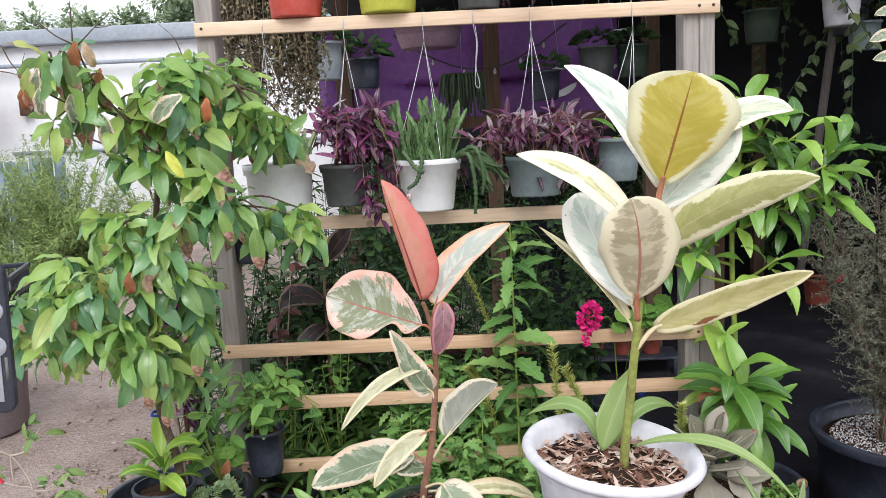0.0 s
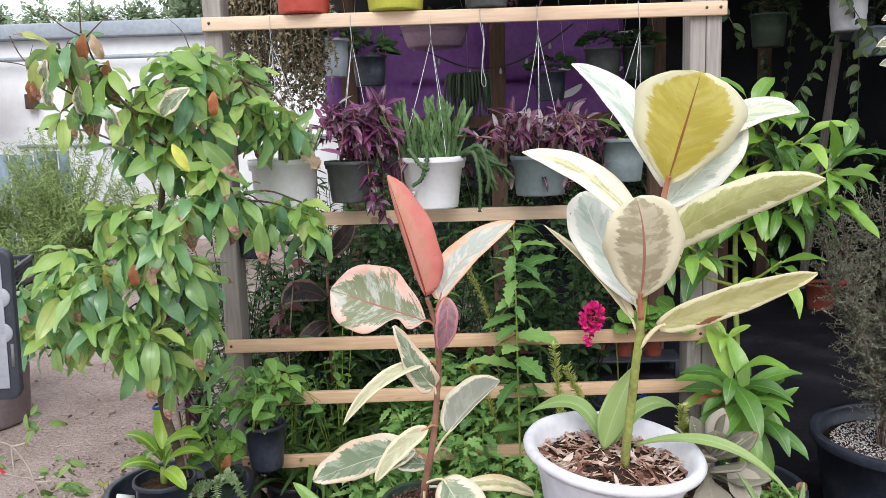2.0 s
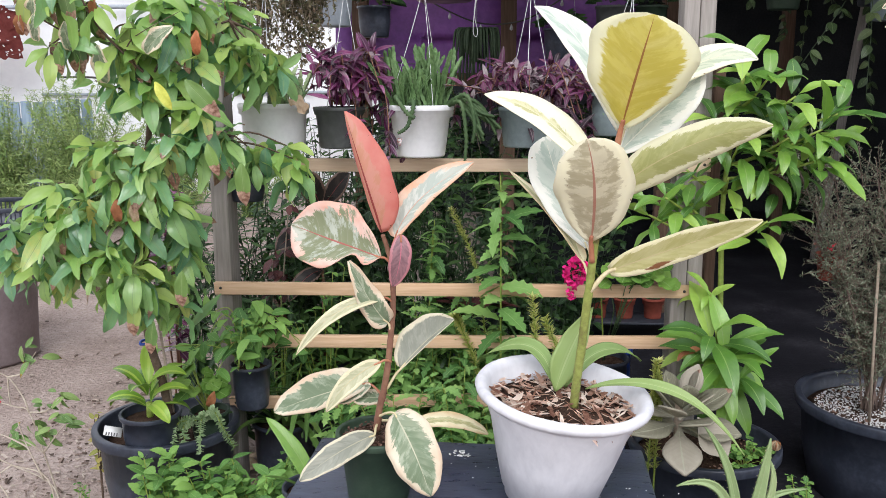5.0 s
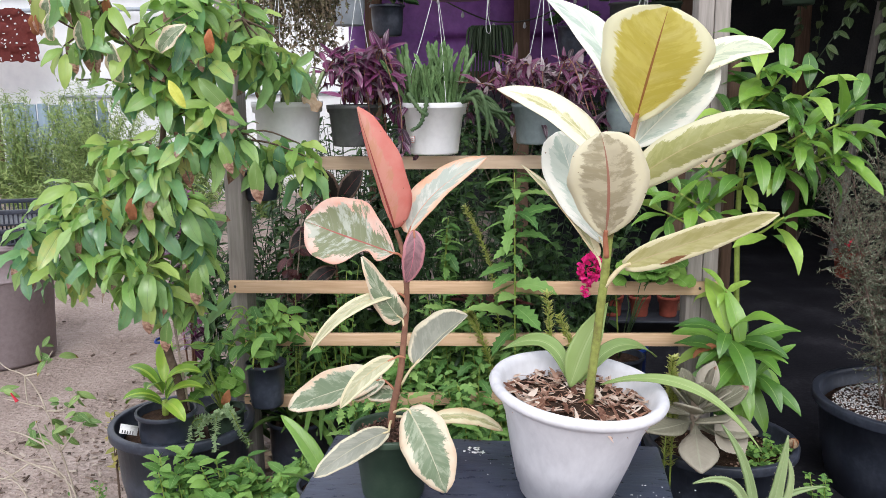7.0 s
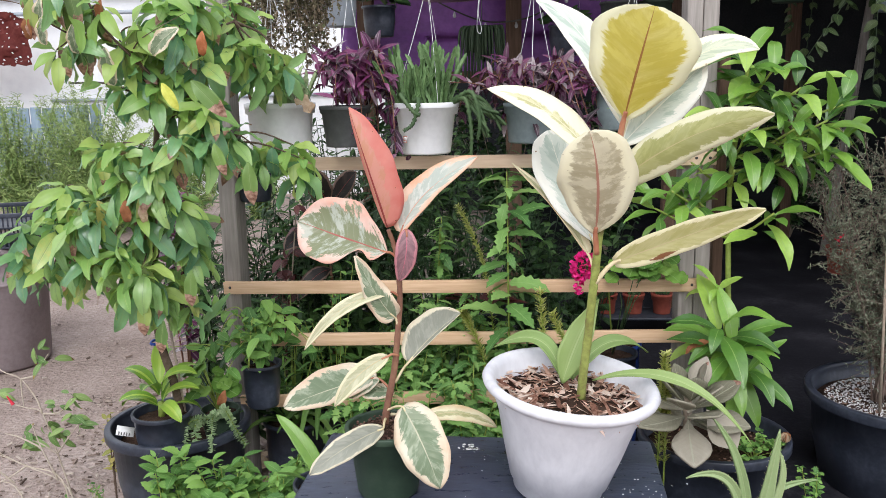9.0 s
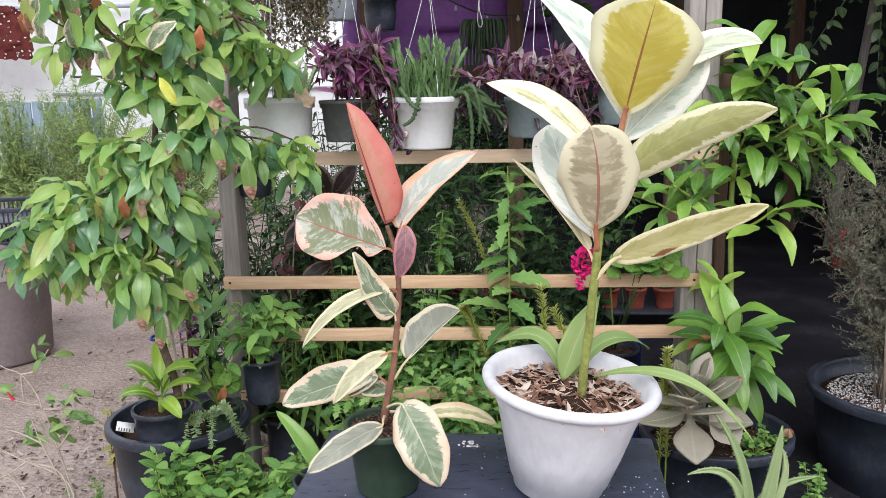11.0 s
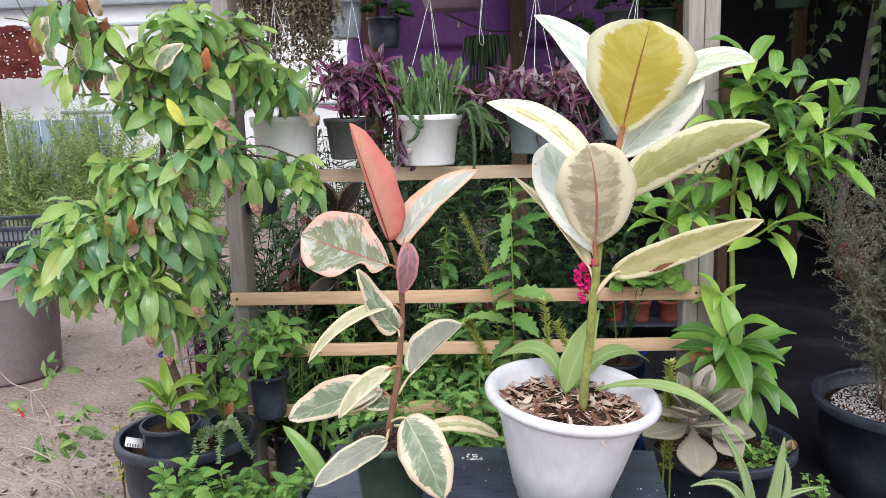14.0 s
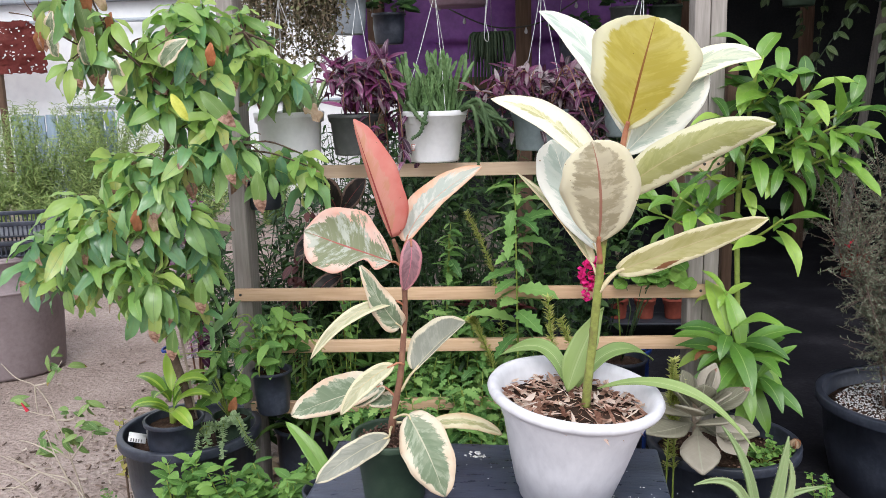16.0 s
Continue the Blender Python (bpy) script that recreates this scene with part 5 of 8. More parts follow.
grow([(-0.57, 2.08, 1.47), (-0.52, 2.08, 1.46), (-0.46, 2.18, 1.45)])
grow([(-0.74, 2.05, 1.11), (-0.66, 2.0, 1.13), (-0.6, 1.98, 1.12), (-0.55, 2.0, 1.13), (-0.49, 2.04, 1.13), (-0.45, 2.10, 1.14), (-0.40, 2.14, 1.10), (-0.31, 2.18, 1.07), (-0.50, 2.06, 1.22)])
grow([(-0.99, 2.12, 0.91), (-0.9, 2.08, 0.98), (-0.83, 2.05, 1.02), (-0.78, 2.0, 0.97), (-0.73, 2.0, 0.99), (-0.85, 2.02, 0.94), (-0.67, 1.98, 1.06), (-0.59, 1.97, 1.06), (-0.65, 2.0, 0.98), (-0.56, 2.02, 1.00), (-0.55, 2.08, 0.94), (-0.70, 2.1, 1.03)])
grow([(-1.0, 2.1, 0.84), (-0.92, 2.08, 0.83), (-0.83, 2.02, 0.87), (-0.77, 2.0, 0.86), (-0.71, 1.98, 0.88), (-0.65, 2.0, 0.85), (-0.57, 2.08, 0.88), (-0.69, 2.0, 0.80), (-0.64, 2.05, 0.78), (-0.75, 2.14, 0.82), (-0.62, 2.16, 0.80)])
grow([(-0.66, 2.12, 0.73), (-0.61, 2.14, 0.70)], 4, 6)
grow([(-0.392, 2.22, 1.311), (-0.35, 2.22, 1.294), (-0.447, 2.2, 1.362), (-0.326, 2.2, 1.095)], 8, 12)
grow([(-0.792, 1.97, 1.474), (-0.753, 1.97, 1.484), (-0.759, 1.98, 1.419), (-0.671, 1.98, 1.433), (-0.739, 2.0, 1.346), (-0.665, 2.02, 1.343), (-0.802, 2.0, 1.343), (-0.629, 2.02, 1.384), (-0.726, 2.04, 1.27)], 4, 7)
grow([(-0.64, 2.06, 1.33), (-0.60, 2.08, 1.36), (-0.66, 2.06, 1.27), (-0.61, 2.07, 1.26), (-0.55, 2.08, 1.28), (-0.50, 2.08, 1.30), (-0.44, 2.14, 1.34), (-0.39, 2.18, 1.33), (-0.55, 2.10, 1.20)], 6, 10)
shoots.sort(key=lambda s: s[0].y)
for base, way, face, size, age in shoots[:300]:
    put_leaf(tree, tr.choice((leaves, aged, young)[age]), base, way, face, size)
T_CINNAMON = [leaf_data(0.098, 0.036, 0.45, 0.8, b, 0.22, wave=0.09, rows=8, half=2, seed=i) for i, b in enumerate((0.6, 0.95, 1.3))]
leaf_cloud("inner_leaves", T_CINNAMON, [aim(*s[:4]) for s in shoots[300:] if s[4] < 2], G_TREE_JOINED, tree)
leaf_cloud("inner_young_leaves", T_CINNAMON, [aim(*s[:4]) for s in shoots[300:] if s[4] == 2], G_YOUNG_JOINED, tree)
# bare dead twigs at the top and old leaves
for line, thick in (
    ([(-0.598, 2.06, 1.261), (-0.64, 2.03, 1.314), (-0.668, 2.0, 1.355), (-0.697, 1.99, 1.399), (-0.718, 1.98, 1.453), (-0.726, 1.97, 1.486), (-0.764, 1.96, 1.511), (-0.798, 1.95, 1.544)], 0.0036),
    ([(-0.722, 1.97, 1.489), (-0.682, 1.97, 1.524), (-0.646, 1.97, 1.553)], 0.0018),
    ([(-0.679, 1.97, 1.524), (-0.657, 1.97, 1.525), (-0.64, 1.97, 1.528)], 0.0014),
    ([(-0.732, 1.97, 1.498), (-0.734, 1.98, 1.559), (-0.734, 1.98, 1.589)], 0.0018),
    ([(-0.91, 1.96, 1.445), (-0.871, 1.96, 1.438), (-0.841, 1.96, 1.428)], 0.0016),
    ([(-0.882, 1.96, 1.496), (-0.866, 1.96, 1.459), (-0.844, 1.96, 1.433), (-0.804, 1.97, 1.397)], 0.0018),
    ([(-0.844, 1.96, 1.444), (-0.84, 1.96, 1.46), (-0.833, 1.96, 1.478)], 0.0012),
    ([(-0.802, 1.97, 1.394), (-0.781, 1.97, 1.444), (-0.76, 1.97, 1.484)], 0.002),
    ([(-0.841, 1.96, 1.428), (-0.802, 1.97, 1.394), (-0.762, 2.0, 1.363), (-0.724, 2.02, 1.33), (-0.694, 2.05, 1.3)], 0.0026),
    ([(-0.605, 2.06, 1.254), (-0.571, 2.05, 1.303), (-0.531, 2.04, 1.343), (-0.504, 2.05, 1.398)], 0.003),
    ([(-0.642, 2.02, 1.322), (-0.61, 2.0, 1.352), (-0.552, 1.98, 1.379), (-0.493, 1.98, 1.407)], 0.0018),
    ([(-0.524, 2.05, 1.464), (-0.54, 2.05, 1.504), (-0.572, 2.05, 1.535)], 0.0014),
):
    part("branch", tube(smooth_line(line, 5), thick, thick * 0.35, 6), M_TRUNK, tree)
M_ORANGE = surface("orange_brown_leaf", (0.30, 0.09, 0.03), (0.42, 0.15, 0.06), (0.50, 0.22, 0.12), 0.5, 14, 90, 0.4, 0.003)
old = [mesh_from("old_leaf", *leaf_data(0.105, 0.042, 0.5, 0.65, 0.9, 0.5, 0.25, 0.12, 10, 3, seed=9), mm) for mm in (V_SAGE, M_RUST, M_DRY, M_ORANGE)]
M_YELLOWLEAF = surface("yellowed_leaf", (0.42, 0.46, 0.06), (0.56, 0.58, 0.10), (0.64, 0.66, 0.20), 0.5, 14, 90, 0.3, 0.002)
half_dry = leaf_mat("half_dried_leaf", [(0.0, (0.12, 0.22, 0.06)), (0.5, (0.20, 0.33, 0.08)), (1.0, (0.34, 0.42, 0.12))], (0.26, 0.36, 0.14), rough=0.42, long_veins=True, tip=((0.20, 0.09, 0.06), (0.52, 0.33, 0.25)), tip_from=0.64, odds=1.0)
old += [mesh_from("old_leaf", *leaf_data(0.105, 0.036, 0.47, 0.75, 0.5, 0.25, 0.1, 0.09, 10, 3, seed=5), mm) for mm in (M_YELLOWLEAF, half_dry)]
for k, p, w, s in ((1, (-0.719, 1.955, 1.496), (-0.017, 0.0, -0.065), 0.67), (2, (-0.701, 1.95, 1.493), (0.016, 0.0, -0.055), 0.57), (1, (-0.845, 1.96, 1.408), (-0.010, 0.0, -0.06), 0.55), (5, (-0.828, 1.955, 1.446), (-0.016, 0.0, -0.104), 0.9), (0, (-0.804, 1.95, 1.444), (-0.021, 0.0, -0.059), 0.63), (0, (-0.801, 1.94, 1.402), (-0.01, 0.0, -0.063), 0.64), (5, (-0.766, 1.97, 1.341), (-0.007, 0.0, -0.069), 0.69), (0, (-0.746, 1.965, 1.388), (-0.005, 0.0, -0.069), 0.69), (1, (-0.678, 1.97, 1.439), (-0.015, 0.0, -0.047), 0.49), (0, (-0.683, 1.98, 1.337), (0.0, 0.0, -0.092), 0.92), (5, (-0.778, 1.95, 1.478), (-0.041, 0.0, -0.057), 0.7), (0, (-0.50, 1.95, 1.374), (-0.85, -0.1, -0.5), 1.0), (3, (-0.451, 1.96, 1.366), (-0.1, -0.1, -1), 0.55), (4, (-0.543, 1.94, 1.257), (0.5, -0.1, -0.86), 0.66), (5, (-0.48, 1.95, 1.261), (0.68, 0.0, -0.73), 1.05), (5, (-0.385, 2.02, 1.075), (0.05, -0.1, -1), 1.0), (5, (-0.449, 1.98, 1.121), (0.3, -0.1, -0.95), 0.75), (1, (-0.644, 1.93, 1.00), (-0.1, 0, -1), 0.6), (5, (-0.632, 1.97, 0.763), (-0.2, -0.1, -1), 0.95), (5, (-0.531, 2.0, 0.824), (-0.1, -0.1, -1), 0.9), (5, (-0.445, 2.1, 1.329), (-0.1, -0.1, -1), 0.7), (5, (-0.608, 2.0, 0.70), (-0.2, -0.1, -1), 0.85), (5, (-0.48, 2.06, 1.13), (0.1, -0.3, -1), 0.8), (2, (-0.62, 1.96, 0.99), (0.1, -0.2, -1), 0.5)):
    put_leaf(tree, old[k], p, w, (0.1, -1, 0.3), s)

put_leaf(tree, mesh_from("long_leaf", *leaf_data(0.15, 0.022, 0.5, 0.8, 0.5, 0.3, rows=9, half=2, seed=4), G_TREE), (-0.515, 2.22, 0.715), (-0.75, -0.1, -0.75), (0.3, -0.9, 0.4), 1.0)

# ---- the small things in the tub ----
lily = thing("potted_dracaena", (-0.742, 2.26, 0.26), "black nursery pot of striped lime-green broad leaves", "potted plant")
pot_parts(lily, (-0.742, 2.255, 0.372), 0.083, 0.066, 0.122, M_BLACKPOT, 0.018, 0.008)
lm = leaf_meshes("striped_leaf", 4, G_LIME, 0.150, 0.046, peak=0.55, sharp=0.7, bend=1.5, fold=0.3, rows=9, half=2)
lr = random.Random(8)
for k in range(12):
    a = 0.5 + k * 2.4
    put_leaf(lily, lm[k % 4], (-0.742 + 0.008 * math.cos(a), 2.25 + 0.008 * math.sin(a), 0.380 + 0.006 * k), (math.cos(a) * (1.0 - 0.05 * k), math.sin(a) * (1.0 - 0.05 * k) - 0.1, 0.55 + 0.10 * k), (math.cos(a) * -0.3, -0.3, 0.9), lr.uniform(0.8, 1.1))
part("stalk", tube([(-0.742, 2.25, 0.35), (-0.742, 2.25, 0.40)], 0.010, 0.008, 8), M_GREENSTEM, lily)

tag = thing("plant_tag", (-0.862, 2.275, 0.295), "white paper plant tag with printed bars, wedged in the tub", "tag")
tm = pose(-0.858, 2.265, 0.305, 40, 18, 25)
part("card", box(-0.024, 0.024, -0.015, 0.015, -0.0005, 0.0005, 0, tm), M_PAPER, tag)
for k in range(5):
    part("print", box(-0.018 + 0.007 * k, -0.015 + 0.007 * k, -0.014, -0.004, 0.0006, 0.0012, 0, tm), M_INK, tag)

geranium = thing("potted_geranium", (-0.62, 2.40, 0.24), "geranium with round scalloped leaves in dark green pot", "potted plant")
pot_parts(geranium, (-0.618, 2.37, 0.335), 0.058, 0.045, 0.095, M_GREENPOT, 0.015, 0.006)
gm = [mesh_from("round_leaf", *leaf_data(0.055, 0.062, 0.5, 0.45, 0.3, 0.15, 0.0, 0.06, 9, 3, teeth=1, tooth=0.08, seed=s), G_GERAN) for s in range(3)]
gr = random.Random(12)
for k in range(20):
    a = gr.uniform(0, 6.28)
    o = Vector((math.cos(a), math.sin(a), 0))
    p = Vector((-0.65, 2.36, 0.37)) + o * gr.uniform(0.01, 0.07) + Vector((0, 0, gr.uniform(0.02, 0.11)))
    part("stalk", tube([Vector((-0.62, 2.37, 0.32)), Vector((-0.63, 2.365, 0.37)).lerp(p, 0.5), p], 0.0018, 0.0012, 5), M_GREENSTEM, geranium)
    put_leaf(geranium, gm[k % 3], p - o * 0.01, o + Vector((0, -0.4, -0.2)), o * 0.3 + Vector((0, -0.6, 0.8)), gr.uniform(0.6, 1.05))
put_leaf(geranium, old[1], (-0.60, 2.32, 0.36), (0.3, -0.6, 0.6), (0.2, -1, 0.2), 0.6)

sedum = thing("trailing_sedum", (-0.60, 2.30, 0.30), "trailing sedum strands with plump pale green leaves", "succulent")
t_sed = [leaf_data(0.016, 0.009, 0.5, 0.5, 0.3, 0.5, rows=3, half=1, seed=i) for i in range(2)]
sp, sb = [], bmesh.new()
sr2 = random.Random(4)
for pts in (((-0.63, 2.30, 0.33), (-0.665, 2.25, 0.34), (-0.675, 2.235, 0.295), (-0.665, 2.232, 0.25)), ((-0.60, 2.31, 0.335), (-0.60, 2.26, 0.355), (-0.60, 2.235, 0.32), (-0.60, 2.228, 0.265)), ((-0.60, 2.32, 0.34), (-0.57, 2.27, 0.37), (-0.53, 2.22, 0.345), (-0.49, 2.19, 0.30)), ((-0.645, 2.30, 0.33), (-0.65, 2.25, 0.33), (-0.645, 2.24, 0.29), (-0.64, 2.236, 0.262))):
    ln = smooth_line(pts, 9)
    tube(ln, 0.0016, 0.0012, 5, sb)
    for i in range(len(ln) - 1):
        d = (ln[i + 1] - ln[i]).normalized()
        for j in range(5):
            o = rand_unit(sr2)
            o = (o - d * o.dot(d)).normalized()
            sp.append(aim(ln[i], o + d * 0.6, d, sr2.uniform(0.8, 1.2)))
part("stem", sb, M_GREENSTEM, sedum)
leaf_cloud("leaves", t_sed, sp, G_SEDUM, sedum)

# ---- pot wired to the trellis ----
hung = thing("potted_vine", (-0.508, 2.43, 0.33), "black pot with leafy drooping plant, hung on the trellis rail", "potted plant")
pot_parts(hung, (-0.508, 2.425, 0.456), 0.060, 0.046, 0.130, M_BLACKPOT, 0.015, 0.006)
vr = random.Random(31)
vb, vp = bmesh.new(), []
T_VINE = [leaf_data(0.066, 0.032, 0.36, 0.7, b, 0.2, rows=6, half=1, seed=i) for i, b in enumerate((0.3, 0.8, 1.2))]
for k in range(22):
    a = vr.uniform(0, 6.28)
    o = Vector((math.cos(a), math.sin(a) * 0.6, 0)) * vr.uniform(0.06, 0.25) + Vector((-0.03, 0, 0))
    f = Vector((-0.508, 2.42, 0.45))
    ln = smooth_line([f, f + o * 0.4 + Vector((0, -0.01, vr.uniform(0.07, 0.19))), f + o + Vector((0, -0.02, vr.uniform(0.0, 0.16)))], 6)
    tube(ln, 0.0022, 0.0012, 5, vb)
    for i in range(2, len(ln)):
        w = rand_unit(vr)
        vp.append(aim(ln[i] + 0.01 * rand_unit(vr), Vector((w.x, w.y - 0.3, -0.2 + 0.5 * w.z)), (0.5 * w.x, -0.5, 0.8), vr.uniform(0.4, 1.0)))
part("stem", vb, M_GREENSTEM, hung)
leaf_cloud("foliage", T_VINE, [q for q in vp if vr.random() < 0.72], G_HERB, hung)
part("hanger", tube(smooth_line([(-0.555, 2.42, 0.455), (-0.53, 2.47, 0.53), (-0.51, 2.487, 0.545)], 5), 0.0014, segs=5), M_WIRE, hung)


# ---- hanging pots along the trellis ----
def hang_wires(parent, hook, c, r, n=3, start=0.6):
    h = Vector(hook)
    part("hook", tube(smooth_line([h + Vector((0, 0.026, 0.004)), h + Vector((0, 0.018, 0.026)), h + Vector((0, 0.004, 0.022)), h + Vector((0, -0.002, 0.0)), h + Vector((0.002, -0.001, -0.05))], 5), 0.0013, segs=5), M_WIRE, parent)
    for k in range(n):
        a = start + 2 * math.pi * k / n
        e = Vector(c) + Vector((math.cos(a) * r, math.sin(a) * r, -0.004))
        top = h + Vector((0.002, -0.001, -0.05))
        part("wire", tube(smooth_line([top, top.lerp(e, 0.5) + Vector((0.002, 0, -0.004)), e], 4), 0.0010, segs=5), M_WIRE, parent)


def purple_plant(parent, c, r, n, rng, trail, high=0.09, wide=1.5, lean=(0, 0, 0), one_side=False, mat=None, slim=0.021):
    tms = [leaf_data(0.054, slim, 0.38, 0.8, b, 0.35, rows=5, half=1, seed=i) for i, b in enumerate((0.2, 0.7, 1.1))]
    pl, sb = [], bmesh.new()
    for k in range(n):
        a = rng.uniform(0, 6.28)
        o = Vector((math.cos(a), math.sin(a), 0))
        f = Vector(c) + o * r * rng.uniform(0.1, 0.8)
        out = o * r * rng.uniform(0.3, wide) + Vector(lean) * rng.random()
        fall = trail * rng.uniform(0.4, 1.0) if rng.random() < 0.3 and (not one_side or o.x > 0.3) else 0.0
        ln = smooth_line([f, f + out * 0.45 + Vector((0, 0, high * rng.uniform(0.4, 1.3))), f + out + Vector((0, 0, high * rng.uniform(0.1, 1.0) - fall * rng.uniform(0.2, 0.8)))] + ([f + out * 1.12 + Vector((0, 0, -fall))] if fall else []), 5)
        tube(ln, 0.002, 0.0012, 5, sb)
        for i in range(2, len(ln)):
            w = rand_unit(rng)
            pl.append(aim(ln[i], w + Vector((0, -0.2, 0.1)), (w.x * 0.3, -0.5, 0.9), rng.uniform(0.6, 1.1)))
            if rng.random() < 0.5:
                w = rand_unit(rng)
                pl.append(aim(ln[i], w, (0, -0.5, 0.9), rng.uniform(0.5, 1.0)))
    tagged(part("stem_tangle", sb, M_REDSTEM, parent), kind="stuff")
    leaf_cloud("foliage", tms, pl, mat or G_PURPLE, parent, "striped purple leaves")


def cactus_fingers(parent, c, r, n, rng, tall, thick, mat, wavy=True):
    """Upright ribbed fingers, a few hanging over the rim."""
    forms = []
    for s in range(4):
        bm = bmesh.new()
        seg, rows = 8, 20
        bend = rng.uniform(-0.35, 0.35)
        rings = []
        for i in range(rows + 1):
            v = i / rows
            rad = thick * (1.0 if v < 0.85 else math.sqrt(max(0.02, 1 - ((v - 0.85) / 0.15) ** 2)))
            rad *= 0.84 + 0.3 * (i % 2)
            rings.append([bm.verts.new(((rad * (1.0 if k % 2 == 0 else 0.55)) * math.cos(6.283 * k / seg) + bend * tall * v * v, (rad * (1.0 if k % 2 == 0 else 0.55)) * math.sin(6.283 * k / seg), tall * v)) for k in range(seg)])
        for a, b in zip(rings, rings[1:]):
            for k in range(seg):
                bm.faces.new((a[k], a[(k + 1) % seg], b[(k + 1) % seg], b[k]))
        bm.faces.new(rings[-1])
        me = to_mesh(bm, "finger", False)
        me.materials.append(mat)
        forms.append(me)
    for k in range(n):
        a, q = rng.uniform(0, 6.28), r * math.sqrt(rng.uniform(0, 1))
        ob = new("finger", rng.choice(forms))
        ob.matrix_basis = Matrix.Translation((c[0] + q * math.cos(a), c[1] + q * math.sin(a), c[2])) @ Euler((-math.sin(a) * q / r * 0.42 + rng.uniform(-0.16, 0.16), math.cos(a) * q / r * 0.42 + rng.uniform(-0.14, 0.14), rng.uniform(0, 6.28))).to_matrix().to_4x4() @ Matrix.Scale(rng.uniform(0.5, 1.12), 4)
        attach(ob, parent)


basket = "pots hung along the trellis"
hp = random.Random(17)
w1 = thing("hanging_pot", (-0.419, 2.405, 1.07), "wide white plastic hanging pot with pale stick cactus", "hanging plant", basket)
pot_parts(w1, (-0.404, 2.40, 1.200), 0.096, 0.082, 0.125, M_WHITEPLASTIC, 0.012, 0.010, band=0.03)
cactus_fingers(w1, (-0.385, 2.40, 1.185), 0.07, 34, hp, 0.115, 0.0065, M_PENCIL)
hang_wires(w1, (-0.441, 2.488, 1.560), (-0.404, 2.40, 1.200), 0.092)
put_leaf(w1, mesh_from("dry_leaf", *leaf_data(0.075, 0.058, 0.5, 0.6, 1.5, 0.7, 0.5, 0.16, 10, 3, seed=3), M_DRY), (-0.340, 2.31, 1.211), (0.9, -0.3, -0.1), (0, -0.5, 0.9), 0.8)

d1 = thing("hanging_pot", (-0.228, 2.41, 1.08), "dark grey hanging pot overflowing with purple wandering plant", "hanging plant", basket)
pot_parts(d1, (-0.228, 2.41, 1.190), 0.070, 0.054, 0.110, M_GREYPOT, 0.012, 0.007, band=0.022)
purple_plant(d1, (-0.205, 2.425, 1.195), 0.070, 44, hp, 0.17, 0.115, 1.5, (0.035, -0.01, 0), True, slim=0.018)
hang_wires(d1, (-0.221, 2.488, 1.556), (-0.228, 2.41, 1.19), 0.066, start=0.2)

w2 = thing("hanging_pot", (-0.007, 2.405, 1.06), "white hanging pot with clustered green finger cactus", "hanging plant", basket)
pot_parts(w2, (-0.007, 2.40, 1.195), 0.0905, 0.066, 0.136, M_WHITEPLASTIC, 0.012, 0.010, band=0.034)
cactus_fingers(w2, (-0.007, 2.41, 1.175), 0.080, 74, hp, 0.170, 0.0064, M_CACTUS)
for k in range(11):
    a = 0.3 * k - 1.6
    o = Vector((0.055 + 0.012 * (k % 4), -0.03 * math.sin(a), 0))
    f = Vector((0.062, 2.385 + 0.03 * math.sin(a), 1.19))
    part("finger", tube(smooth_line([f, f + o * 0.6 + Vector((0, 0, 0.022)), f + o * 1.1 + Vector((0, 0, -0.006 - 0.006 * (k % 3))), f + o * (1.35 + 0.15 * (k % 3)) + Vector((0.01, 0, -0.025 - 0.016 * (k % 5)))], 10), 0.0062, 0.004, 8, swell=lambda f: 1.0 + 0.28 * math.sin(f * 95)), M_CACTUSDARK, w2)
for pts in (((-0.05, 2.34, 1.20), (-0.06, 2.30, 1.215), (-0.03, 2.295, 1.175), (-0.012, 2.29, 1.165)), ((-0.03, 2.33, 1.20), (-0.015, 2.30, 1.20), (-0.03, 2.295, 1.145), (-0.055, 2.29, 1.125)), ((0.07, 2.36, 1.20), (0.12, 2.32, 1.22), (0.14, 2.32, 1.15), (0.135, 2.33, 1.10)), ((0.075, 2.36, 1.20), (0.105, 2.33, 1.20), (0.118, 2.33, 1.12), (0.115, 2.34, 1.05))):
    part("finger", tube(smooth_line(pts, 12), 0.0068, 0.0046, 8, swell=lambda f: 1.0 + 0.38 * math.sin(f * 95)), M_CACTUSDARK, w2)
LB = Matrix.Translation((-0.007, 2.40, 1.10)) @ Matrix.Rotation(radians(-42), 4, "Z") @ Matrix.Translation((0, -0.0748, 0)) @ Matrix.Rotation(radians(-10), 4, "X")
label = part("label", box(-0.0075, 0.0075, -0.0012, 0, -0.009, 0.009, 0, LB), M_PAPER, w2, "small white price label with red border")
for q in ((-0.0075, 0.0075, 0.0078, 0.009), (-0.0075, 0.0075, -0.009, -0.0078), (-0.0075, -0.0065, -0.0077, 0.0077), (0.0065, 0.0075, -0.0077, 0.0077), (-0.004, 0.004, 0.001, 0.0025), (-0.004, 0.003, -0.003, -0.0015)):
    part("print", box(q[0], q[1], -0.0017, -0.0013, q[2], q[3], 0, LB), M_REDINK, label)
hang_wires(w2, (-0.006, 2.488, 1.556), (-0.007, 2.40, 1.195), 0.087, start=1.0)

t1 = thing("hanging_pot", (0.278, 2.41, 1.085), "slate teal hanging pot with sprawling purple striped plant", "hanging plant", basket)
pot_parts(t1, (0.278, 2.41, 1.190), 0.078, 0.064, 0.106, M_TEALPOT, 0.012, 0.007, band=0.03)
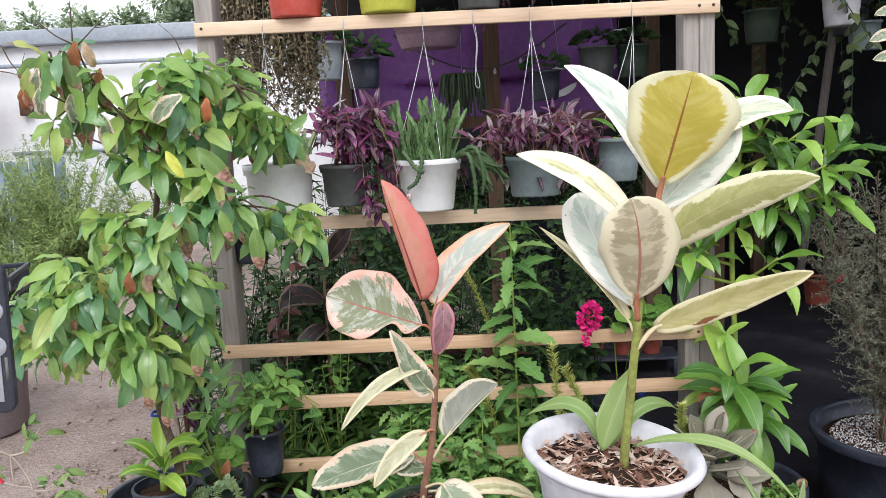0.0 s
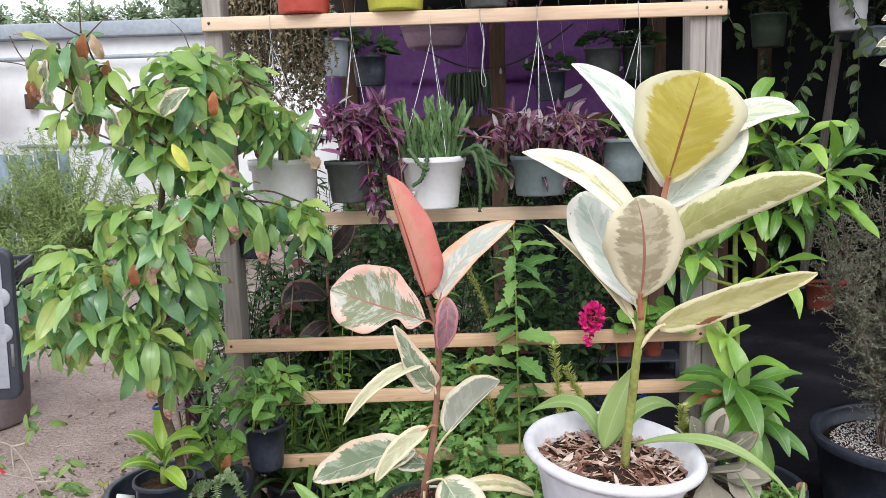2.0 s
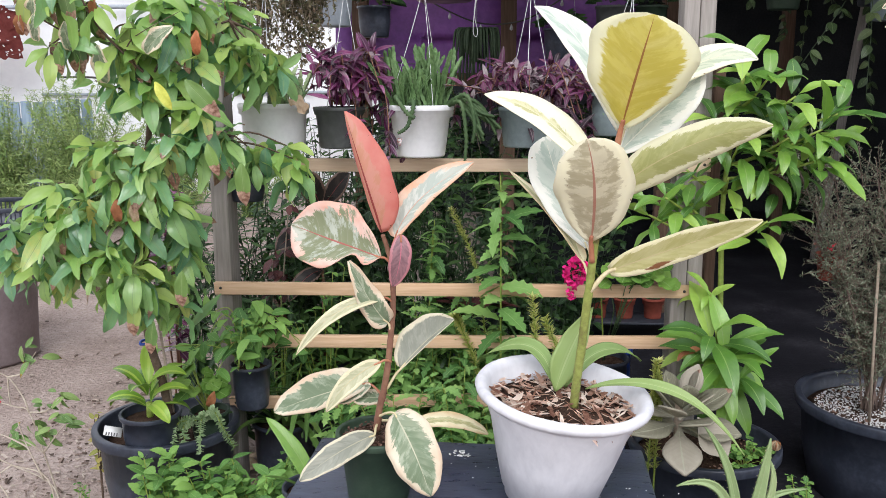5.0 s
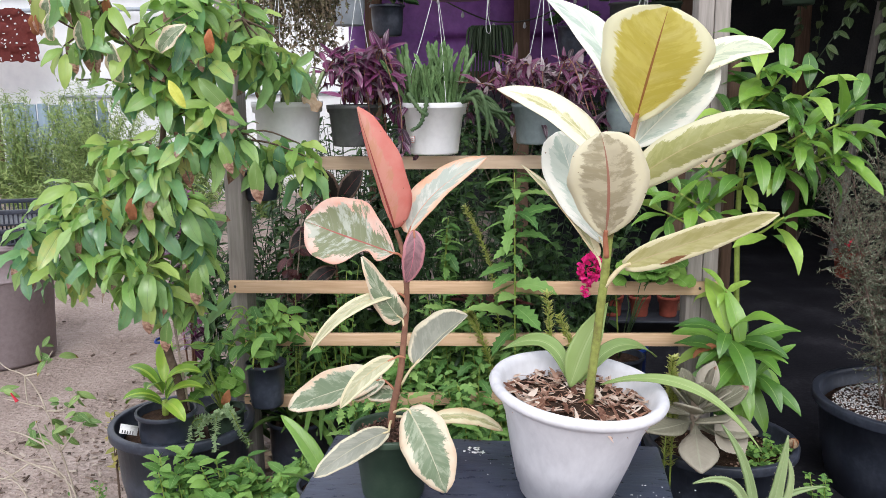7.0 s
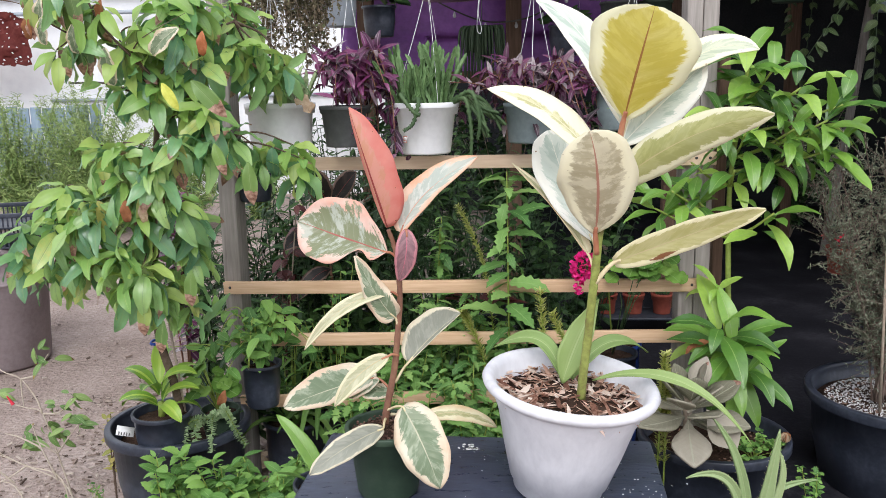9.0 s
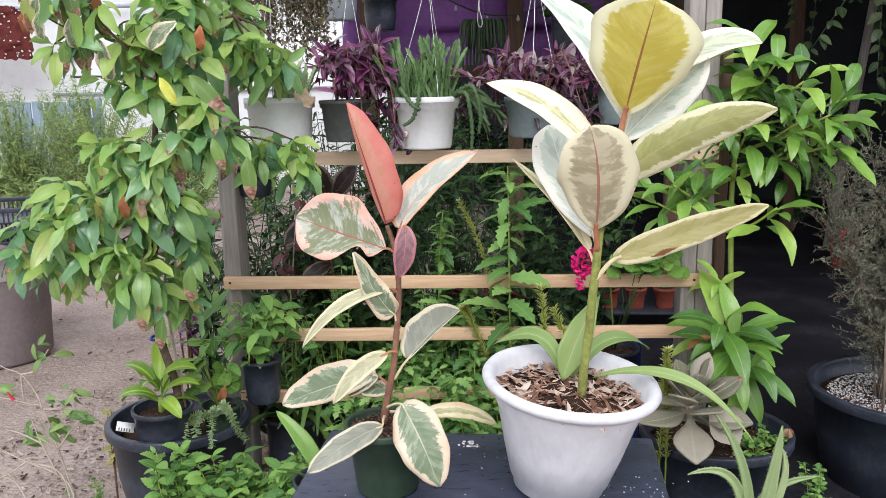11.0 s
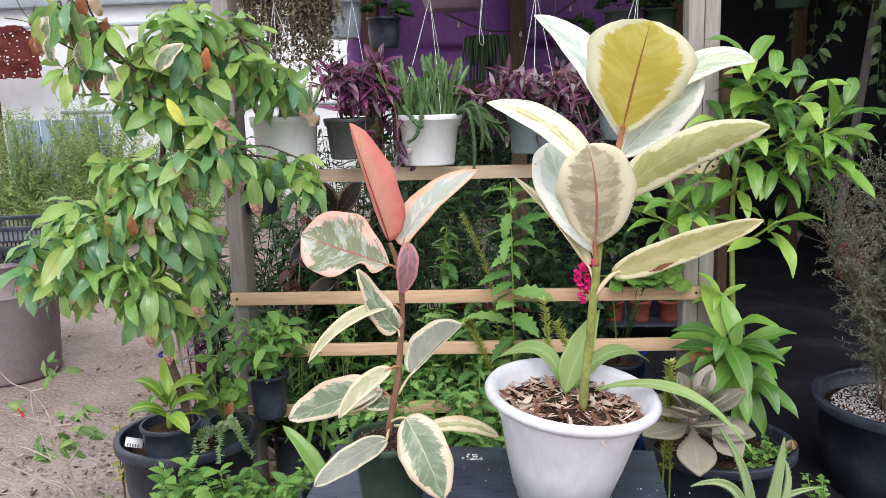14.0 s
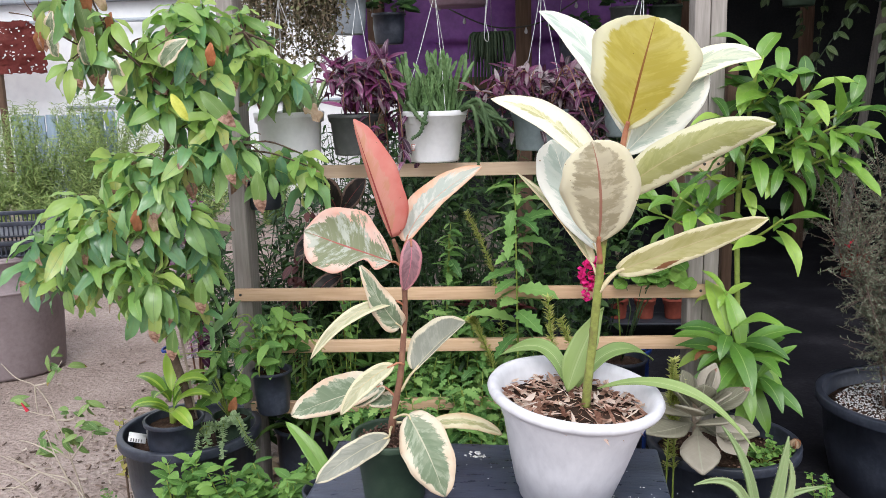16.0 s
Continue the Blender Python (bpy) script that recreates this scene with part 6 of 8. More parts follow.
purple_plant(t1, (0.280, 2.41, 1.195), 0.10, 40, hp, 0.10, 0.085, 1.8, mat=G_PURPLE_DULL, slim=0.0155)
hang_wires(t1, (0.283, 2.488, 1.560), (0.278, 2.41, 1.190), 0.074, start=0.4)

g1 = thing("hanging_pot", (0.500, 2.41, 1.115), "small slate grey hanging pot with a few leaves", "hanging plant", basket)
pot_parts(g1, (0.500, 2.41, 1.226), 0.058, 0.046, 0.112, M_TEALPOT, 0.012, 0.006)
gl = leaf_meshes("broad_leaf", 3, G_SHRUB, 0.08, 0.03, bend=0.8)
whorl(g1, gl, (0.50, 2.41, 1.24), (0, -0.2, 1), 7, hp, 1.1, 0.2, 0.9)
hang_wires(g1, (0.555, 2.488, 1.560), (0.500, 2.41, 1.226), 0.056)

loop = thing("spare_hanger", (0.13, 2.487, 1.40), "empty twisted wire hanger dangling from the rail", "wire hanger")
part("wire", tube(smooth_line([(0.130, 2.497, 1.584), (0.130, 2.486, 1.575), (0.131, 2.486, 1.54), (0.138, 2.486, 1.50), (0.134, 2.486, 1.45), (0.130, 2.486, 1.39), (0.138, 2.486, 1.375), (0.142, 2.486, 1.39), (0.134, 2.488, 1.43), (0.140, 2.488, 1.49), (0.136, 2.488, 1.54)], 6), 0.0012, segs=5), M_WIRE, loop)

for nm, x, mat, lab, r in (("red", -0.352, M_REDPOT, "faded brick-red plastic pot resting on the top rail", 0.068), ("lime", -0.099, M_LIMEPOT, "lime yellow plastic pot resting on the top rail", 0.074)):
    o = thing("plant_pot", (x, 2.52, 1.59), lab, "plant pot", "pots on the top rail")
    pot_parts(o, (x, 2.525, 1.765), r * 1.22, r, 0.178, mat, 0.015, 0.008)
p3 = thing("plant_pot", (0.15, 2.52, 1.59), "purple wandering plant spilling over the top rail", "potted plant", "pots on the top rail")
pot_parts(p3, (0.15, 2.535, 1.70), 0.07, 0.055, 0.113, M_GREYPOT, 0.012, 0.006)
purple_plant(p3, (0.15, 2.52, 1.67), 0.08, 24, hp, 0.10, 0.05, 1.3)

# ---- brown trailing vine basket behind the trellis ----
dry = thing("hanging_vine_basket", (-0.50, 2.85, 1.70), "hanging basket of dense brownish trailing vine strands", "hanging plant")
pot_parts(dry, (-0.50, 2.87, 1.86), 0.13, 0.10, 0.12, M_BROWNWOOD, 0.015, 0.008)
dr = random.Random(41)
dp, db = [], bmesh.new()
for k in range(250):
    a, q = dr.uniform(0, 6.28), 0.17 * math.sqrt(dr.uniform(0.1, 1))
    x, y = -0.50 + q * math.cos(a), 2.86 + q * 0.5 * math.sin(a)
    low = 1.86 - dr.uniform(0.18, 0.56)
    ln = smooth_line([(x * 0.9 - 0.05, y, 1.87), (x, y, 1.80), (x + dr.uniform(-0.02, 0.02), y, (1.8 + low) / 2), (x + dr.uniform(-0.03, 0.03), y, low)], 6)
    tube(ln, 0.0012, 0.0008, 4, db)
    for i in range(1, len(ln)):
        for j in range(6):
            w = rand_unit(dr)
            dp.append(aim(ln[i].lerp(ln[i - 1], dr.random()), w, (0, -0.6, 0.8), dr.uniform(0.5, 1.35)))
part("stem", db, M_TWIG, dry)
leaf_cloud("foliage", T_TINY, dp, G_BRASS, dry)
for s in (-0.1, 0.1):
    part("wire", tube(smooth_line([(-0.50 + s, 2.87, 1.86), (-0.50, 2.87, 2.1), (-0.58, 2.61, 1.845), (-0.605, 2.56, 1.83)], 5), 0.001, segs=5), M_WIRE, dry)

# ---- shrub and rosette in the second tub ----
tub2 = thing("planter_tub", (0.775, 2.36, 0), "black plastic tub holding succulent and seedlings", "planter")
m2 = pot_parts(tub2, (0.775, 2.36, 0.285), 0.205, 0.165, 0.297, M_BLACKPOT, 0.045, 0.018)
crumbs("soil_crumbs", m2, 0.17, -0.042, 120, 0.006, M_BARK, tub2, random.Random(6), 0.6)

shrub = thing("green_shrub", (0.84, 2.45, 0.24), "leafy green shrub with whorls of long pointed leaves", "shrub")
sh = random.Random(51)
sl2 = leaf_meshes("long_leaf", 8, G_SHRUB, 0.168, 0.047, peak=0.50, sharp=0.95, bend=1.0, fold=0.25, wave=0.05, rows=10, half=2)
main = smooth_line([(0.84, 2.45, 0.24), (0.835, 2.46, 0.45), (0.828, 2.48, 0.66), (0.825, 2.50, 0.95), (0.845, 2.50, 1.15), (0.862, 2.50, 1.29)], 6)
part("stem", tube(main, 0.010, 0.005, 8), M_GREENSTEM, shrub, "green stem with small bumps")


SHOOTS = [(0.834, 2.46, 1.315, 13, 0.95), (0.90, 2.42, 1.26, 9, 0.85), (0.975, 2.42, 1.215, 12, 0.9), (1.045, 2.41, 1.13, 13, 0.95), (1.085, 2.42, 1.17, 11, 0.95), (1.07, 2.40, 1.06, 9, 0.9), (0.955, 2.39, 1.11, 10, 0.9), (0.93, 2.42, 1.03, 8, 0.85), (0.84, 2.42, 1.10, 9, 0.85), (0.82, 2.44, 1.00, 7, 0.8), (0.648, 2.40, 0.95, 11, 0.8), (0.61, 2.42, 0.90, 7, 0.7), (0.72, 2.43, 0.92, 8, 0.75), (0.925, 2.42, 0.885, 8, 0.85), (0.777, 2.46, 1.15, 8, 0.8), (0.71, 2.46, 1.02, 7, 0.75), (0.86, 2.50, 1.20, 8, 0.85)]
LOW_SHOOTS = [(0.785, 2.34, 0.60, 18, 1.05), (0.81, 2.34, 0.53, 12, 0.95), (0.85, 2.34, 0.47, 8, 0.85), (0.785, 2.42, 0.68, 5, 0.6)]


def shoot(x, y, z, n, size, up=0.8, drop=0.16):
    e = Vector((x, y, z))
    p = min(main, key=lambda q: (q - e).length + 0.7 * abs(q.z - (z - 0.1)))
    if (e - p).length > 0.04:
        part("branch", tube(smooth_line([p, p.lerp(e, 0.5) + Vector((0, 0, -0.01)), e], 5), 0.005, 0.003, 6), M_GREENSTEM, shrub)
    d = e - p
    whorl(shrub, sl2, e, (d.normalized() if d.length > 0.03 else Vector((0, -0.1, 1))) + Vector((0, -0.25, up)), n, sh, 1.1, drop, size, sh.uniform(0, 6), 0.012)


for x, y, z, n, s in SHOOTS:
    shoot(x, y, z, n, s)
for x, y, z, n, s in LOW_SHOOTS:
    shoot(x, y, z, n, s, 0.7, 0.26)
withered = mesh_from("old_leaf", *leaf_data(0.095, 0.024, 0.45, 0.7, 1.3, 0.5, 0.1, 0.15, 9, 2, seed=5), M_RUST)
put_leaf(shrub, withered, (0.815, 2.35, 0.50), (0.35, -0.2, -1), (0.3, -1, 0.2), 1.1)
put_leaf(shrub, withered, (0.76, 2.35, 0.545), (-1, -0.2, 0.1), (0, -0.5, 1), 0.9)

ghost = thing("ghost_succulent", (0.675, 2.22, 0.25), "large grey-green rosette succulent with broad pointed leaves", "succulent")
gs = leaf_meshes("fleshy_leaf", 4, G_GHOST, 0.148, 0.094, peak=0.58, sharp=1.0, bend=-0.3, fold=0.22, rows=8, half=2)
for k in range(17):
    a = k * 2.4
    el = 1.15 - 1.55 * k / 16
    o = Vector((math.cos(a), math.sin(a), 0))
    ob = put_leaf(ghost, gs[k % 4], Vector((0.660, 2.15, 0.470 - 0.0045 * k)) + o * 0.012, o * math.cos(el) + Vector((0, -0.12, math.sin(el) - 0.05)), Vector((0, 0, 1)) - o * 0.6 + Vector((0, -0.15, 0)), 0.62 + 0.55 * k / 16)
    mo = ob.modifiers.new("thickness", "SOLIDIFY")
    mo.thickness = 0.005
part("stem", tube([(0.69, 2.25, 0.235), (0.672, 2.21, 0.36), (0.660, 2.16, 0.47)], 0.013, 0.010, 8), M_TWIG, ghost)
put_leaf(ghost, gs[0], (0.655, 2.12, 0.42), (0.0, -0.25, -1), (0, -1, 0.1), 0.75)
put_leaf(ghost, gs[1], (0.70, 2.13, 0.44), (0.5, -0.3, -0.7), (0.3, -1, 0.2), 0.9)

herb("seedlings", (0.86, 2.28, 0.24), 0.06, 0.09, 26, random.Random(2), "low bright green seedlings with round leaves", "seedlings", [leaf_data(0.02, 0.022, 0.55, 0.5, 0.3, 0.1, rows=4, half=1)], G_HERB, M_GREENSTEM, 0.012, 0.9, stem_r=0.001, bare=0.6)
dryf = thing("dried_flower", (0.935, 2.27, 0.28), "dry yellow-brown curled flower on the tub rim", "dried flower")
dm = [mesh_from("petal", *leaf_data(0.03, 0.022, 0.6, 0.5, 1.0, 0.4, rows=5, half=1, seed=i), mm) for i, mm in enumerate((M_DRY, M_RUST))]
for k in range(6):
    a = k * 1.05
    put_leaf(dryf, dm[k % 2], (0.94, 2.27, 0.295), (math.cos(a) * 0.6, math.sin(a) * 0.6 - 0.1, 0.8), (math.cos(a), math.sin(a), 0.2), 1.0)

# ---- spiky aloe ----
aloe = thing("potted_aloe", (0.76, 1.98, 0), "pale toothed aloe in black nursery pot", "potted plant")
pot_parts(aloe, (0.765, 1.98, 0.20), 0.085, 0.065, 0.212, M_BLACKPOT, 0.015, 0.008)
for b, c, d, w in (((0.765, 1.97, 0.19), (0.742, 1.96, 0.36), (0.680, 1.97, 0.480), 0.024), ((0.785, 1.97, 0.19), (0.808, 1.965, 0.32), (0.829, 1.97, 0.456), 0.034), ((0.755, 1.97, 0.19), (0.715, 1.95, 0.335), (0.612, 1.92, 0.357), 0.024), ((0.79, 1.98, 0.19), (0.84, 1.98, 0.31), (0.833, 1.98, 0.40), 0.020), ((0.77, 1.99, 0.19), (0.82, 2.0, 0.28), (0.93, 2.0, 0.32), 0.022)):
    lf = hero_leaf(aloe, G_AGAVE, b, c, d, w, (0.1, -1, 0.3), peak=0.25, sharp=0.6, fold=0.5, wave=0.0, seed=int(w * 1000))
    lf.modifiers["thickness"].thickness = 0.005
    bm = bmesh.new()
    p0, p1, p2 = Vector(b), Vector(c), Vector(d)
    cc = 2 * p1 - 0.5 * (p0 + p2)
    for k in range(14):
        v = 0.15 + 0.8 * k / 14
        q = (1 - v) ** 2 * p0 + 2 * v * (1 - v) * cc + v * v * p2
        dd = ((1 - v) * (cc - p0) + v * (p2 - cc)).normalized()
        x = dd.cross(Vector((0.1, -1, 0.3))).normalized()
        hw = w / 2 * leaf_outline(0.01 + 0.985 * v, 0.25, 0.6)
        for s in (-1, 1):
            tube([q + x * s * hw * 0.98, q + x * s * (hw + 0.003) + dd * 0.002], 0.001, 0.0002, 4, bm)
    part("teeth", bm, M_CREAMSTALK, lf)

# ---- fine-leaved shrub in the big tub ----
tub3 = thing("planter_tub", (1.415, 2.66, 0), "big black plastic tub with perlite-speckled soil", "planter")
m3 = pot_parts(tub3, (1.428, 2.66, 0.302), 0.298, 0.235, 0.315, M_BLACKPOT, 0.05, 0.022)
crumbs("perlite", m3, 0.235, -0.045, 4300, 0.0038, M_PERLITE, tub3, random.Random(15), 0.65, "white perlite grains")
crumbs("bark_bits", m3, 0.235, -0.046, 200, 0.008, M_BARK, tub3, random.Random(16), 0.5)
tea = thing("tea_tree", (1.34, 2.66, 0.27), "fine-leaved grey-brown shrub with small red flowers", "shrub")
te = random.Random(61)
tb, tp, fl = bmesh.new(), [], []
for s in range(19):
    a = te.uniform(0, 6.28)
    o = Vector((math.cos(a), math.sin(a), 0)) * te.uniform(0.05, 0.33)
    f = Vector((1.34 + te.uniform(-0.03, 0.03), 2.66 + te.uniform(-0.03, 0.03), 0.27))
    h = te.uniform(0.42, 0.82)
    ln = smooth_line([f, f + o * 0.3 + Vector((0, 0, h * 0.4)), f + o * 0.75 + Vector((0, 0, h * 0.75)), f + o * 1.05 + Vector((0, 0, h))], 5)
    tube(ln, 0.0034, 0.0012, 5, tb)
    for i in range(3, len(ln)):
        for b in range(7):
            w = rand_unit(te) + Vector((0, 0, 0.35))
            e = ln[i] + w * te.uniform(0.04, 0.14)
            tube([ln[i], ln[i].lerp(e, 0.5) + 0.005 * rand_unit(te), e], 0.0011, 0.0006, 4, tb)
            for k in range(24):
                g = te.uniform(0.1, 1.0)
                tp.append(aim(ln[i].lerp(e, g), rand_unit(te) + 0.6 * w, rand_unit(te), te.uniform(0.7, 1.4)))
            if te.random() < 0.14 and ln[i].z > 0.72:
                fl.append(e)
part("stem", tb, M_TEATWIG, tea)
part("stake", tube([(1.31, 2.58, 0.26), (1.285, 2.56, 0.75)], 0.0045, 0.004, 8), M_TWIG, tea, "pale wooden stake")
leaf_cloud("foliage", T_NEEDLE, tp, G_NEEDLE, tea)
fp = []
for e in fl[:26]:
    for k in range(5):
        fp.append(aim(e, rand_unit(te) + Vector((0, -0.3, 0.4)), rand_unit(te), 0.7))
leaf_cloud("flowers", [leaf_data(0.014, 0.011, 0.55, 0.5, 0.3, 0.2, rows=3, half=1)], fp, M_REDPETAL, tea, "small red flowers")

# ---- weeds and greenery round the trellis ----
wr = random.Random(71)
T_MINT = [leaf_data(0.056, 0.028, 0.40, 0.85, b, 0.2, rows=11, half=1, teeth=1, tooth=0.22, seed=i) for i, b in enumerate((0.2, 0.6, 1.0))]
T_LOBE = [leaf_data(0.068, 0.036, 0.5, 0.8, b, 0.2, rows=9, half=1, teeth=1, tooth=0.45, seed=i) for i, b in enumerate((0.2, 0.6, 1.0))]
T_NETTLE = [leaf_data(0.095, 0.036, 0.4, 0.85, b, 0.2, rows=11, half=1, teeth=1, tooth=0.45, seed=i) for i, b in enumerate((0.4, 0.8, 1.1))]
herb("tall_weed", (0.215, 2.455, 0), 1.03, 0.02, 1, wr, "tall upright weed with toothed hanging leaves", "weed", T_NETTLE, G_WEED, M_GREENSTEM, 0.045, 1.6, droop=0.55, bare=0.35, stem_r=0.0045, short=0.97)
herb("tall_weed", (-0.03, 2.70, 0), 0.84, 0.05, 2, wr, "tall upright weed with toothed hanging leaves", "weed", T_NETTLE, G_WEED, M_GREENSTEM, 0.035, 1.0, droop=0.4, bare=0.3, stem_r=0.004, short=0.9)
for k, (x, y, h, s, n) in enumerate(((0.02, 2.62, 0.62, 0.12, 7), (0.12, 2.58, 0.55, 0.12, 7), (0.25, 2.66, 0.56, 0.14, 8), (-0.10, 2.56, 0.50, 0.13, 8), (-0.22, 2.40, 0.36, 0.12, 9), (-0.06, 2.34, 0.40, 0.13, 9), (0.10, 2.36, 0.46, 0.12, 8), (0.24, 2.34, 0.44, 0.11, 7), (-0.34, 2.22, 0.24, 0.10, 8))):
    herb("green_weed", (x, y, 0), h, s, n, wr, "bushy green weed with narrow toothed leaves", "weed", T_HERB, G_WEED, M_GREENSTEM, 0.026, 1.25, droop=0.25, bare=0.2, group="weeds by the trellis")
for k, (x, y, h, s, n) in enumerate(((-0.50, 2.06, 0.30, 0.13, 12), (-0.40, 2.10, 0.33, 0.13, 12), (-0.62, 2.08, 0.30, 0.08, 6), (-0.30, 2.02, 0.27, 0.12, 10), (-0.48, 1.95, 0.24, 0.12, 10), (-0.66, 2.06, 0.33, 0.05, 4), (-0.38, 1.92, 0.22, 0.12, 9))):
    herb("low_weed", (x, y, 0), h, s, n, wr, "low bright green weed with lobed leaves", "weed", T_MINT, G_HERB, M_GREENSTEM, 0.023, 1.3, droop=0.15, bare=0.2, group="weeds by the trellis")

# foxtail ferns
def foxtail(foot, lines, rng, label):
    ob = thing("foxtail_fern", foot, label, "fern", "foxtail ferns")
    bm, pl = bmesh.new(), []
    for pts in lines:
        ln = smooth_line(pts, 14)
        tube(ln, 0.003, 0.0015, 5, bm)
        for i in range(len(ln) // 4, len(ln)):
            d = (ln[i] - ln[i - 1]).normalized()
            for k in range(15):
                o = rand_unit(rng)
                o = (o - d * o.dot(d)).normalized()
                pl.append(aim(ln[i].lerp(ln[i - 1], rng.random()), o + d * 0.75, d, rng.uniform(0.8, 1.4)))
    part("stem", bm, M_GREENSTEM, ob)
    leaf_cloud("foliage", [leaf_data(0.016, 0.0045, 0.5, 0.6, 0.2, 0.1, rows=2, half=1)], pl, G_FOX, ob)


foxtail((0.36, 2.40, 0), [((0.33, 2.30, 0.02), (0.325, 2.26, 0.38), (0.305, 2.235, 0.58), (0.292, 2.225, 0.72)), ((0.38, 2.30, 0.02), (0.385, 2.26, 0.38), (0.365, 2.24, 0.55), (0.325, 2.23, 0.66)), ((0.20, 2.55, 0.02), (0.15, 2.5, 0.40), (0.10, 2.47, 0.56), (0.08, 2.46, 0.60)), ((0.20, 2.60, 0.02), (0.16, 2.62, 0.55), (0.12, 2.64, 0.75), (0.06, 2.64, 0.88))], wr, "plume-like foxtail fern fronds, yellow-green")
foxtail((0.60, 2.30, 0), [((0.60, 2.24, 0.02), (0.60, 2.20, 0.36), (0.60, 2.17, 0.50), (0.603, 2.16, 0.575)), ((0.62, 2.24, 0.02), (0.615, 2.20, 0.36), (0.61, 2.18, 0.46), (0.618, 2.17, 0.52))], wr, "single plume-like foxtail fern frond")

# strap leaves and darker masses behind the rails
for x, y, L, n in ((-0.40, 2.75, 0.42, 34), (-0.25, 2.85, 0.50, 36), (-0.52, 2.80, 0.36, 26), (-0.10, 3.0, 0.5, 30), (-0.47, 2.62, 0.40, 30), (-0.33, 3.05, 0.55, 30)):
    strap_plant("strap_leaf_plant", (x, y, 0.20 if y > 2.78 else 0.18), L, 0.024, n, wr, "clump of long arching strap leaves", "foliage plant", G_STRAP, 1.7, 1.3, "strap-leaf clumps")
    base = thing("plant_pot", (x, y, 0), "black nursery pot under strap leaves", "plant pot")
    pot_parts(base, (x, y, 0.21), 0.10, 0.08, 0.225, M_BLACKPOT, 0.02, 0.008)
strap_plant("broad_strap_plant", (-0.20, 1.84, 0.36), 0.20, 0.034, 4, random.Random(3), "short bright green strap leaves arching up", "foliage plant", G_STRAP, 0.7, 0.9)
sbx = thing("plant_pot", (-0.20, 1.84, 0), "black nursery pot behind the table", "plant pot")
pot_parts(sbx, (-0.20, 1.84, 0.375), 0.07, 0.055, 0.39, M_BLACKPOT, 0.015, 0.007)
hero_leaf(sbx, G_SHRUB, (-0.20, 1.83, 0.38), (-0.245, 1.85, 0.455), (-0.312, 1.88, 0.515), 0.040, (0.5, -0.8, 0.5), peak=0.4, sharp=0.6, fold=0.2, seed=3)
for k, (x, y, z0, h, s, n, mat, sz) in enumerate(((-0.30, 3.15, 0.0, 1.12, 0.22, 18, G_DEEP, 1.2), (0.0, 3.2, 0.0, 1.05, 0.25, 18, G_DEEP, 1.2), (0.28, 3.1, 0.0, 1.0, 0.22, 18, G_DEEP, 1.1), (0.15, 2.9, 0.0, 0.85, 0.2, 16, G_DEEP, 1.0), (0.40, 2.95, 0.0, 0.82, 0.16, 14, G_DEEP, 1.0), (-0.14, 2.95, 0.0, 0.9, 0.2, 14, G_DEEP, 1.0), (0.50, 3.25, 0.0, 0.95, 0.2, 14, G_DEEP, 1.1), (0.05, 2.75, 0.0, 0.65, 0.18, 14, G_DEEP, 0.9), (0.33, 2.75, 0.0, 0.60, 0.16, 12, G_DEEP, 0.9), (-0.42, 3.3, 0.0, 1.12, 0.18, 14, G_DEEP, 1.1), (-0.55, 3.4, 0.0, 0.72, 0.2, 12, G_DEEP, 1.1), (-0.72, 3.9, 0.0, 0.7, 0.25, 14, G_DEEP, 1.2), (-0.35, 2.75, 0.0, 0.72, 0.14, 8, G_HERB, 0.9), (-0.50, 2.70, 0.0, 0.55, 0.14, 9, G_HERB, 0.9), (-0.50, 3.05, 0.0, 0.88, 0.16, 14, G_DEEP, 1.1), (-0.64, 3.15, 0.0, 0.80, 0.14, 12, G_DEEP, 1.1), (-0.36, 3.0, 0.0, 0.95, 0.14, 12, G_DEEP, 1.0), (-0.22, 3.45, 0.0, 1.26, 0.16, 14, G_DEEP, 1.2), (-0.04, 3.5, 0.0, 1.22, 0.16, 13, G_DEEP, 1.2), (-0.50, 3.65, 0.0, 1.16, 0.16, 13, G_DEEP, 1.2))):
    herb("dark_bush", (x, y, z0), h, s, n, wr, "dense dark green bush behind the rails", "bush", T_LANCE if k % 2 else T_OVAL, mat, M_SHADEDSTEM if mat == G_DEEP else M_GREENSTEM, 0.045, sz, droop=0.4, bare=0.15, group="bushes behind the trellis")
strap_plant("maroon_bromeliad", (0.13, 2.78, 0.52), 0.16, 0.04, 16, wr, "low rosette of dark maroon strap leaves", "foliage plant", G_DARKRED, 0.9, 0.8)
mb = thing("plant_pot", (0.13, 2.78, 0), "black nursery pot under maroon rosette", "plant pot")
pot_parts(mb, (0.13, 2.78, 0.53), 0.08, 0.06, 0.54, M_BLACKPOT, 0.015, 0.007)

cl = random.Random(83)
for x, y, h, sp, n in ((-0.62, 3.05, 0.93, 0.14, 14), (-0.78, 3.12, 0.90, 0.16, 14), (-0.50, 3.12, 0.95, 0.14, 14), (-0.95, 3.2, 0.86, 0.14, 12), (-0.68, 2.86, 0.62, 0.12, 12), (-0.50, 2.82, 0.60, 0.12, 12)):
    herb("dark_bush", (x, y, 0), h, sp, n, cl, "dark leafy bush in the shade under the rail", "bush", T_LANCE, G_DEEP, M_SHADEDSTEM, 0.03, 1.15, droop=0.5, bare=0.1, group="bushes behind the trellis")
bp = thing("hanging_pot", (-0.54, 2.575, 0.92), "black nursery pot hooked on the back of the rail", "hanging pot")
pot_parts(bp, (-0.54, 2.577, 0.995), 0.056, 0.045, 0.085, M_BLACKPOT, 0.014, 0.006)
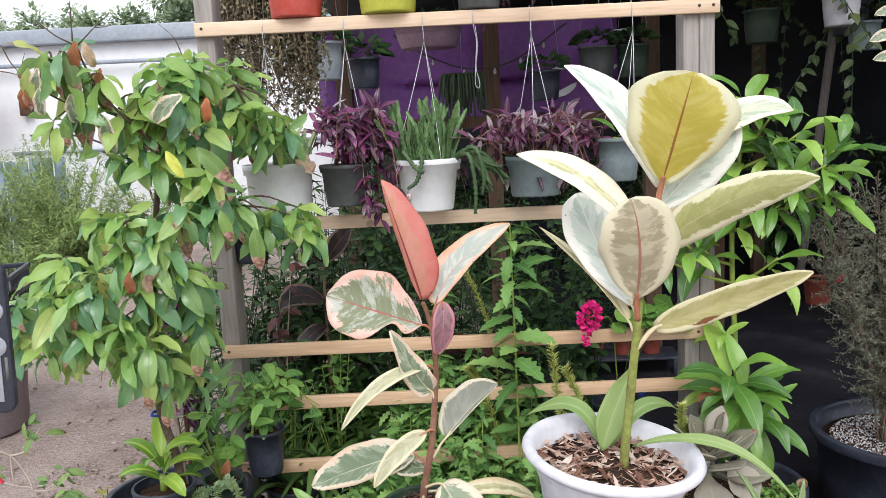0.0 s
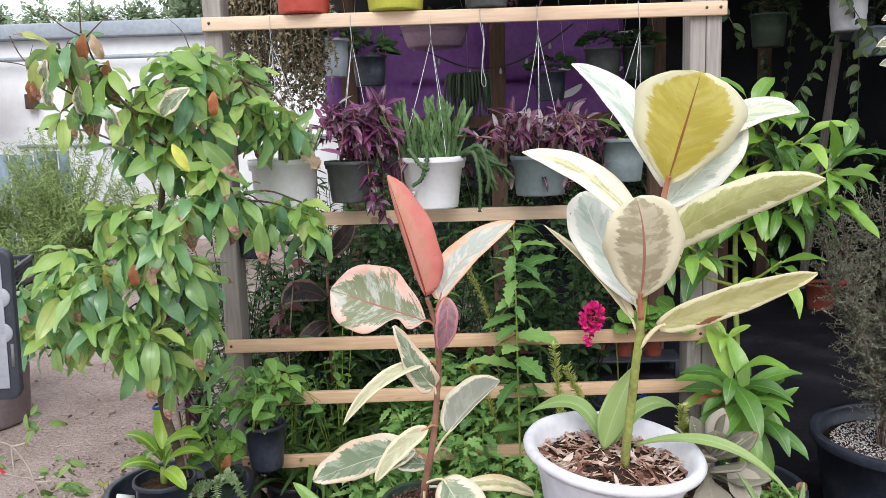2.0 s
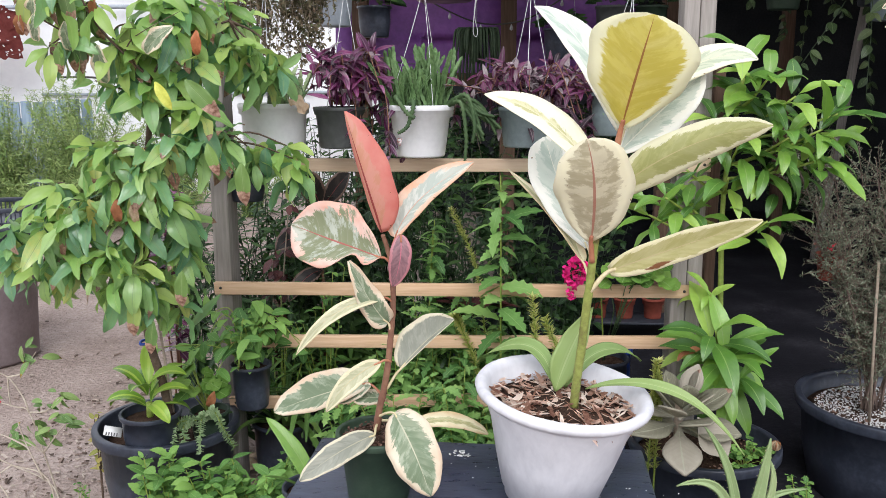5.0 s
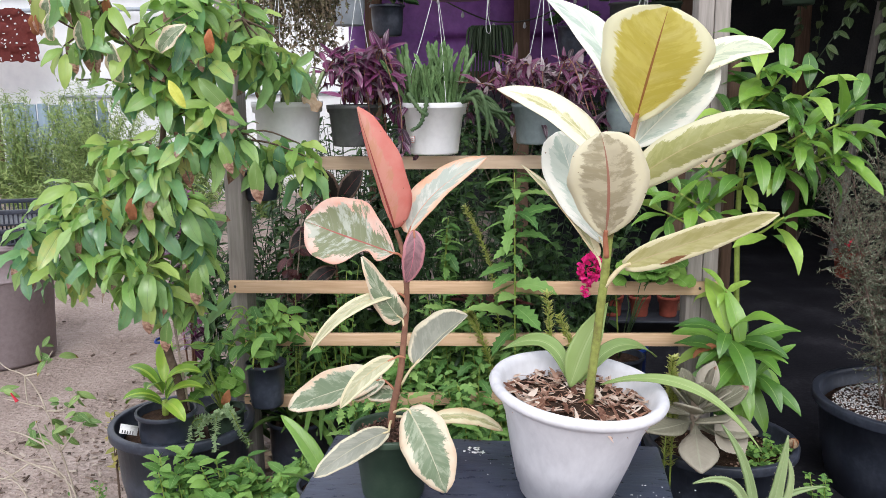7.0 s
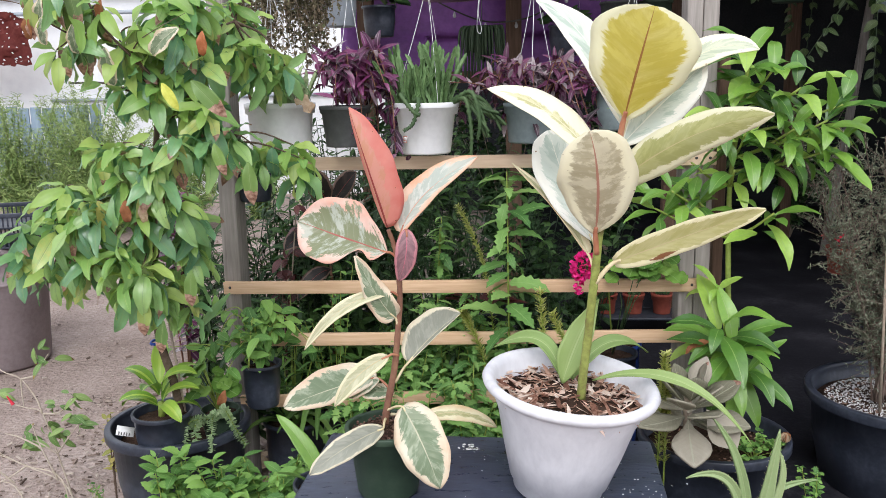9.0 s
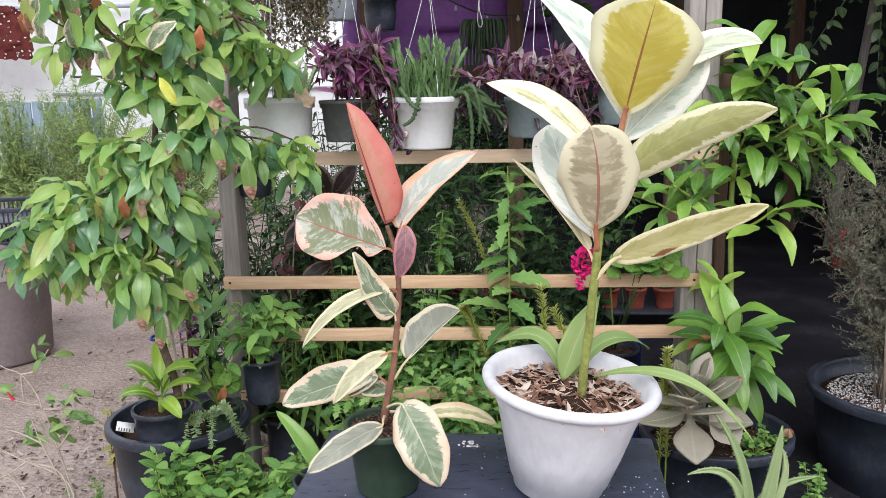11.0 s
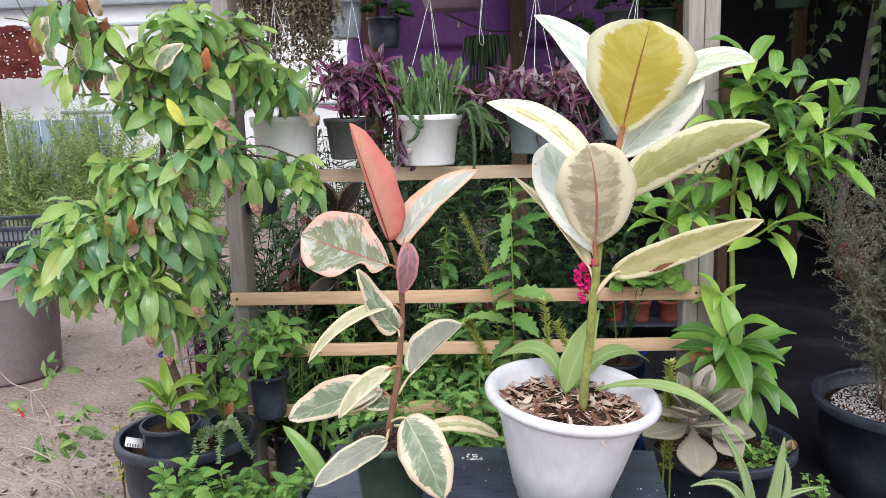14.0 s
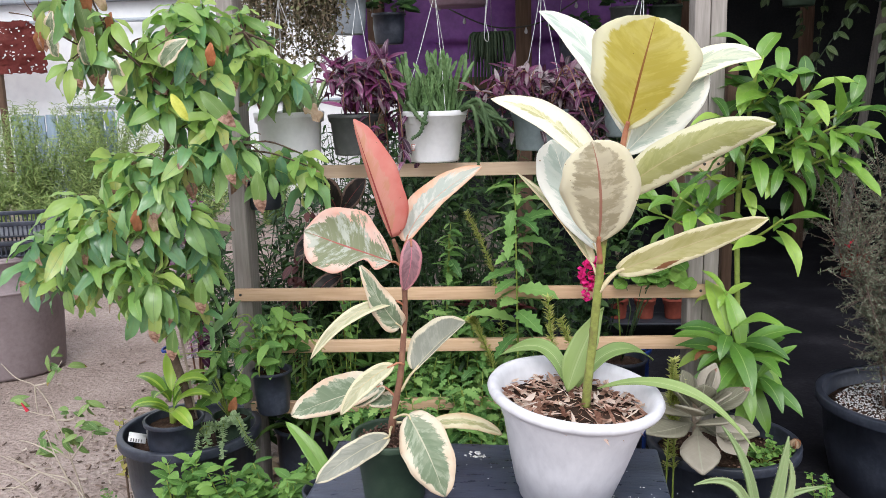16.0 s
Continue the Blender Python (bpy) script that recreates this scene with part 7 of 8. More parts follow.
part("hook", tube([(-0.54, 2.524, 0.975), (-0.54, 2.513, 1.000), (-0.54, 2.512, 1.046), (-0.54, 2.500, 1.048), (-0.54, 2.488, 1.044)], 0.0015, segs=6), M_SCREW, bp)
fallen = [mesh_from("fallen_leaf", *leaf_data(0.16, 0.075, 0.5, 0.6, 0.7, 0.5, 0.3, 0.08, 10, 3, seed=i), mm) for i, mm in enumerate((M_DRY, M_RUST, M_TWIG))]
for k in range(26):
    p = (cl.uniform(-0.80, -0.40), cl.uniform(2.52, 2.80), -0.005 + 0.02 * cl.random())
    lf_ob = new("fallen_leaf", fallen[k % 3])
    lf_ob.matrix_basis = aim(p, (cl.uniform(-1, 1), cl.uniform(-1, 1), 0.1), (cl.uniform(-0.3, 0.3), -0.4, 1), cl.uniform(0.7, 1.15))
    tagged(lf_ob, "large curled dry leaf lying on the dirt", "dry leaf", "fallen leaves by the post")


ruby = thing("dark_rubber_plant", (-0.40, 2.95, 0), "young rubber plant with very dark leaves and red midribs", "potted plant")
pot_parts(ruby, (-0.40, 2.95, 0.30), 0.09, 0.07, 0.315, M_BLACKPOT, 0.015, 0.007)
part("stem", tube([(-0.40, 2.95, 0.28), (-0.40, 2.95, 0.60), (-0.40, 2.95, 0.84)], 0.007, 0.005, 8), M_REDSTEM, ruby)
for b, c, d, w, fc in (((-0.398, 2.94, 0.84), (-0.425, 2.91, 0.915), (-0.458, 2.88, 0.968), 0.085, (0.2, -1, 0.3)), ((-0.392, 2.94, 0.84), (-0.335, 2.91, 0.912), (-0.288, 2.88, 0.962), 0.075, (-0.3, -1, 0.3)), ((-0.40, 2.94, 0.70), (-0.48, 2.90, 0.74), (-0.54, 2.87, 0.70), 0.08, (0.1, -0.9, 0.5)), ((-0.40, 2.94, 0.68), (-0.33, 2.90, 0.73), (-0.27, 2.87, 0.69), 0.08, (-0.1, -0.9, 0.5)), ((-0.40, 2.94, 0.62), (-0.45, 2.89, 0.60), (-0.50, 2.85, 0.53), 0.06, (0.1, -0.9, 0.5))):
    hero_leaf(ruby, V_DARK, b, c, d, w, fc, peak=0.5, sharp=0.65, fold=0.15, seed=int(w * 900))

dk = thing("dark_leaved_shrub", (-0.62, 2.95, 0), "open shrub with dark maroon drooping leaves", "shrub")
kb, kp = bmesh.new(), []
kr = random.Random(77)
for s in range(4):
    a = kr.uniform(0, 6.28)
    o = Vector((math.cos(a), math.sin(a), 0)) * kr.uniform(0.05, 0.16)
    f = Vector((-0.58, 2.95, 0))
    ln = smooth_line([f, f + o * 0.3 + Vector((0, 0, 0.4)), f + o + Vector((0, 0, kr.uniform(0.6, 0.9)))], 6)
    tube(ln, 0.004, 0.002, 5, kb)
    for i in range(5, len(ln)):
        for j in range(2):
            w = rand_unit(kr)
            kp.append(aim(ln[i], Vector((w.x, w.y - 0.2, -0.3)), (0, -0.6, 0.8), kr.uniform(0.4, 0.75)))
part("stem", kb, M_TWIG, dk)
leaf_cloud("foliage", [leaf_data(0.085, 0.042, 0.45, 0.7, b, 0.15, rows=5, half=1, seed=i) for i, b in enumerate((0.3, 0.8))], kp, G_DARKRED, dk)

herb("purple_leaved_plant", (-0.802, 2.62, 0), 0.911, 0.07, 5, random.Random(52), "tall stems with glossy dark purple leaves behind the tree", "foliage plant", T_OVAL, G_PURPLE, M_REDSTEM, 0.022, 1.0, bare=0.62, stem_r=0.004)

# magenta flower and its geranium
mg = thing("potted_geranium", (0.52, 2.64, 0), "geranium with magenta flower cluster and scalloped leaves", "potted plant")
pot_parts(mg, (0.53, 2.66, 0.42), 0.08, 0.06, 0.43, M_BLACKPOT, 0.015, 0.007)
part("stalk", tube(smooth_line([(0.53, 2.65, 0.42), (0.50, 2.56, 0.68), (0.46, 2.50, 0.72), (0.432, 2.45, 0.735)], 5), 0.0025, 0.002, 6), M_GREENSTEM, mg)
pr = random.Random(19)
pls = []
for k in range(150):
    q = rand_unit(pr)
    c = Vector((0.420, 2.44, 0.742)) + Vector((q.x * 0.022, q.y * 0.018, q.z * 0.032 - 0.010 * (q.x < 0)))
    pls.append(aim(c, q + Vector((0, -0.2, 0)), rand_unit(pr), pr.uniform(0.7, 1.2)))
for k in range(24):
    pls.append(aim(Vector((0.407 + pr.uniform(-0.01, 0.01), 2.43, 0.672 + pr.uniform(-0.012, 0.018))), rand_unit(pr), rand_unit(pr), 0.7))
leaf_cloud("flower", [leaf_data(0.016, 0.015, 0.6, 0.5, 0.4, 0.2, rows=4, half=1)], pls, M_MAGENTA, mg, "magenta flower cluster")
for k in range(28):
    a = pr.uniform(0, 6.28)
    o = Vector((math.cos(a), math.sin(a), 0))
    p = Vector((0.595, 2.47, 0.728)) + Vector((o.x * pr.uniform(0, 0.085), o.y * 0.03, pr.uniform(-0.025, 0.05)))
    if k % 5 == 0:
        part("stalk", tube([Vector((0.53, 2.65, 0.41)), Vector((0.55, 2.55, 0.56)).lerp(p, 0.3), p], 0.0018, 0.0012, 5), M_CACTUSDARK, mg)
    put_leaf(mg, gm[k % 3], p, o * 0.7 + Vector((0, -0.6, -0.3)), o * 0.3 + Vector((0, -0.8, 0.7)), pr.uniform(0.6, 1.0))

# terracotta pots further back on a low crate, and a blue one
crate = thing("low_crate", (0.83, 4.3, 0), "low black plastic crate under terracotta pots", "crate")
part("top", box(0.58, 1.10, 4.20, 4.40, 0.085, 0.0975, 0.003), M_CASE, crate)
for cx in (0.60, 1.08):
    for cy in (4.22, 4.38):
        part("leg", box(cx - 0.018, cx + 0.018, cy - 0.018, cy + 0.018, -0.01, 0.0845, 0.002), M_CASE, crate)
for x, r in ((0.70, 0.052), (0.83, 0.055), (0.97, 0.056)):
    o = thing("terracotta_pot", (x, 4.3, 0.098), "small terracotta-red pot with grassy plant", "plant pot", "terracotta pots in a row")
    pot_parts(o, (x, 4.3, 0.20), r, r * 0.74, 0.102, M_TERRA, 0.012, 0.008, band=0.035)
    tmb = [leaf_data(0.055, 0.007, 0.4, 0.6, b, 0.2, rows=5, half=1, seed=i) for i, b in enumerate((0.4, 1.0))]
    leaf_cloud("foliage", tmb, [aim((x + wr.uniform(-0.03, 0.03), 4.3, 0.19), (wr.uniform(-0.6, 0.6), wr.uniform(-0.6, 0.6), 1), (0, -1, 0.2), wr.uniform(0.6, 1.2)) for _ in range(40)], G_DEEP, o)
bl = thing("blue_pot", (0.57, 2.62, 0), "glossy blue plastic pot half hidden among plants", "plant pot")
pot_parts(bl, (0.58, 2.82, 0.40), 0.065, 0.05, 0.41, M_BLUE, 0.015, 0.008)

# chili plant, almost bare
ch = thing("chili_plant", (-1.13, 2.45, 0), "sparse chili plant with pale twigs and one red fruit", "chili plant")
cb = bmesh.new()
for pts in (((-1.13, 2.45, -0.02), (-1.17, 2.45, 0.15), (-1.204, 2.45, 0.279), (-1.24, 2.44, 0.30), (-1.30, 2.44, 0.315), (-1.33, 2.44, 0.32)), ((-1.204, 2.45, 0.279), (-1.22, 2.45, 0.33), (-1.26, 2.45, 0.39), (-1.316, 2.45, 0.414), (-1.36, 2.45, 0.46)), ((-1.26, 2.45, 0.39), (-1.22, 2.45, 0.40), (-1.193, 2.45, 0.43), (-1.165, 2.45, 0.47)), ((-1.193, 2.45, 0.43), (-1.20, 2.45, 0.45), (-1.205, 2.45, 0.48)), ((-1.204, 2.45, 0.279), (-1.15, 2.45, 0.285), (-1.10, 2.44, 0.33)), ((-1.17, 2.45, 0.15), (-1.13, 2.44, 0.20), (-1.09, 2.44, 0.25)), ((-1.17, 2.45, 0.15), (-1.22, 2.44, 0.19), (-1.27, 2.44, 0.20)), ((-1.26, 2.45, 0.39), (-1.262, 2.45, 0.34), (-1.26, 2.45, 0.30)), ((-1.00, 2.2, -0.01), (-1.06, 2.3, 0.11), (-1.19, 2.3, 0.183), (-1.30, 2.3, 0.23)), ((-1.10, 2.2, 0.0), (-1.19, 2.25, 0.14), (-1.30, 2.25, 0.15)), ((-1.19, 2.25, 0.15), (-1.24, 2.25, 0.19), (-1.29, 2.25, 0.20)), ((-1.02, 2.24, -0.01), (-1.05, 2.25, 0.165), (-1.15, 2.25, 0.204), (-1.24, 2.25, 0.25)), ((-1.15, 2.25, 0.204), (-1.20, 2.25, 0.17), (-1.26, 2.25, 0.14)), ((-1.06, 2.25, 0.16), (-1.10, 2.25, 0.26), (-1.12, 2.25, 0.33)), ((-1.10, 2.25, 0.26), (-1.16, 2.25, 0.29), (-1.20, 2.25, 0.30))):
    tube(smooth_line(pts, 5), 0.0030, 0.0013, 6, cb)
part("stem", cb, M_PALETWIG, ch)
cl = leaf_meshes("chili_leaf", 4, G_CHILI, 0.07, 0.027, peak=0.4, sharp=0.9, bend=0.6, fold=0.25)
cr2 = random.Random(23)
for x, z, n in ((-1.165, 0.46, 4), (-1.15, 0.32, 5), (-1.10, 0.33, 6), (-1.08, 0.25, 4), (-1.25, 0.21, 6), (-1.14, 0.22, 5), (-1.19, 0.24, 5), (-1.11, 0.27, 4), (-1.33, 0.33, 3), (-1.205, 0.47, 3), (-1.27, 0.19, 4)):
    for k in range(n):
        w = rand_unit(cr2)
        put_leaf(ch, cl[k % 4], (x + cr2.uniform(-0.022, 0.022), 2.445, z + cr2.uniform(-0.02, 0.02)), (w.x, w.y * 0.5, w.z * 0.5 - 0.3), (0.5 * w.z, -0.7, 0.7), cr2.uniform(0.5, 0.95))
part("fruit", tube(smooth_line([(-1.287, 2.44, 0.312), (-1.292, 2.438, 0.322), (-1.302, 2.436, 0.340)], 5), 0.006, 0.002, 8), M_REDPETAL, ch, "small red chili")
herb("yellow_seedling", (-0.97, 2.40, 0), 0.32, 0.03, 3, random.Random(6), "thin seedling with yellowing small leaves", "seedling", T_OVAL, leaf_mat("yellowing_leaf", [(0.0, (0.22, 0.24, 0.05)), (0.5, (0.36, 0.34, 0.08)), (1.0, (0.45, 0.36, 0.12))], (0.4, 0.35, 0.15), single=False, rough=0.6), M_TRUNK, 0.03, 0.55, bare=0.4)
herb("carrot_top_weed", (0.95, 2.05, -0.01), 0.33, 0.06, 5, random.Random(44), "small bright weed with finely cut leaves", "weed", T_LOBE, G_HERB, M_GREENSTEM, 0.02, 0.5, bare=0.5, stem_r=0.002)
for k in range(9):
    x, y = wr.uniform(-1.3, -0.9), wr.uniform(2.0, 2.5)
    herb("ground_sprout", (x, y, -0.015), 0.08, 0.03, 3, wr, "tiny green sprout in the dirt", "sprout", T_OVAL, G_HERB, M_GREENSTEM, 0.02, 0.4, stem_r=0.001, group="sprouts in the dirt")

# ---- bin with trays ----
bn = thing("trash_bin", (-2.223, 3.83, 0), "round mauve-grey plastic bin standing on dirt", "bin")
BC = Matrix.Translation((-2.223, 3.83, 0))
part("body", lathe([(0.001, -0.015), (0.235, -0.015), (0.243, 0.0), (0.262, 0.38), (0.266, 0.385), (0.267, 0.40), (0.262, 0.405), (0.272, 0.52), (0.282, 0.525), (0.285, 0.55), (0.28, 0.56), (0.268, 0.555), (0.262, 0.50), (0.24, 0.05), (0.001, 0.05)], 56, BC), M_BIN, bn)
for zz, rr in ((0.392, 0.2655), (0.540, 0.285)):
    ring = [Vector((-2.223 + rr * math.cos(6.2832 * i / 56), 3.83 + rr * math.sin(6.2832 * i / 56), zz)) for i in range(57)]
    part("rim" if zz > 0.5 else "hoop", tube(ring, 0.007, segs=8), M_BIN, bn)
for k in range(2):
    z = 0.562 + 0.085 * k
    tyb = thing("nursery_tray", (-2.20, 3.80, z), "black plastic mesh nursery tray stacked on the bin", "tray", "trays on the bin")
    tmx = pose(-2.20, 3.80, z, 0, 0, 12 + 5 * k)
    a, b, h = 0.27, 0.20, 0.07
    part("rim", box(-a - 0.01, a + 0.01, -b - 0.01, -b + 0.004, h - 0.02, h, 0.002, tmx), M_BLACKPOT, tyb)
    part("rim", box(-a - 0.01, a + 0.01, b - 0.004, b + 0.01, h - 0.02, h, 0.002, tmx), M_BLACKPOT, tyb)
    for sx in (-1, 1):
        part("rim", box(sx * a - 0.008, sx * a + 0.008, -b + 0.005, b - 0.005, h - 0.02, h, 0.002, tmx), M_BLACKPOT, tyb)
    part("base", box(-a, a, -b, b, 0.0, 0.008, 0.001, tmx), M_BLACKPOT, tyb)
    grid = bmesh.new()
    for i in range(28):
        x = -a + 2 * a * (i + 0.5) / 28
        for y in (-b, b):
            c = bmesh.ops.create_cube(grid, size=1)["verts"]
            bmesh.ops.transform(grid, matrix=tmx @ Matrix.Translation((x, y, h / 2 - 0.006)) @ Matrix.Diagonal((0.006, 0.005, h - 0.03, 1)), verts=c)
    for i in range(18):
        y = -b + 2 * b * (i + 0.5) / 18
        for x in (-a, a):
            c = bmesh.ops.create_cube(grid, size=1)["verts"]
            bmesh.ops.transform(grid, matrix=tmx @ Matrix.Translation((x, y, h / 2 - 0.006)) @ Matrix.Diagonal((0.005, 0.006, h - 0.03, 1)), verts=c)
    part("mesh_sides", grid, M_BLACKPOT, tyb, smooth=False)

# ---- phone on a stand beside the camera's way ----
ph = thing("phone_on_stand", (-0.45, 0.97, 0), "phone in black rugged case clamped on a thin stand", "phone")
pm2 = pose(-0.427, 0.97, 1.093, 90, 1.5, 8)
case = box(-0.041, 0.041, -0.0815, 0.0815, -0.006, 0.006, 0)
bmesh.ops.bevel(case, geom=[e for e in case.edges if abs(e.verts[0].co.z - e.verts[1].co.z) > 0.005], offset=0.012, segments=6, affect="EDGES", profile=0.5)
bmesh.ops.bevel(case, geom=[e for e in case.edges if abs(e.verts[0].co.z - e.verts[1].co.z) < 1e-4 and e.calc_face_angle(0) > 1.0], offset=0.003, segments=2, affect="EDGES", profile=0.5)
case.transform(pm2)
part("case", case, M_CASE, ph, "black rubber case", smooth=False)
plate = box(-0.031, 0.031, -0.068, 0.068, 0.0062, 0.0075, 0.0005, pm2)
part("back_plate", plate, M_PHONE, ph, "matt grey phone back")
for y in (0.030, -0.008):
    part("case_lug", lathe([(0.011, 0.0), (0.011, 0.0012), (0.0105, 0.0019), (0.001, 0.0020)], 20, pm2 @ Matrix.Translation((0.027, y, 0.0055))), M_PHONE, ph)
part("slot", box(0.0345, 0.0375, -0.045, -0.020, 0.006, 0.0066, 0, pm2), M_INK, ph)
part("slot", box(0.033, 0.036, 0.024, 0.029, 0.006, 0.0066, 0, pm2), M_INK, ph)
part("clamp", box(-0.03, 0.0, -0.092, -0.080, -0.012, 0.012, 0.002, pm2), M_CASE, ph)
part("stand", tube([(-0.450, 0.97, 1.009), (-0.453, 0.97, 0.35)], 0.007, 0.009, 10), M_CASE, ph)
for a in (1.57, 3.66, 5.76):
    part("leg", tube([(-0.453, 0.97, 0.36), (-0.453 + 0.2 * math.cos(a), 0.97 + 0.2 * math.sin(a), -0.018)], 0.006, segs=8), M_CASE, ph)

# ---- background: shrubs by the wall, panels, trees beyond the roof ----
br = random.Random(81)
T_WISP = [leaf_data(0.10, 0.014, 0.4, 0.7, b, 0.2, rows=3, half=1, seed=i) for i, b in enumerate((0.3, 0.9, 1.4))]
for x, y, h, s, n in ((-4.0, 7.2, 1.2, 0.5, 60), (-3.3, 7.4, 1.0, 0.5, 60), (-4.7, 7.6, 1.1, 0.5, 50), (-3.7, 8.0, 1.3, 0.6, 50), (-2.8, 7.8, 0.9, 0.5, 50), (-5.4, 8.0, 1.0, 0.5, 40), (-2.2, 8.2, 0.8, 0.5, 40), (-4.3, 8.6, 1.2, 0.5, 36), (-3.6, 7.0, 0.6, 0.5, 50), (-2.7, 7.3, 0.5, 0.5, 40), (-4.4, 7.0, 0.6, 0.5, 40)):
    herb("wispy_shrub", (x, y, -0.02), h, s, n, br, "loose wispy shrub with thin pale green leaves", "shrub", T_WISP, G_WISP, M_WISPSTEM, 0.042, 1.0, droop=-0.15, pair=8, bare=0.03, group="shrubs along the wall", stem_r=0.004, short=0.4)
pan = thing("mesh_panel", (-5.6, 9.5, 0), "maroon perforated panel with ragged edge leaning by the wall", "panel")
pb = bmesh.new()
nx, nz = 70, 46
vv = [[pb.verts.new((-6.4 + 1.33 * i / nx + 0.03 * noise.noise((i * 0.25, j * 0.25, 0)), 9.5 + 0.04 * noise.noise((i * 0.1, j * 0.1, 2)), 1.52 + 0.58 * j / nz + 0.03 * noise.noise((j * 0.25, i * 0.25, 5)))) for j in range(nz + 1)] for i in range(nx + 1)]
for i in range(nx):
    for j in range(nz):
        if br.random() > 0.05 and ((i - 50) / 20.0) ** 2 * (i > 50) + ((j - 30) / 16.0) ** 2 * (j > 30) < 1.05:
            pb.faces.new((vv[i][j], vv[i + 1][j], vv[i + 1][j + 1], vv[i][j + 1]))
bmesh.ops.solidify(pb, geom=pb.faces[:], thickness=0.01)
part("sheet", pb, M_REDPANEL, pan)
for x in (-6.3, -5.68):
    part("post", box(x - 0.03, x + 0.03, 9.53, 9.59, -0.03, 1.9, 0.004), M_BROWNWOOD, pan)
fence = thing("blue_fence", (-4.6, 8.9, 0), "short fence of faded blue upright boards", "fence")
for k in range(9):
    x = -5.15 + 0.13 * k
    part("board", box(x - 0.055, x + 0.055, 8.9, 8.92, -0.03, 1.05 + 0.04 * br.random(), 0.003), M_BLUEWOOD, fence)
for z in (0.3, 0.85):
    part("crossbar", box(-5.2, -4.05, 8.921, 8.95, z - 0.04, z + 0.04, 0.003), M_BLUEWOOD, fence)
part_arc = thing("cable_arc", (-3.9, 9.8, 0.6), "dark cable arching down the white wall", "cable")
part("cable", tube(smooth_line([(-4.9, 9.94, 1.32), (-4.4, 9.94, 1.30), (-3.95, 9.94, 1.12), (-3.65, 9.94, 0.80), (-3.55, 9.94, 0.5)], 8), 0.012, segs=6), M_SCREW, part_arc)
T_FAR = [leaf_data(0.11, 0.075, 0.5, 0.6, b, 0.1, rows=2, half=1, seed=i) for i, b in enumerate((0.3, 0.9))]
for x, y, h, r in ((-9.2, 17, 3.6, 0.9), (-7.9, 17.5, 3.5, 1.0), (-6.6, 17, 3.4, 0.9), (-5.4, 18, 4.2, 1.0), (-4.4, 17, 4.6, 0.95), (-3.2, 18, 4.4, 1.2), (-10.6, 18, 3.2, 1.0)):
    ft = thing("distant_tree", (x, y, 0), "distant tree with rounded uneven green crown", "tree", "trees beyond the roof")
    bm = tube(smooth_line([(x, y, -0.05), (x + 0.05, y, h * 0.4), (x, y, h * 0.75)], 4), 0.12, 0.06, 8)
    pl = []
    for c in range(11):
        q = rand_unit(br)
        cc = Vector((x, y, h * 0.78)) + Vector((q.x * r, q.y * r, q.z * r * 0.75))
        tube([Vector((x, y, h * 0.55)), Vector((x, y, h * 0.7)).lerp(cc, 0.5), cc], 0.04, 0.012, 5, bm)
        rr = r * br.uniform(0.35, 0.55)
        for k in range(700):
            w = rand_unit(br)
            pl.append(aim(cc + w * rr * br.uniform(0.3, 1.05), w + 0.5 * rand_unit(br), (0, -0.3, 1), br.uniform(0.6, 1.3)))
    part("trunk", bm, M_TRUNK, ft)
    leaf_cloud("crown", T_FAR, pl, G_FAR, ft)

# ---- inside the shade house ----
for x, y, z, r, h, mat, lab in ((1.575, 3.6, 1.72, 0.075, 0.14, M_SHADEDWHITE, "white hanging pot in the shade"), (1.80, 3.9, 1.62, 0.07, 0.12, M_TEALPOT, "grey hanging pot in the shade"), (1.47, 4.2, 1.72, 0.085, 0.15, M_GREENPOT, "olive green hanging pot in the shade"), (0.73, 4.3, 1.60, 0.09, 0.16, M_GREYPOT, "dark hanging pot before the purple sheet"), (0.48, 4.3, 1.50, 0.08, 0.14, M_BLACKPOT, "black hanging pot before the purple sheet"), (0.90, 4.3, 1.60, 0.08, 0.15, M_GREENPOT, "green hanging pot before the purple sheet"), (-0.42, 3.4, 1.60, 0.07, 0.14, M_FASCIA, "grey pot hung behind the vine"), (-0.30, 3.6, 1.55, 0.07, 0.12, M_BLACKPOT, "black pot hung behind the trellis"), (-0.06, 4.2, 1.72, 0.16, 0.10, M_PURPLEPOT, "mauve bowl hung behind the top rail"), (1.95, 4.4, 1.75, 0.09, 0.15, M_BLACKPOT, "black hanging pot in the shade")):
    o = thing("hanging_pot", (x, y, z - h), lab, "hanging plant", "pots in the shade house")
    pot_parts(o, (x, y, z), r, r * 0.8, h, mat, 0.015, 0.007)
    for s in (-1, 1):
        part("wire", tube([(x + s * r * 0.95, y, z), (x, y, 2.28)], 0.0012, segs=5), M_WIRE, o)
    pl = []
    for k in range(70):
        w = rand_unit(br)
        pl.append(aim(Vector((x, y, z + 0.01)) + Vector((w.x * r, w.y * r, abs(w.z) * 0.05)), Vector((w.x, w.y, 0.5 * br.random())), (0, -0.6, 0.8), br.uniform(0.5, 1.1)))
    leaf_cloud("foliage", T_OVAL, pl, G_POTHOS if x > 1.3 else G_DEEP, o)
cur = thing("mossy_cactus_basket", (0.088, 4.2, 1.33), "hanging clump of stringy cactus stems, coloured dim for shade", "hanging plant")
cbm = bmesh.new()
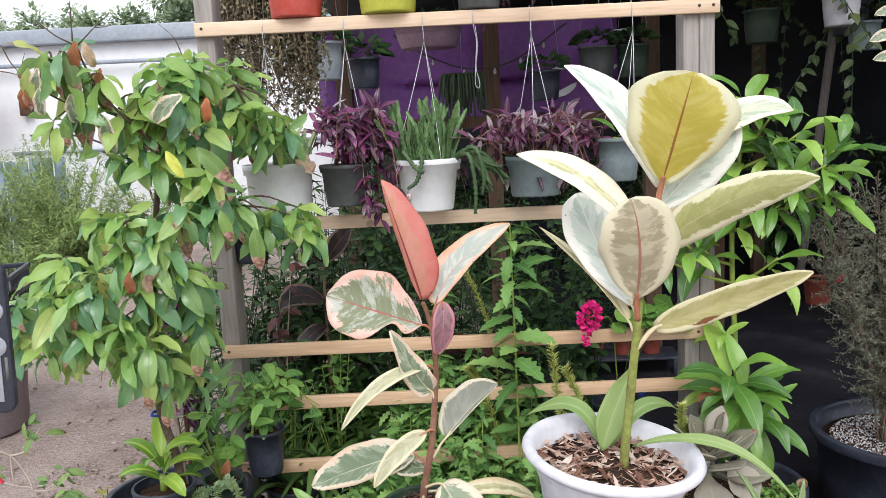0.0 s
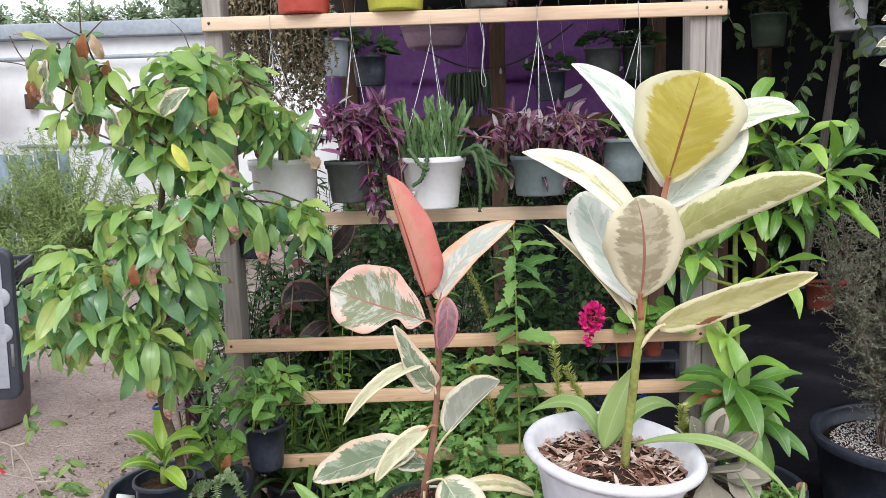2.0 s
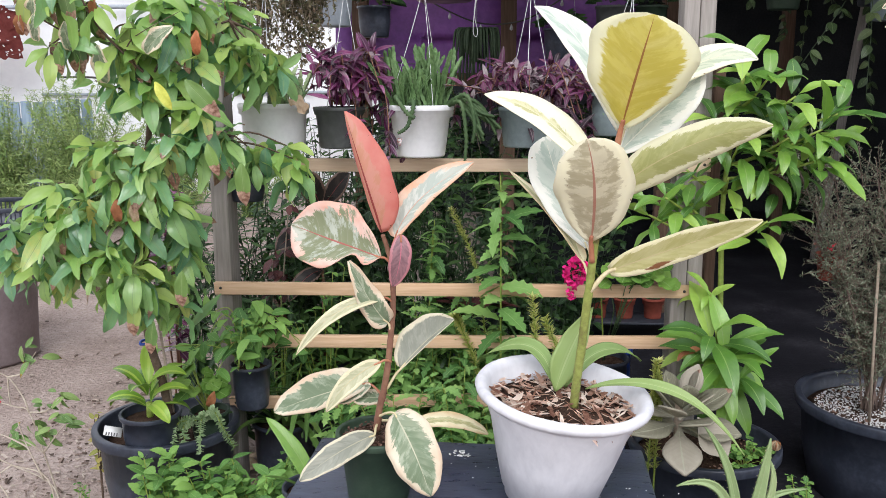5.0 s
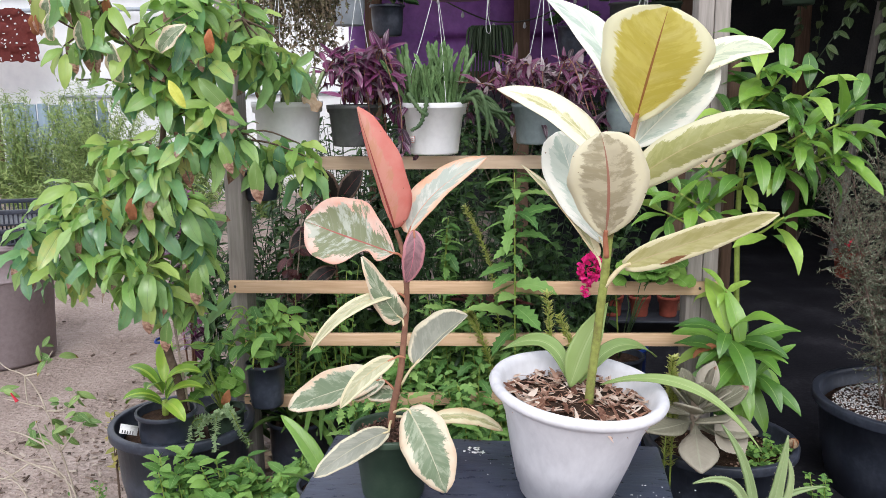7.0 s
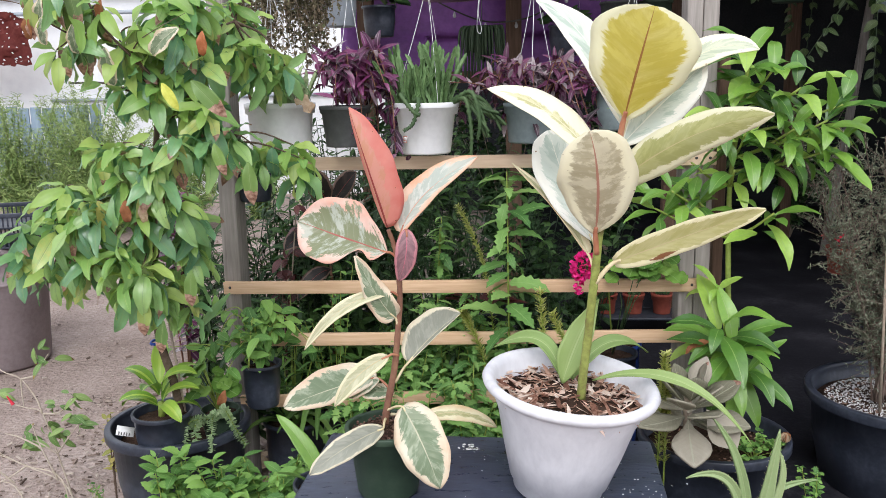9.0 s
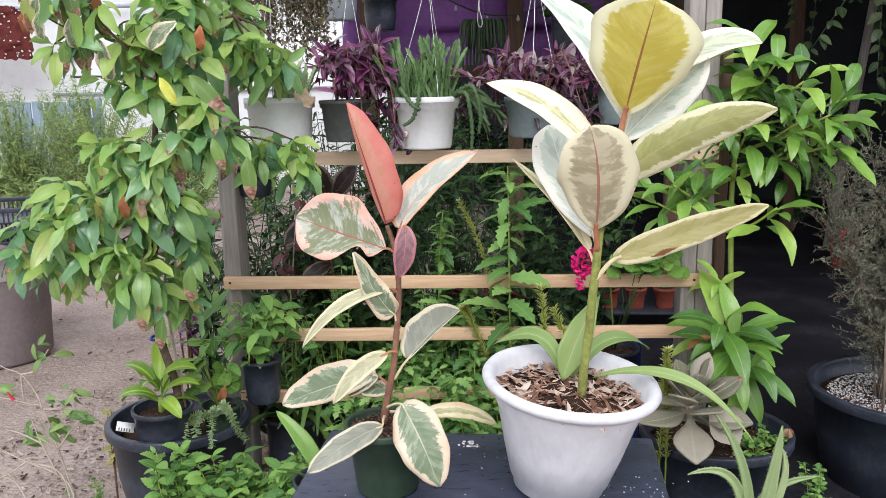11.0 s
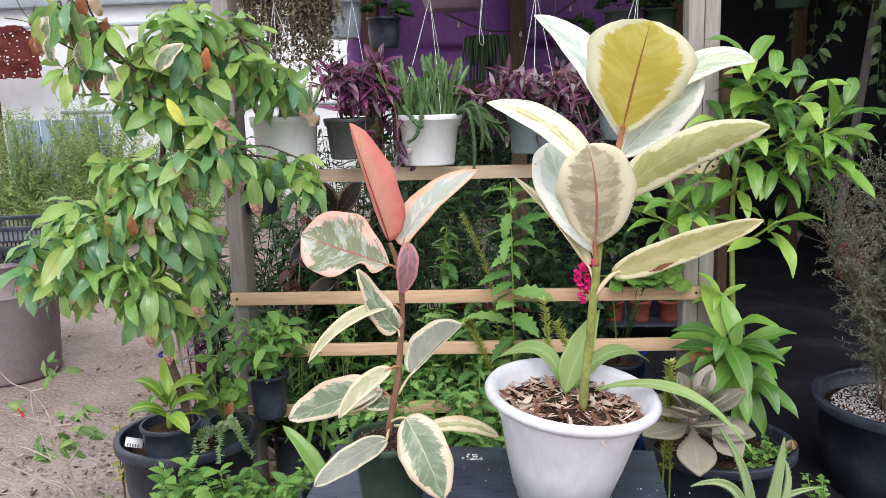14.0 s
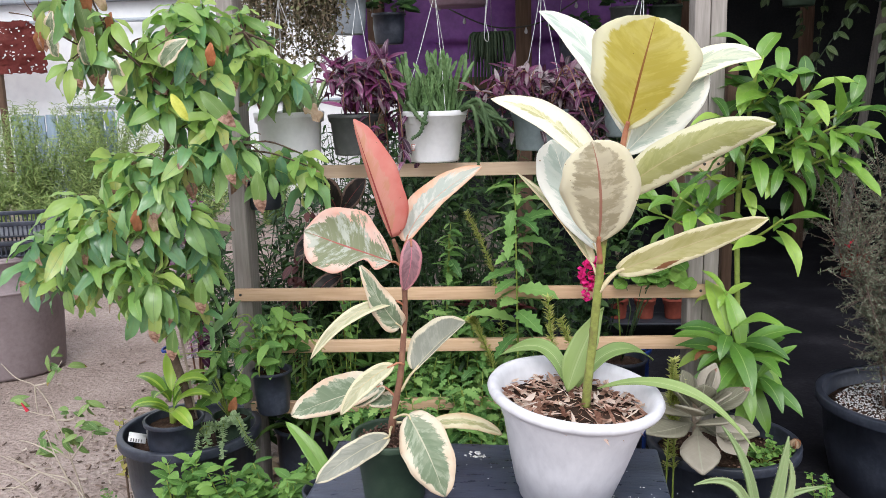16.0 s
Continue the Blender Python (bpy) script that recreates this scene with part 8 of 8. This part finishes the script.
for k in range(60):
    a, q = br.uniform(0, 6.28), br.uniform(0, 0.10)
    x, y = 0.088 + q * math.cos(a), 4.25 + q * 0.6 * math.sin(a)
    tube(smooth_line([(x, y, 1.50), (x * 1.0 + 0.02 * math.cos(a), y - 0.02, 1.48), (x + 0.03 * math.cos(a), y - 0.02, 1.50 - br.uniform(0.10, 0.26))], 3), 0.007, 0.005, 5, cbm)
tagged(part("foliage", cbm, M_SHADEDSTEM, cur), kind="stuff")
part("wire", tube([(0.088, 4.25, 1.50), (0.088, 4.25, 2.03)], 0.0015, segs=5), M_WIRE, cur)
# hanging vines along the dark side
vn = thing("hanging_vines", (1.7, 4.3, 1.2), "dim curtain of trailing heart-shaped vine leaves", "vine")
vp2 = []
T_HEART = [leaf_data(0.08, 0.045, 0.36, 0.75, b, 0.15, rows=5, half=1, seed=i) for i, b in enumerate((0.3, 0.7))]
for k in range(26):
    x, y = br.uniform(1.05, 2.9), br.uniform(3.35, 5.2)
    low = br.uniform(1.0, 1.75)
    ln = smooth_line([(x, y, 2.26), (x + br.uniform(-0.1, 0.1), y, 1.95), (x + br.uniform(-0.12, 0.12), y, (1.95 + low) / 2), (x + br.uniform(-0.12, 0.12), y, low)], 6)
    part("stem", tube(ln, 0.0026, 0.0016, 4), M_SHADEDSTEM, vn)
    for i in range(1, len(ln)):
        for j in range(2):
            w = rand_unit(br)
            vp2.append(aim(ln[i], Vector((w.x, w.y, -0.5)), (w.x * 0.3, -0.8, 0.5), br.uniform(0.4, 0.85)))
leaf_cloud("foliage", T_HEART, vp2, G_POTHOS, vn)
nv = thing("variegated_vine", (1.42, 2.9, 1.35), "few pale variegated leaves hanging at the shade edge", "vine")
nm = [mesh_from("leaf", *leaf_data(0.075, 0.04, 0.4, 0.7, 0.5, 0.2, rows=8, half=2, seed=s), V_SAGE) for s in (1, 2)]
for p, w, s in (((1.46, 2.92, 1.57), (-1, -0.1, -0.1), 0.9), ((1.45, 2.92, 1.50), (-1, -0.2, -0.25), 1.0), ((1.47, 2.92, 1.43), (-1, 0.0, -0.05), 1.0), ((1.49, 2.93, 1.60), (0.6, -0.2, -0.6), 0.9)):
    put_leaf(nv, nm[int(s * 10) % 2], p, w, (0, -0.9, 0.4), s)
part("stem", tube(smooth_line([(1.53, 3.165, 2.24), (1.53, 3.05, 2.12), (1.50, 2.93, 1.75), (1.46, 2.92, 1.56), (1.47, 2.92, 1.42)], 6), 0.003, 0.002, 6), M_GREENSTEM, nv)
pipe = thing("pale_pole", (2.45, 6.3, 0), "pale mottled upright pole in the shade", "pole")
part("pole", tube([(2.45, 6.3, -0.02), (2.72, 6.3, 2.28)], 0.03, 0.03, 10), M_POST, pipe)
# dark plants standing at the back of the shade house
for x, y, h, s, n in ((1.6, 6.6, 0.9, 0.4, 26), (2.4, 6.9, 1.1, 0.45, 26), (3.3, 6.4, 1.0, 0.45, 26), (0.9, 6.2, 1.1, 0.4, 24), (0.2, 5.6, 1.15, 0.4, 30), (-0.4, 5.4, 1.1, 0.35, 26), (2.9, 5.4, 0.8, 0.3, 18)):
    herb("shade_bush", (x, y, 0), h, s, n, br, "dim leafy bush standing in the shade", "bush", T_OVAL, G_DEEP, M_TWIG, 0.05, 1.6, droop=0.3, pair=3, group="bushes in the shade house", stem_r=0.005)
tp4 = thing("terracotta_pot", (2.33, 5.65, 0), "terracotta-red pot standing on the weed mat", "plant pot", "terracotta pots in a row")
pot_parts(tp4, (2.33, 5.65, 0.17), 0.10, 0.075, 0.18, M_TERRA, 0.015, 0.01, band=0.04)
